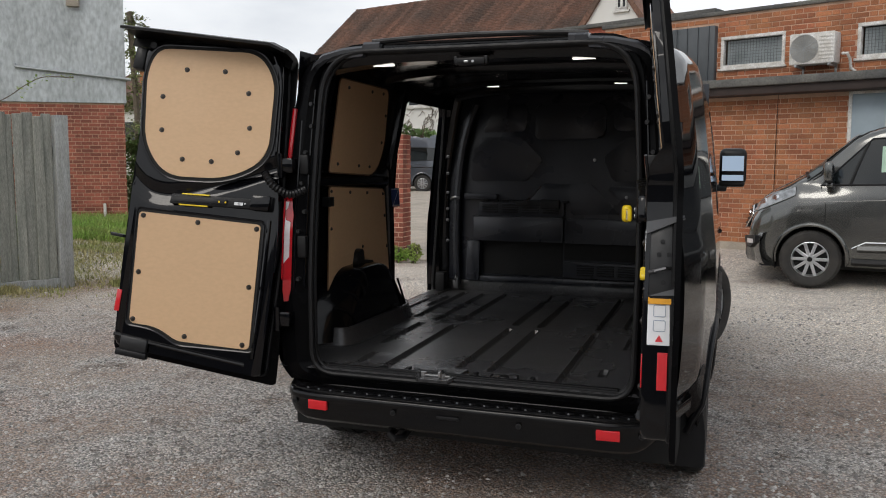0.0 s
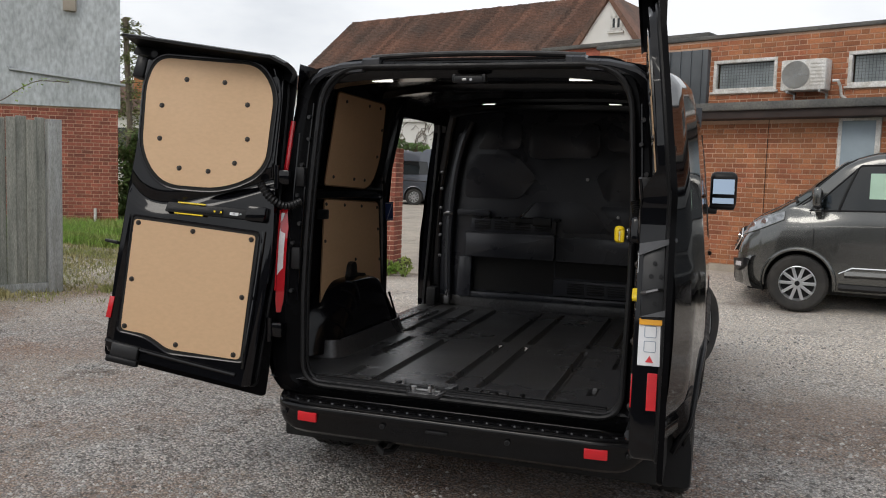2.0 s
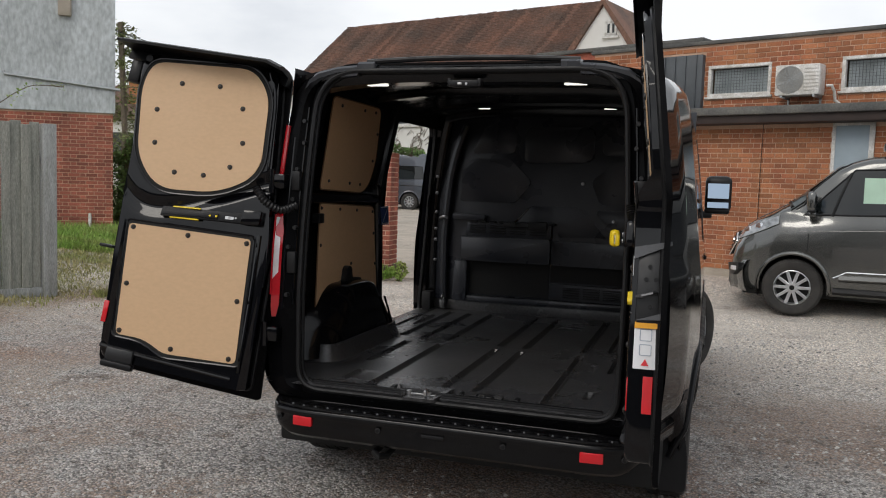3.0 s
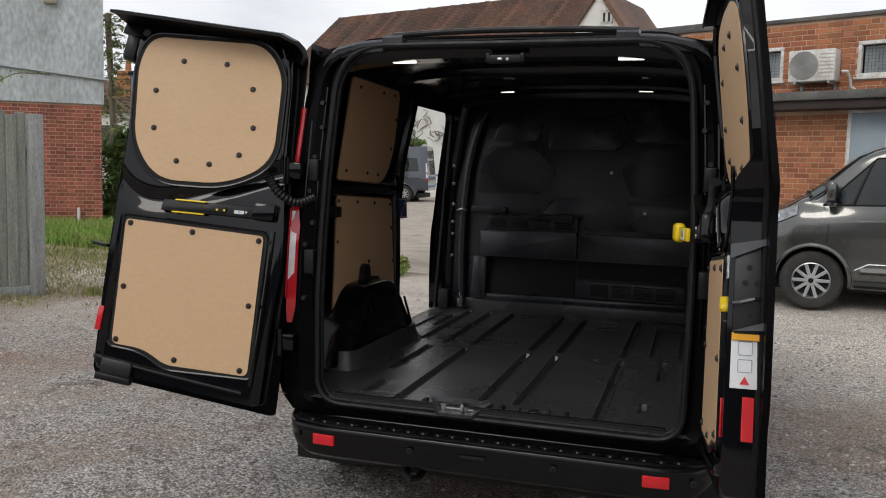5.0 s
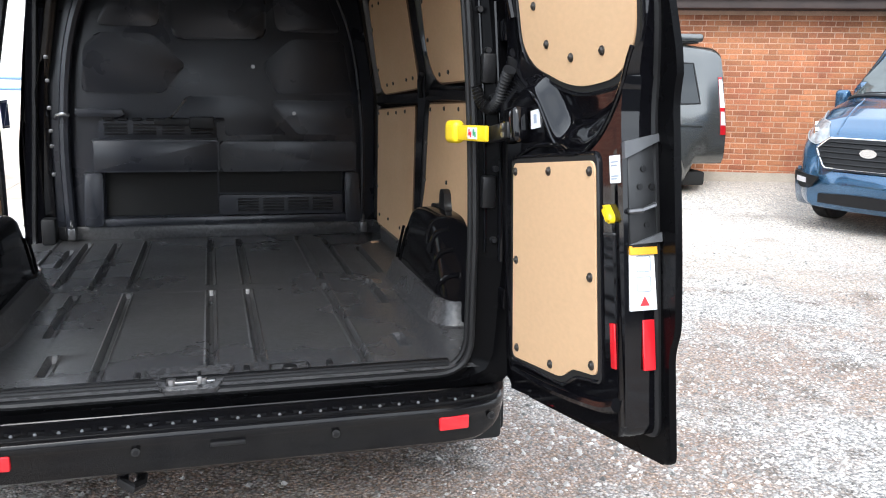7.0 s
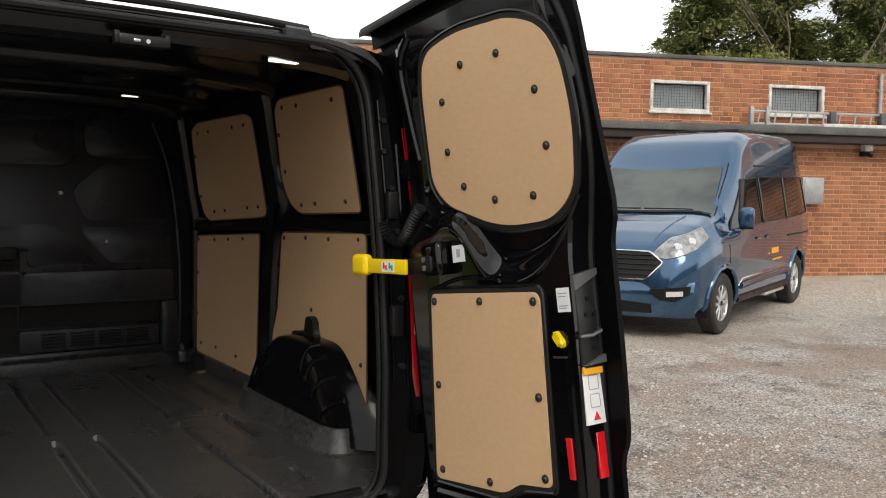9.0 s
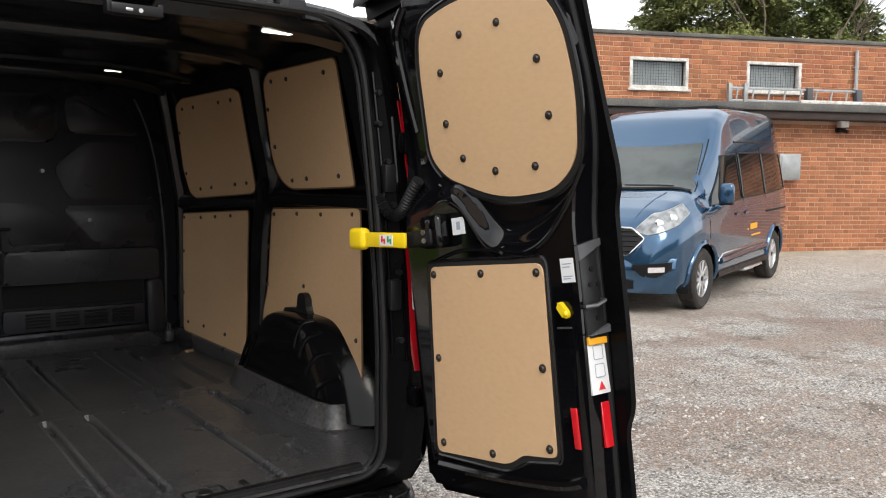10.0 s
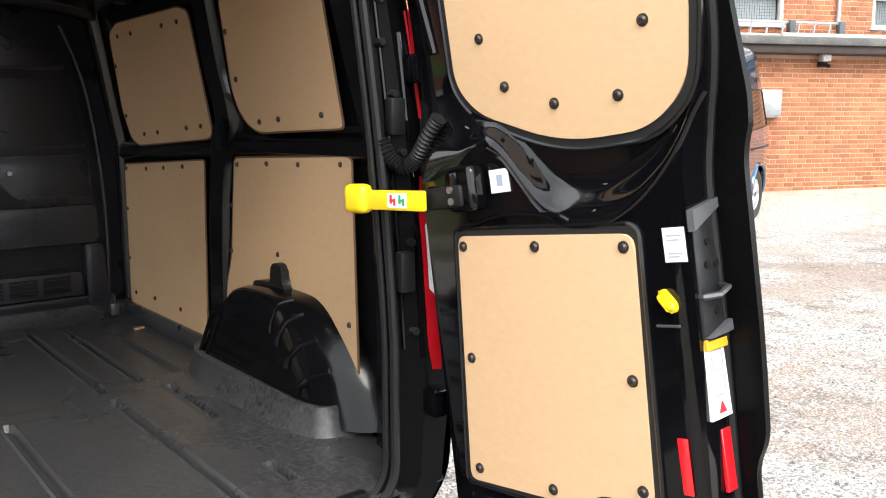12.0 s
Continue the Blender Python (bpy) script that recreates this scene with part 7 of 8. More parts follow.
LF = DoorFrame((-0.9025, -0.0436, 0.5156), (-0.9747, -0.1986, 0.1735), (0.126, 0.1485, 0.9682), (0.1569, 0.186, 0.9347), True, -0.022)
RF = DoorFrame((0.7919, -0.0454, 0.5362), (0.0562, -0.9772, 0.1493), (-0.0094, 0.1829, 0.9838), (-0.127, 0.2234, 0.9979), False, -0.055)


def build_left_door():
    skin = rounded([(-0.03, -0.02), (0.765, -0.01), (0.80, 0.46), (0.81, 0.75), (0.83, 1.05), (0.885, 1.36), (0.90, 1.56), (0.165, 1.575), (0.145, 1.40), (0.085, 1.02), (0.02, 0.72)], [0.02, 0.03, 0.4, 0.4, 0.4, 0.4, 0.06, 0.09, 0.3, 0.4, 0.4], 5)
    core = rounded([(0.02, 0.02), (0.725, 0.03), (0.755, 0.46), (0.765, 0.75), (0.785, 1.05), (0.84, 1.36), (0.84, 1.50), (0.21, 1.545), (0.175, 1.40), (0.115, 1.02), (0.05, 0.72)], [0.03, 0.03, 0.4, 0.4, 0.4, 0.4, 0.07, 0.11, 0.3, 0.4, 0.4], 5)
    d = rear_door(LF, "black rear door swung fully open with tan lining", skin, core,
                  [(0.710, 0.670), (0.134, 0.714), (0.090, 0.137), (0.43, 0.110), (0.533, 0.156), (0.667, 0.150)],
                  [(0.79, 1.455), (0.315, 1.512), (0.215, 1.40), (0.165, 1.02), (0.33, 0.895), (0.62, 0.855), (0.75, 0.99), (0.815, 1.33)],
                  [0.02, 0.02, 0.025, 0.03, 0.05, 0.025], [0.09, 0.12, 0.12, 0.10, 0.14, 0.15, 0.14, 0.08],
                  [(0.687, 0.655), (0.426, 0.670), (0.150, 0.691), (0.664, 0.391), (0.139, 0.421), (0.652, 0.170), (0.397, 0.138), (0.124, 0.154)],
                  [(0.631, 1.375), (0.452, 1.397), (0.321, 1.313), (0.280, 1.151), (0.309, 1.026), (0.420, 0.962), (0.557, 0.948), (0.684, 1.069), (0.715, 1.228)])
    lip(LF, d, np.linspace(0.165, 0.93, 12), lambda u: 1.530 - 0.05 * (u - 0.2) - 0.5 * max(0.0, 0.215 - u), 0.125)
    # check arm with yellow strips
    arm = lambda u, w, n: LF(u, w - 0.11 * (u - 0.2), n)
    ca = part("check_arm", door_block(arm, 0.16, 0.57, 0.775, 0.822, 0.0, 0.03, 0.006), RUBBER, d, "black door check arm")
    part("arm_channel", door_block(arm, 0.30, 0.56, 0.785, 0.812, 0.028, 0.034, 0.002), PLASTIC, ca)
    for w in (0.768, 0.820):
        part("yellow_strip", door_block(arm, 0.385, 0.52, w, w + 0.007, 0.024, 0.034, 0.002, 1), YELLOW, d, "yellow edge strip")
    for u in (0.335, 0.305, 0.245, 0.215):
        bm = bmesh.new()
        cyl(bm, arm(u, 0.797, 0.03), arm(u, 0.797, 0.035), 0.0048, seg=10)
        part("rivet", bm, YELLOW if u > 0.28 else STEEL, d)
    part("white_mark", door_block(arm, 0.225, 0.265, 0.788, 0.802, 0.0295, 0.031, 0.0, 1), WHITE, d)
    part("arm_bracket", door_block(arm, 0.10, 0.19, 0.77, 0.84, 0.0, 0.045, 0.01), BLACK, d)
    part("edge_reflector", door_block(LF, 0.728, 0.752, 0.19, 0.292, -0.008, 0.004, 0.003), RED, d, "red edge reflector")
    part("lower_catch", door_block(LF, 0.56, 0.69, 0.022, 0.088, 0.0, 0.022, 0.008), GREYPLASTIC, d, "grey plastic catch plate")
    part("catch_foot", door_block(LF, 0.55, 0.70, -0.004, 0.026, 0.0, 0.034, 0.006), PLASTIC, d)
    part("catch_wing", door_block(LF, 0.845, 0.90, 1.34, 1.45, -0.06, 0.0, 0.012), RUBBER, d)
    bm = bmesh.new()
    cyl(bm, LF(0.815, 1.465, 0.0), LF(0.815, 1.465, 0.010), 0.016, seg=16)
    part("grommet", bm, RUBBER, d)
    # pressed swages under the upper panel
    for pts, r in (([(0.128, 1.0, 0), (0.155, 1.2, 0.001), (0.188, 1.40, 0.001), (0.24, 1.51, 0)], 0.007),
                   ([(0.07, 0.10, 0), (0.08, 0.4, 0.002), (0.10, 0.74, 0)], 0.010),
                   ([(0.73, 0.085, 0), (0.55, 0.075, 0.003), (0.10, 0.065, 0)], 0.010)):
        part("pressed_swage", door_sweep(LF, catmull(pts, 5), r), BLACK, d)
    part("outer_handle", door_block(LF, 0.80, 0.865, 0.53, 0.545, -0.09, -0.06, 0.004), RUBBER, d)
    return d


def build_right_door():
    skin = rounded([(-0.03, -0.03), (0.755, -0.035), (0.765, 0.225), (0.792, 0.275), (0.805, 0.45), (0.815, 0.79), (0.84, 0.86), (0.845, 1.05), (0.86, 1.37), (0.84, 1.50), (0.70, 1.545), (-0.02, 1.56), (0.05, 1.40), (0.05, 1.2), (0.0, 1.0)],
                   [0.02, 0.03, 0.03, 0.03, 0.3, 0.06, 0.06, 0.4, 0.3, 0.08, 0.2, 0.03, 0.2, 0.3, 0.5], 5)
    core = rounded([(0.03, 0.02), (0.715, 0.03), (0.738, 0.45), (0.745, 0.80), (0.80, 0.95), (0.825, 1.10), (0.825, 1.33), (0.79, 1.44), (0.68, 1.49), (0.15, 1.50), (0.10, 1.40), (0.10, 1.2), (0.05, 1.0)],
                   [0.03, 0.03, 0.3, 0.1, 0.1, 0.2, 0.2, 0.08, 0.1, 0.05, 0.2, 0.3, 0.5], 5)
    d = rear_door(RF, "black rear door opened square with tan lining and labels", skin, core,
                  [(0.157, 0.687), (0.632, 0.666), (0.603, 0.155), (0.477, 0.151), (0.413, 0.118), (0.097, 0.125)],
                  [(0.265, 1.40), (0.42, 1.422), (0.665, 1.395), (0.765, 1.34), (0.803, 1.25), (0.803, 1.09), (0.755, 0.91), (0.66, 0.85), (0.45, 0.852), (0.235, 0.945), (0.183, 1.015), (0.225, 1.29)],
                  [0.02, 0.03, 0.02, 0.02, 0.03, 0.02], [0.06, 0.1, 0.08, 0.06, 0.08, 0.12, 0.09, 0.08, 0.14, 0.05, 0.05, 0.1],
                  [(0.171, 0.663), (0.386, 0.653), (0.607, 0.642), (0.152, 0.410), (0.590, 0.389), (0.132, 0.154), (0.352, 0.142), (0.582, 0.177)],
                  [(0.430, 1.326), (0.586, 1.316), (0.700, 1.188), (0.697, 1.040), (0.609, 0.921), (0.453, 0.932), (0.330, 0.988), (0.289, 1.098), (0.314, 1.244)])
    lip(RF, d, np.linspace(-0.01, 0.78, 12), lambda u: 1.535 - 0.02 * max(0, u - 0.6), 0.03)
    # lock face: label and reflectors on the door's edge
    part("lock_plate", door_block(RF, 0.716, 0.745, 0.46, 0.70, -0.10, -0.012, 0.006), GREYPLASTIC, d, "dark grey lock face")
    sk = lambda e0, e1, w0, w1, o=0.0: door_block(RF, 0.716 + 0.045 * w0 + o, 0.724 + 0.045 * w0 + o, w0, w1, e0, e1, 0.001, 1)
    part("instruction_label", sk(-0.083, -0.012, 0.322, 0.468, -0.001), WHITE, d, "white instruction label with small diagrams")
    part("label_header", sk(-0.083, -0.012, 0.448, 0.4685, 0.0005), ORANGE, d, "orange strip of the label")
    for w0, w1 in ((0.445, 0.410), (0.398, 0.365)):
        bm = bmesh.new()
        c = rounded([(-0.065, min(w0, w1)), (-0.03, min(w0, w1)), (-0.03, max(w0, w1)), (-0.065, max(w0, w1))], 0.004, 2)
        sweep(bm, [RF(0.7385, p[1], p[0]) for p in c], 0.0012, 4, closed=True)
        part("diagram", bm, LABELGREY, d)
    bm = bmesh.new()
    tri = [(-0.060, 0.333), (-0.036, 0.333), (-0.048, 0.354)]
    prism(bm, tri, 0.737, 0.7395, lambda a, b, c: RF(c, b, a))
    part("warning_triangle", bm, LABELRED, d)
    part("edge_reflector", sk(-0.075, -0.045, 0.185, 0.30, 0.0), RED, d, "red reflector on the door edge")
    part("inner_reflector", door_block(RF, 0.668, 0.690, 0.185, 0.290, 0.0, 0.005, 0.002), RED, d, "red reflector strip")
    part("paper_label", door_block(RF, 0.690, 0.735, 0.610, 0.672, 0.0005, 0.002, 0.0, 1), WHITE, d, "small white printed label")
    bm = bmesh.new()
    for i, w in enumerate((0.656, 0.648, 0.624, 0.618)):
        box(bm, (0.697, w, 0.002), (0.728 - 0.006 * (i % 2), w + 0.003, 0.0026))
    for v in bm.verts:
        v.co = RF(*v.co)
    part("print", bm, LABELGREY, d, smooth=0)
    part("paper_label", door_block(RF, 0.276, 0.332, 0.773, 0.823, 0.001, 0.003, 0.0, 1), WHITE, d, "small white printed label")
    part("print", door_block(RF, 0.296, 0.313, 0.787, 0.811, 0.003, 0.0035, 0.0, 1), LABELGREY, d)
    # yellow release knob
    bm = bmesh.new()
    prism(bm, rounded([(0.670, 0.557), (0.681, 0.564), (0.705, 0.536), (0.703, 0.521), (0.692, 0.518), (0.672, 0.544)], 0.012, 4), 0.0, 0.016, lambda a, b, c: RF(a, b, c), 0.008, 3)
    kn = part("release_knob", bm, YELLOW, d, "yellow oval release knob")
    bm = bmesh.new()
    cyl(bm, RF(0.692, 0.535, 0.015), RF(0.692, 0.535, 0.0172), 0.006, seg=14)
    part("knob_dimple", bm, YELLOW, kn)
    # lock loop, screws, rod
    bm = bmesh.new()
    sweep(bm, [RF(0.72, 0.545, -0.02), RF(0.750, 0.545, -0.014), RF(0.772, 0.548, -0.03), RF(0.772, 0.558, -0.06), RF(0.748, 0.560, -0.075)], 0.006, 6)
    part("lock_loop", bm, DULLSTEEL, d, "dull steel lock loop")
    for (w, n) in ((0.60, -0.04), (0.60, -0.07), (0.515, -0.055), (0.64, -0.05), (0.70, -0.045)):
        bm = bmesh.new()
        cyl(bm, RF(0.742, w, n), RF(0.749, w, n), 0.007, seg=12)
        part("lock_screw", bm, RUBBER, d)
    for poly in ([(0.0, 0.662), (0.0, 0.70), (-0.112, 0.722), (-0.115, 0.712)], [(-0.012, 0.472), (-0.09, 0.476), (-0.09, 0.497)]):
        bm = bmesh.new()
        prism(bm, poly, 0.735, 0.756, lambda a, b, c: RF(c, b, a))
        part("corner_bracket", bm, WEDGE, d, "grey plastic wedge on the lock face")
    part("slot_rod", door_block(RF, 0.655, 0.705, 0.492, 0.497, 0.0, 0.005, 0.001, 1), DULLSTEEL, d)
    # yellow strap holding the door to the post
    part("strap_bracket", door_block(RF, 0.175, 0.265, 0.74, 0.84, 0.0, 0.05, 0.016, 3), BLACK, d, "black bracket for the check strap")
    part("strap_plate", door_block(RF, 0.06, 0.235, 0.752, 0.80, 0.028, 0.058, 0.008), RUBBER, d)
    for w in (0.765, 0.79):
        bm = bmesh.new()
        cyl(bm, RF(0.205, w, 0.057), RF(0.205, w, 0.062), 0.008, seg=12)
        part("strap_screw", bm, STEEL, d)
    a, b = Vector((0.718, -0.080, 1.322)), Vector((0.672, 0.203, 1.312))
    dr = (b - a).normalized()
    sd = Vector((0, 0, 1))
    nn = dr.cross(sd).normalized()
    M = Matrix((dr, nn, nn.cross(dr))).transposed().to_4x4()
    M.translation = a
    L = (b - a).length
    bm = bmesh.new()
    box(bm, (0.032, -0.007, -0.026), (L - 0.05, 0.007, 0.020), 0.004, 2, M)
    st = part("check_strap", bm, YELLOW, d, "yellow plastic door strap")
    bm = bmesh.new()
    box(bm, (L - 0.075, -0.02, -0.036), (L, 0.02, 0.034), 0.016, 3, M)
    part("strap_hook", bm, YELLOW, st)
    bm = bmesh.new()
    for sgn in (-1, 1):
        box(bm, (L * 0.30 - 0.004, sgn * 0.0078 - 0.001, -0.020), (L * 0.30 + 0.056, sgn * 0.0078 + 0.001, 0.014), 0, 1, M)
    part("sticker_back", bm, WHITE, st)
    for k, mt in ((1, LABELRED), (0, LABELGREEN)):
        bm = bmesh.new()
        for sgn in (-1, 1):
            x0 = L * 0.30 + k * 0.028
            box(bm, (x0 + 0.002, sgn * 0.0085 - 0.001, -0.014), (x0 + 0.009, sgn * 0.0085 + 0.001, 0.002), 0, 1, M)
            box(bm, (x0 + 0.007, sgn * 0.0085 - 0.0008, -0.006), (x0 + 0.021, sgn * 0.0085 + 0.0008, 0.0), 0, 1, M)
            box(bm, (x0 + 0.013, sgn * 0.0085 - 0.0009, -0.010), (x0 + 0.020, sgn * 0.0085 + 0.0009, 0.010), 0, 1, M)
        part("strap_sticker", bm, mt, st)
    # pressed swages
    for pts, r in (([(u, RF.waist(u) - 0.008, 0.0015) for u in (0.28, 0.32, 0.36, 0.40, 0.45, 0.50, 0.58, 0.66, 0.73, 0.78, 0.815)], 0.0055),
                   ([(0.16, 0.70, 0.0), (0.30, 0.725, 0.004), (0.44, 0.715, 0.004), (0.48, 0.70, 0.0)], 0.006),
                   ([(0.10, 0.085, 0), (0.35, 0.078, 0.004), (0.60, 0.085, 0.004), (0.68, 0.10, 0)], 0.016),
                   ([(0.13, 1.1, 0), (0.13, 1.25, 0.004), (0.14, 1.40, 0.004), (0.20, 1.47, 0.0)], 0.012)):
        part("pressed_swage", door_sweep(RF, catmull(pts, 5), r), BLACK, d)
    return d


build_left_door()
build_right_door()

# ---- parked campers ----
def heading(front, rear, z0, z1, half=0.865, side=1):
    """Pose of a van from the ground points under two wheels on one flank; side +1: its right flank."""
    f, r = Vector(front), Vector(rear)
    d = (f - r).normalized()
    right = Vector((d.y, -d.x, 0))
    pitch = math.atan2(z1 - z0, (f - r).length)
    base = r - right * (half * side) - d * 1.02
    up = Vector((-d.x * math.sin(pitch), -d.y * math.sin(pitch), math.cos(pitch)))
    dd = Vector((d.x * math.cos(pitch), d.y * math.cos(pitch), math.sin(pitch)))
    m = Matrix((right, dd, right.cross(dd))).transposed().to_4x4()
    return Matrix.Translation(base + Vector((0, 0, z0 - 1.02 * math.tan(pitch)))) @ m


SEAMS = lambda e: [[(2.55 + e, 0.45), (2.55 + e, 1.2), (2.58 + e, 1.84)], [(3.80 + e, 0.80), (3.80 + e, 1.0), (3.86 + e, 1.22)], [(1.55, 0.45), (1.55, 1.2), (1.56, 1.85)]]
WINDOWS = lambda e: [([(2.62 + e, 1.21), (3.68 + e, 1.17), (3.18 + e, 1.75), (2.66 + e, 1.77)], "front_side_window"),
                     ([(1.57, 1.23), (2.53 + e, 1.22), (2.54 + e, 1.78), (1.58, 1.78)], "side_window"),
                     ([(0.42, 1.27), (1.525, 1.23), (1.535, 1.78), (0.50, 1.76)], "quarter_window")]


def pop_top(th, sh):
    bm = bmesh.new()
    box(bm, (-0.70, 0.42, 2.012), (0.70, 3.30, 2.03), 0.006)
    part("roof_gap", bm, RUBBER, th)
    bm = bmesh.new()
    box(bm, (-0.74, 0.36, 2.03), (0.74, 3.42, 2.135), 0.045, 4)
    part("elevating_roof", bm, GREYPAINT, th, "lowered elevating roof")
    bm = bmesh.new()
    side_patch(bm, sh, [(3.36, 1.40), (3.60, 1.40), (3.60, 1.70), (3.36, 1.70)], -1, 0.008, 3, 3)
    part("window_paper", bm, PAPERGREEN, th, "pale green paper sheet in the window")
    for y0, y1, z in ((2.05, 2.55, 0.80), (2.2, 2.48, 0.74)):
        bm = bmesh.new()
        side_patch(bm, sh, [(y0, z), (y1, z), (y1, z + 0.035), (y0, z + 0.035)], -1, 0.003, 3, 1, 0.002)
        part("marking_bar", bm, LABELGREY, th)


def high_roof(th, sh):
    for side in (-1, 1):
        strip(th, "gutter", sh, side, [(0.22, 1.90), (0.8, 1.92), (1.6, 1.925), (2.3, 1.925), (2.62, 1.92)], 0.013, RUBBER, "black gutter strip under the high roof")
        bm = bmesh.new()
        box(bm, (side * 0.97 - 0.07, 1.70, 0.27), (side * 0.97 + 0.07, 2.50, 0.31), 0.012)
        part("side_step", bm, ALLOY, th, "silver side step")
        for y0, y1, z in ((1.95, 2.26, 0.79), (2.34, 2.38, 0.79), (1.80, 2.20, 0.70)):
            bm = bmesh.new()
            h = 0.075 if y0 == 1.95 else 0.022
            side_patch(bm, sh, [(y0, z), (y1, z), (y1, z + h), (y0, z + h)], side, 0.003, 3, 2, 0.002)
            part("marking_bar", bm, ORANGE, th, "orange lettering shown as a bar")
    for x in (-0.42, -0.14, 0.14, 0.42):
        bm = bmesh.new()
        sweep(bm, [(x, y, sh.z_top(x, y) + 0.001) for y in np.linspace(0.5, 2.6, 10)], 0.012, 6)
        part("roof_rib", bm, BLUEPAINT, th)
    bm = bmesh.new()
    box(bm, (-0.45, 0.75, 2.37), (0.45, 1.9, 2.44), 0.02)
    part("roof_box", bm, PLASTIC, th, "low black roof box")


GREYSHAPE = VanShape(0.37, 0.0, 0.15)
GREYWINDOWS = [([(2.99, 1.27), (4.24, 1.24), (3.70, 1.79), (3.03, 1.81)], "front_side_window")] + WINDOWS(0.37)[1:]
grey = common_van("parked_camper_van", "metallic dark grey camper van parked side on to the brick wall", GREYPAINT, GREYSHAPE,
                  heading((2.10, 7.70, 0), (5.33, 7.18, 0), 0.03, 0.02, side=-1), "parked campers", GREYWINDOWS, SEAMS(0.37), pop_top)
BLUESHAPE = VanShape(0.0, 0.36, nose=0.12, wider=0.04)
blue = common_van("parked_camper_van", "metallic blue high-roof camper van parked nose out", BLUEPAINT, BLUESHAPE,
                  heading((7.33, 3.86, 0), (10.13, 4.75, 0), 0.16, 0.06, half=0.90, side=-1), "parked campers", WINDOWS(0.0), SEAMS(0.0), high_roof)
far_van = common_van("parked_camper_van", "dark blue-grey camper van parked before the white house", DARKGREYPAINT, VanShape(0.37, 0.3),
                     heading((-13.65, 27.55, 0), (-10.4, 28.0, 0), 0.34, 0.34, side=-1), "parked campers", WINDOWS(0.37), SEAMS(0.37))

# ---- plants, loose stones and the far left ----
def tufts(rnd, pts, size, flat=0.0):
    """Small crossed leaf blades at places, as (verts, faces)."""
    verts, faces = [], []
    for c in pts:
        for k in range(2):
            s = size * rnd.uniform(0.5, 1.4)
            a = Vector((rnd.gauss(0, 1), rnd.gauss(0, 1), rnd.gauss(0, 1 - flat))).normalized()
            b = a.cross(Vector((rnd.gauss(0, 1), rnd.gauss(0, 1), rnd.gauss(0, 1)))).normalized()
            n = len(verts)
            verts += [c - a * s, c + b * s * 0.4, c + a * s, c - b * s * 0.4]
            faces.append((n, n + 1, n + 2, n + 3))
    return verts, faces


def sprays(rnd, pts, root):
    """Slim drooping needle sprays pointing out from the trunk; every fourth is broad, deep in the crown."""
    verts, faces = [], []
    for i, c in enumerate(pts):
        out = Vector((c.x - root.x, c.y - root.y, 0))
        out = out.normalized() if out.length > 0.05 else Vector((1, 0, 0))
        for k in range(2):
            a = (out + Vector((rnd.gauss(0, .7), rnd.gauss(0, .7), rnd.gauss(-.15, .45)))).normalized()
            b = a.cross(Vector((rnd.gauss(0, .5), rnd.gauss(0, .5), 1))).normalized()
            if i % 4 == 0:
                s, w = 0.125, 0.5
                c2 = c - out * 0.12
            else:
                s, w = rnd.uniform(0.035, 0.085), 0.24
                c2 = c
            n = len(verts)
            verts += [c2 - a * s, c2 + b * s * w, c2 + a * s, c2 - b * s * w]
            faces.append((n, n + 1, n + 2, n + 3))
    return verts, faces


def conifer(x, y, h, r, seed, mat, label, sparse=1.0, z0=0.0):
    rnd = random.Random(seed)
    th = thing("tree", label, "tree", (x, y, z0), group="trees behind the workshop")
    bm = bmesh.new()
    sweep(bm, [(x, y, z0), (x + rnd.uniform(-.1, .1), y, z0 + h * 0.4), (x + rnd.uniform(-.2, .2), y, z0 + h * 0.97)], 0.16, 8)
    limbs = []
    pts = []
    n = int(130 * sparse)
    for i in range(n):
        t = 0.12 + 0.86 * i / n
        a = rnd.uniform(0, 2 * math.pi)
        ln = r * (1 - t) ** 0.75 * rnd.uniform(0.65, 1.25) + 0.25
        p0 = Vector((x, y, z0 + h * t))
        d = Vector((math.cos(a), math.sin(a), rnd.uniform(-0.1, 0.35)))
        p1 = p0 + d * ln
        p1.z -= 0.10 * ln * ln
        sweep(bm, [p0, (p0 + p1) / 2 + Vector((0, 0, 0.08 * ln)), p1], 0.025, 4)
        m = int(420 * sparse * (0.4 + ln / r))
        for k in range(m):
            u = rnd.uniform(0.15, 1.05)
            q = p0.lerp(p1, u) + Vector((rnd.gauss(0, 1), rnd.gauss(0, 1), rnd.gauss(-0.3, 0.7))) * (0.10 + 0.10 * ln * (1 - 0.4 * u))
            pts.append(q)
    part("trunk", bm, BARK, th)
    v, f = sprays(rnd, pts, Vector((x, y, z0)))
    mesh_of("crown", v, f, mat, th)
    return th


conifer(21.6, 15.5, 10.2, 2.7, 1, CONIFER, "tall dense dark green conifer behind the flat roof")
conifer(24.0, 14.5, 10.8, 2.6, 2, CONIFER, "tall dense dark green conifer behind the flat roof")
conifer(26.2, 12.8, 10.4, 2.2, 3, CONIFER, "tall dense dark green conifer behind the flat roof")
conifer(28.8, 10.9, 9.6, 2.7, 4, CONIFER, "airy spreading conifer behind the flat roof", 0.55)
conifer(32.6, 8.9, 9.2, 2.6, 6, CONIFER, "airy spreading conifer behind the flat roof", 0.6)


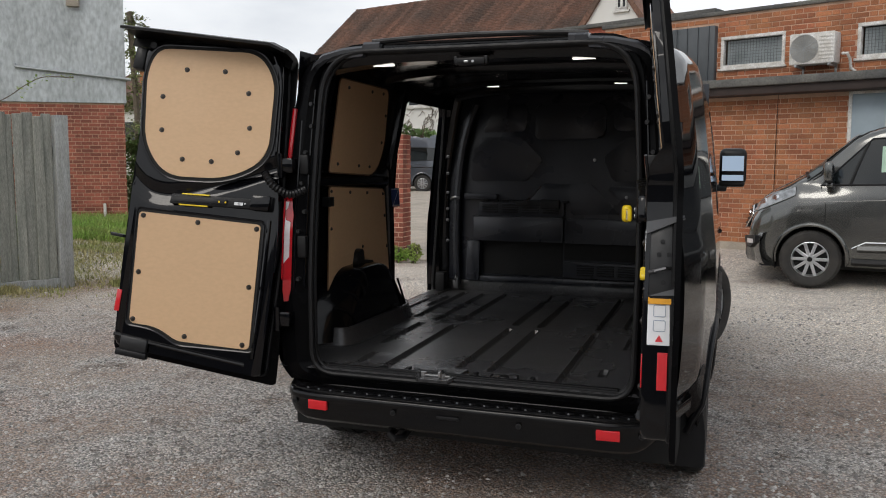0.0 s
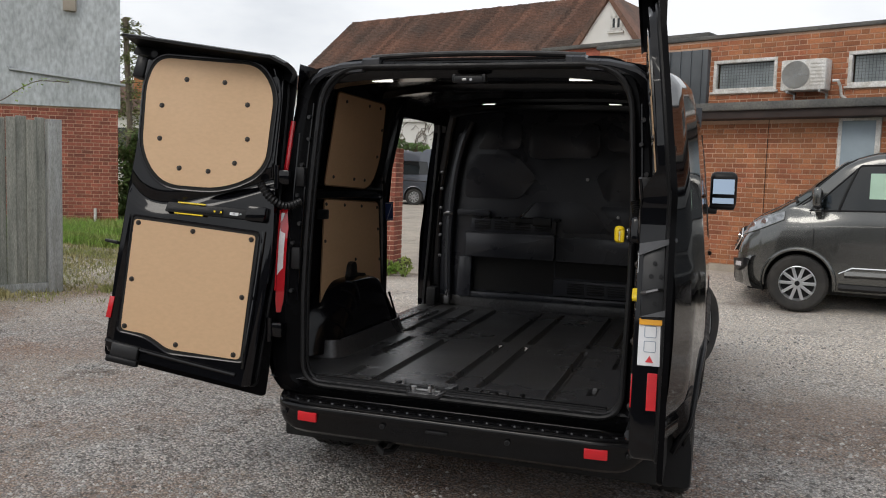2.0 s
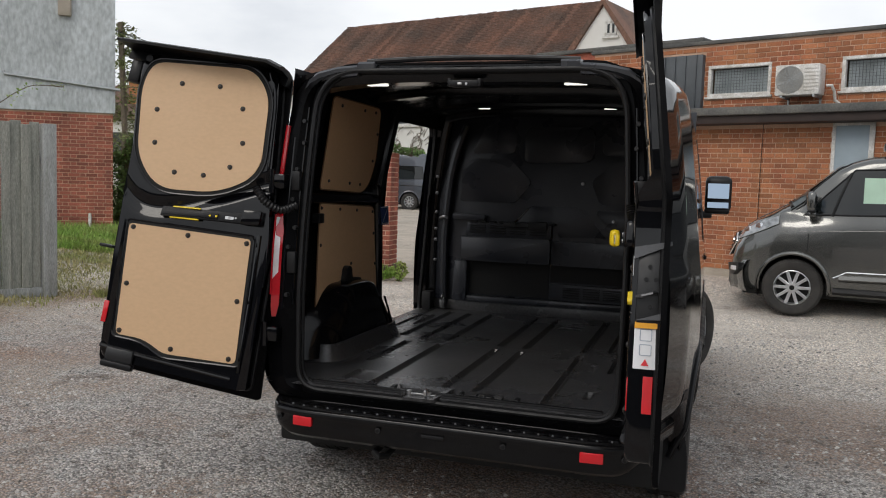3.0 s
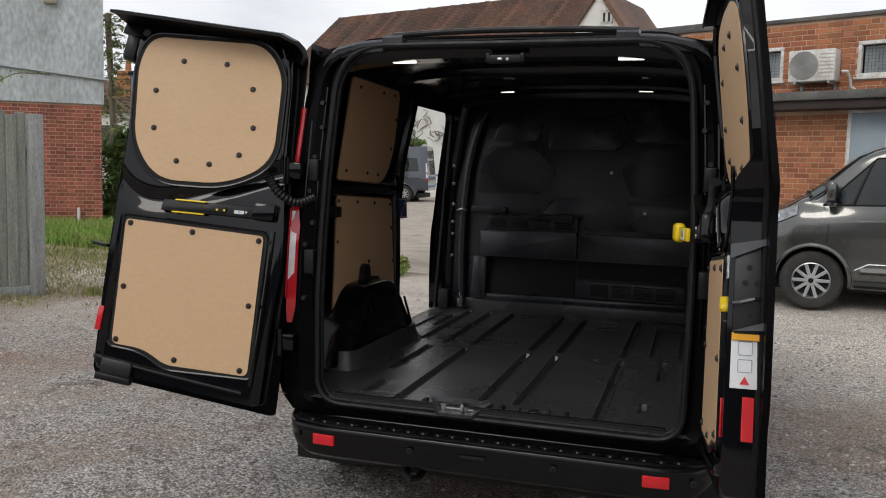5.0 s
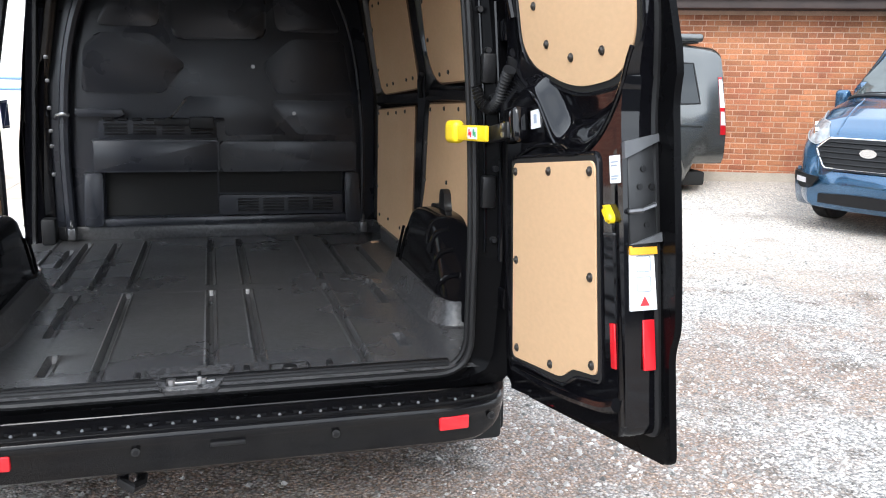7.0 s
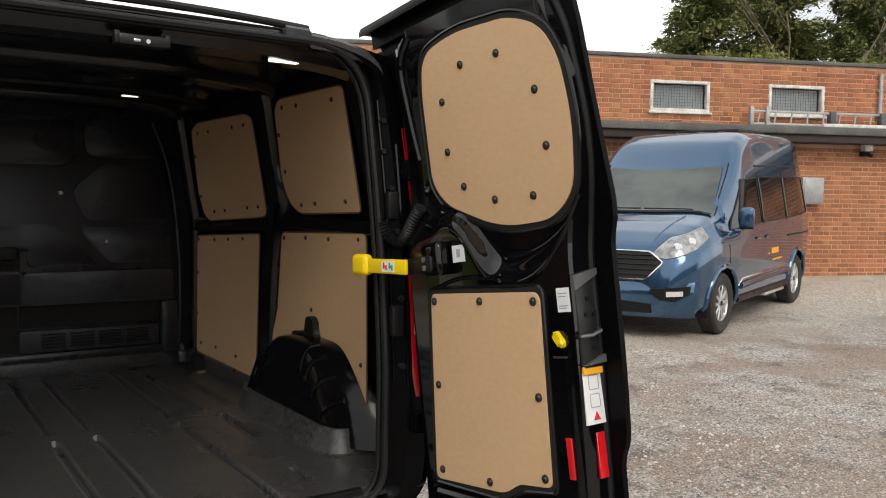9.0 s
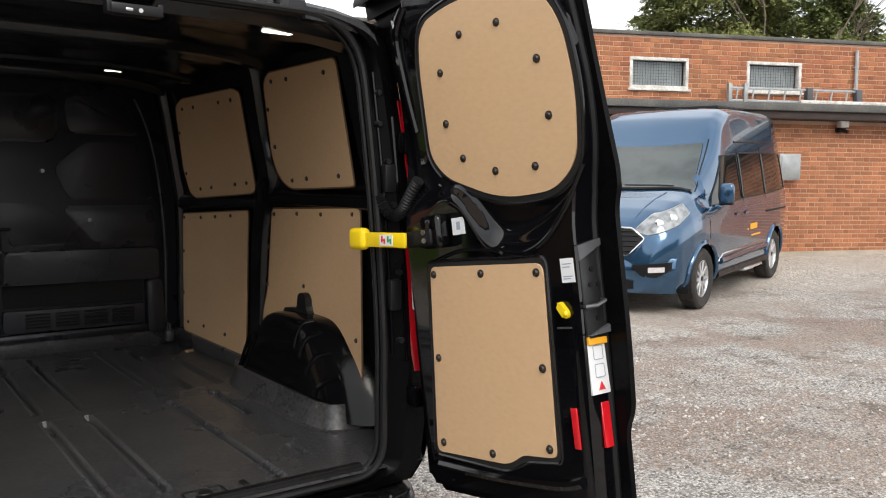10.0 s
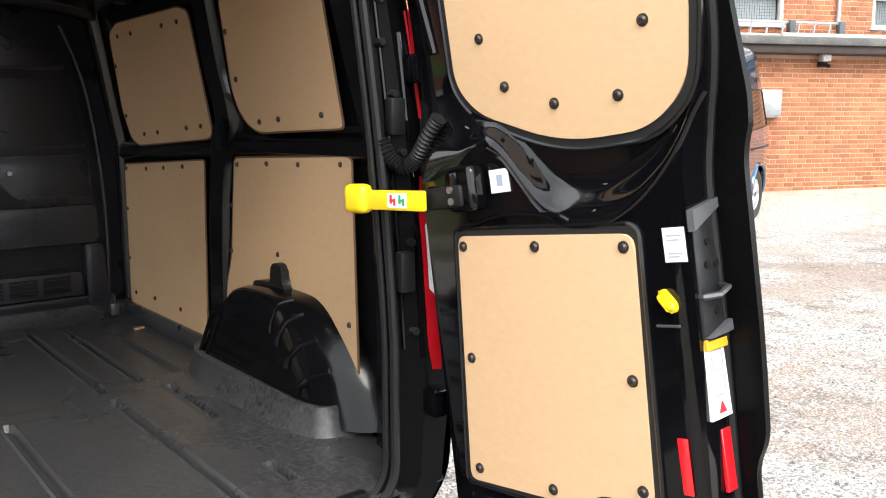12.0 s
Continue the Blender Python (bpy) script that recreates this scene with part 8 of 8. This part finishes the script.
def bare_tree(x, y, h, seed):
    rnd = random.Random(seed)
    th = thing("bare_tree", "bare brown twiggy sapling among the conifers", "tree", (x, y, 0), group="trees behind the workshop")
    bm = bmesh.new()

    def grow(p, d, ln, r, depth):
        q = p + d * ln
        sweep(bm, [p, p.lerp(q, 0.5) + Vector((rnd.gauss(0, .03), rnd.gauss(0, .03), 0)) * ln, q], r, 5)
        if depth:
            for k in range(rnd.choice((2, 3, 3))):
                nd = (d + Vector((rnd.gauss(0, .45), rnd.gauss(0, .45), rnd.uniform(0.0, 0.4)))).normalized()
                grow(p.lerp(q, rnd.uniform(0.55, 1.0)), nd, ln * rnd.uniform(0.55, 0.8), r * 0.6, depth - 1)
    grow(Vector((x, y, 0)), Vector((0, 0, 1)), h * 0.45, 0.07, 4)
    part("branchwork", bm, BARK, th)


bare_tree(23.5, 12.3, 9.0, 3)
bare_tree(24.9, 11.6, 8.6, 9)


def shrub(name, label, cat, centres, size, count, mat, seed, group=""):
    rnd = random.Random(seed)
    th = thing(name, label, cat, (centres[0][0], centres[0][1], centres[0][2] - centres[0][5]), group)
    pts, bm = [], bmesh.new()
    for (x, y, z, rx, ry, rz) in centres:
        for i in range(count):
            d = Vector((rnd.gauss(0, 1), rnd.gauss(0, 1), rnd.gauss(0, 1))).normalized() * rnd.uniform(0.45, 1.08) ** 0.6
            w = 0.8 + 0.35 * noise.noise(d * 2.3 + Vector((x, y, z)))
            pts.append(Vector((x + d.x * rx * w, y + d.y * ry * w, z + d.z * rz * w)))
        for i in range(10):
            a = rnd.uniform(0, 6.28)
            sweep(bm, [(x, y, z - rz), (x + 0.3 * rx * math.cos(a), y + 0.3 * ry * math.sin(a), z), (x + 0.6 * rx * math.cos(a), y + 0.6 * ry * math.sin(a), z + 0.6 * rz)], 0.012, 4)
    part("stems", bm, BARK, th)
    v, f = tufts(rnd, pts, size)
    mesh_of("leaves", v, f, mat, th)
    return th


# hedge tops over the roof
shrub("hedge", "yellow-green hedge showing over the flat roof", "hedge", [(15.0 + i * 1.3, 11.4 - i * 0.55, 4.55 + 0.12 * (i % 3), 0.9, 0.6, 0.7) for i in range(9)], 0.036, 2600, TREEGREEN, 7)
# ivy bush by the stucco house
shrub("ivy_bush", "dark green ivy bush beside the stucco house", "bush", [(-12.25, 13.45, 1.25, 0.5, 0.6, 1.15), (-12.0, 13.5, 1.75, 0.42, 0.5, 0.75), (-12.3, 13.6, 0.5, 0.6, 0.6, 0.55)], 0.075, 900, LEAF, 8)
# ivy on the brick pier and weeds at its foot
shrub("ivy", "green ivy over the brick pier's top", "ivy", [(-3.75, 8.75, 2.02, 0.34, 0.22, 0.13), (-4.4, 8.75, 2.08, 0.5, 0.22, 0.2), (-3.38, 8.8, 1.97, 0.24, 0.18, 0.07)], 0.035, 170, LEAF, 9)
shrub("weeds", "small green weeds at the brick pier's foot", "weeds", [(-3.40, 8.46, 0.16, 0.16, 0.14, 0.17), (-3.65, 8.44, 0.13, 0.2, 0.12, 0.14)], 0.035, 220, GRASSM, 10)


def twig():
    rnd = random.Random(12)
    th = thing("twig", "thin overhanging twig with pale green leaves", "twig", (-6.6, 4.1, 2.2))
    pts = catmull([(-7.4, 3.8, 1.95), (-6.9, 4.0, 2.10), (-6.61, 4.11, 2.24), (-6.45, 4.18, 2.36), (-6.27, 4.24, 2.45), (-6.1, 4.3, 2.46), (-5.93, 4.36, 2.45)], 6)
    bm = bmesh.new()
    sweep(bm, pts, 0.006, 5)
    sweep(bm, [pts[-1], pts[-1] + Vector((0.0, -0.02, -0.5)), Vector((-7.4, 3.8, 0.0))][:1] + [pts[-1] + Vector((0.01, 0, 0))], 0.004, 4)
    part("stem", bm, BARK, th)
    for i in range(46):
        p = pts[rnd.randrange(14, len(pts))] + Vector((rnd.gauss(0, .02), rnd.gauss(0, .02), rnd.gauss(0.0, .03)))
        d = Vector((rnd.gauss(0, 1), rnd.gauss(0, 1), rnd.gauss(0.1, .5))).normalized()
        s = d.cross(Vector((rnd.gauss(0, .3), -0.3, 1))).normalized()
        L = rnd.uniform(0.035, 0.06)
        me = bpy.data.meshes.new("leaf")
        me.from_pydata([p, p + d * L * .5 + s * L * .28, p + d * L, p + d * L * .5 - s * L * .28 + Vector((0, 0, .004))], [], [(0, 1, 2, 3)])
        me.materials.append(GRASSM)
        o = new("leaf", me)
        o.parent = th
        o.matrix_parent_inverse = root_matrix(th).inverted()


twig()


def grass(name, label, places, seed, mat, hlo, hhi):
    rnd = random.Random(seed)
    verts, faces = [], []
    for (x, y) in places(rnd):
        z = ground_z(x, y)
        h = rnd.uniform(hlo, hhi)
        a = rnd.uniform(0, math.pi)
        w = 0.009
        dx, dy = math.cos(a) * w, math.sin(a) * w
        lx, ly = rnd.gauss(0, .35) * h, rnd.gauss(0, .35) * h
        n = len(verts)
        verts += [(x - dx, y - dy, z - 0.01), (x + dx, y + dy, z - 0.01), (x + dx * .6 + lx * .5, y + dy * .6 + ly * .5, z + h * .6), (x - dx * .6 + lx * .5, y - dy * .6 + ly * .5, z + h * .6), (x + lx, y + ly, z + h)]
        faces += [(n, n + 1, n + 2, n + 3), (n + 3, n + 2, n + 4)]
    tagged(mesh_of(name, verts, faces, mat), label, "grass", kind="stuff")


def lawn_places(rnd):
    for i in range(70000):
        s, o = rnd.uniform(-2.5, 4.0), rnd.uniform(0.0, 4.2)
        p = on_house(s, 0, o)
        if noise.noise((p.x * .6, p.y * .6, 3)) + 0.45 - o * 0.05 > rnd.uniform(-.1, .5):
            yield p.x, p.y


def sparse_places(rnd):
    for i in range(30000):
        s, o = rnd.uniform(-2.5, 4.0), rnd.uniform(3.6, 8.5)
        p = on_house(s, 0, o)
        if noise.noise((p.x * .8, p.y * .8, 7)) > rnd.uniform(-0.45, 0.2):
            yield p.x, p.y


def fence_places(rnd):
    for i in range(7000):
        s, o = rnd.uniform(-1.3, 4.4), abs(rnd.gauss(0.05, 0.18))
        p = FC + FD * s + FN * o
        if noise.noise((p.x * 2, p.y * 2, 9)) > -0.25 + o:
            yield p.x, p.y


DRYGRASS = shade("dry_grass", (0.33, 0.29, 0.14), 0.7, 0, var=0.8, scale=2.0, color2=(0.20, 0.24, 0.06), island=0.4)
grass("lawn_grass", "rough green grass before the stucco house", lawn_places, 21, GRASSM, 0.05, 0.16)
grass("sparse_grass", "thin yellowing grass on bare ground", sparse_places, 22, DRYGRASS, 0.02, 0.06)
grass("fence_grass", "grass and moss along the fence foot", fence_places, 23, DRYGRASS, 0.03, 0.10)


def stones():
    rnd = random.Random(31)
    verts, faces = [], []
    for i in range(75000):
        if i % 3 == 0:
            x, y = rnd.uniform(-3.5, 5.0), rnd.uniform(-1.6, 3.2)
        elif i % 3 == 1:
            x, y = rnd.uniform(-8, 2), rnd.uniform(-0.5, 7.0)
        else:
            x, y = rnd.uniform(0.8, 12), rnd.uniform(-1.5, 8.0)
        if noise.noise((x * .5, y * .5, 2.0)) < rnd.uniform(-.5, .35):
            continue
        z = ground_z(x, y)
        s = rnd.choice((.005, .006, .008, .010, .014)) * rnd.uniform(.7, 1.3)
        n = len(verts)
        j = lambda: rnd.uniform(.6, 1.2) * s
        verts += [(x + j(), y, z), (x, y + j(), z), (x - j(), y, z), (x, y - j(), z), (x + rnd.uniform(-.3, .3) * s, y + rnd.uniform(-.3, .3) * s, z + j() * .75)]
        faces += [(n, n + 1, n + 4), (n + 1, n + 2, n + 4), (n + 2, n + 3, n + 4), (n + 3, n, n + 4)]
    tagged(mesh_of("gravel_stones", verts, faces, STONES), "loose pale gravel stones on the yard", "gravel", kind="stuff")


stones()


def far_cottage():
    th = thing("far_cottage", "small white cottage with brown hipped roof and brick chimney", "house", (-35.3, 42.7, 0), kind="structure")
    bm = bmesh.new()
    box(bm, (-39.3, 40.7, -0.3), (-31.2, 47.7, 4.9))
    part("wall", bm, RENDERWHITE, th, smooth=0)
    bm = bmesh.new()
    v = [bm.verts.new(p) for p in ((-39.7, 40.3, 4.8), (-30.8, 40.3, 4.8), (-30.8, 48.1, 4.8), (-39.7, 48.1, 4.8), (-37.5, 44.1, 7.4), (-34.4, 44.1, 7.4))]
    for q in ((0, 1, 5, 4), (1, 2, 5), (2, 3, 4, 5), (3, 0, 4), (3, 2, 1, 0)):
        bm.faces.new([v[i] for i in q])
    part("roof", bm, TILE, th, smooth=0)
    bm = bmesh.new()
    box(bm, (-34.9, 41.9, 5.0), (-33.9, 42.9, 7.3))
    box(bm, (-35.0, 41.8, 7.3), (-33.8, 43.0, 7.5), 0.03)
    ch = part("chimney", bm, CLAYPOT, th, smooth=0)
    bm = bmesh.new()
    cyl(bm, (-34.4, 42.4, 7.5), (-34.4, 42.4, 8.2), 0.2, 0.16, 12)
    part("chimney_pot", bm, CLAYPOT, ch)
    bm = bmesh.new()
    box(bm, (-35.2, 40.67, 2.6), (-33.6, 40.72, 4.0))
    part("window", bm, TINT, th, smooth=0)


far_cottage()
bp_thing = thing("blue_post", "slim blue painted steel post", "post", (-16.66, 19.85, 0))
bm = bmesh.new()
box(bm, (-16.76, 19.75, 0), (-16.56, 19.95, 4.4), 0.01)
part("shaft", bm, BLUERAIL, bp_thing)
bm = bmesh.new()
box(bm, (-16.84, 19.70, 4.4), (-16.48, 20.0, 4.52), 0.01)
part("cap", bm, PLASTIC, bp_thing)
conifer(-30.9, 36.4, 10.2, 3.6, 15, CONIFER, "spreading dark conifer beyond the stucco house", 0.35)
hedge_far = shrub("hedge", "dark green garden hedge before the cottage", "hedge", [(-25 + i * 1.6, 30 - i * 0.6, 1.0, 1.1, 0.8, 1.1) for i in range(6)], 0.12, 500, LEAF, 17)


def wires():
    for a, b, sag in [((-14.0, 15.0, 5.2), (-16.0, 42.0, 6.8), 0.6)]:
        bm = bmesh.new()
        A, B = Vector(a), Vector(b)
        sweep(bm, [A.lerp(B, t) - Vector((0, 0, sag * 4 * t * (1 - t))) for t in np.linspace(0, 1, 12)], 0.012, 4)
        tagged(part("overhead_wire", bm, RUBBER), "thin black overhead wire between the houses", "wire")


wires()

# ---- bricks of the workshop wall that the camera passes nearest ----
BRICK_MESHES = {}
for (p, q, z, zt, o) in PICKED:
    key = (round(q - p, 2), round(zt - z, 3))
    if key not in BRICK_MESHES:
        w, h = key
        e = 0.003
        vs = [(0, 0, 0), (w, 0, 0), (w, 0, h), (0, 0, h), (e, -0.008, e), (w - e, -0.008, e), (w - e, -0.008, h - e), (e, -0.008, h - e)]
        me = bpy.data.meshes.new("brick")
        me.from_pydata(vs, [], [(4, 5, 6, 7), (0, 1, 5, 4), (1, 2, 6, 5), (2, 3, 7, 6), (3, 0, 4, 7)])
        me.materials.append(BRICKP)
        BRICK_MESHES[key] = me
    b = new("brick", BRICK_MESHES[key])
    b.parent = WORKSHOP
    b.matrix_parent_inverse = root_matrix(WORKSHOP).inverted()
    b.matrix_basis = Matrix.Translation(on_wall(p, z, o - 0.008)) @ Matrix((WD, -WN, Vector((0, 0, 1)))).transposed().to_4x4()
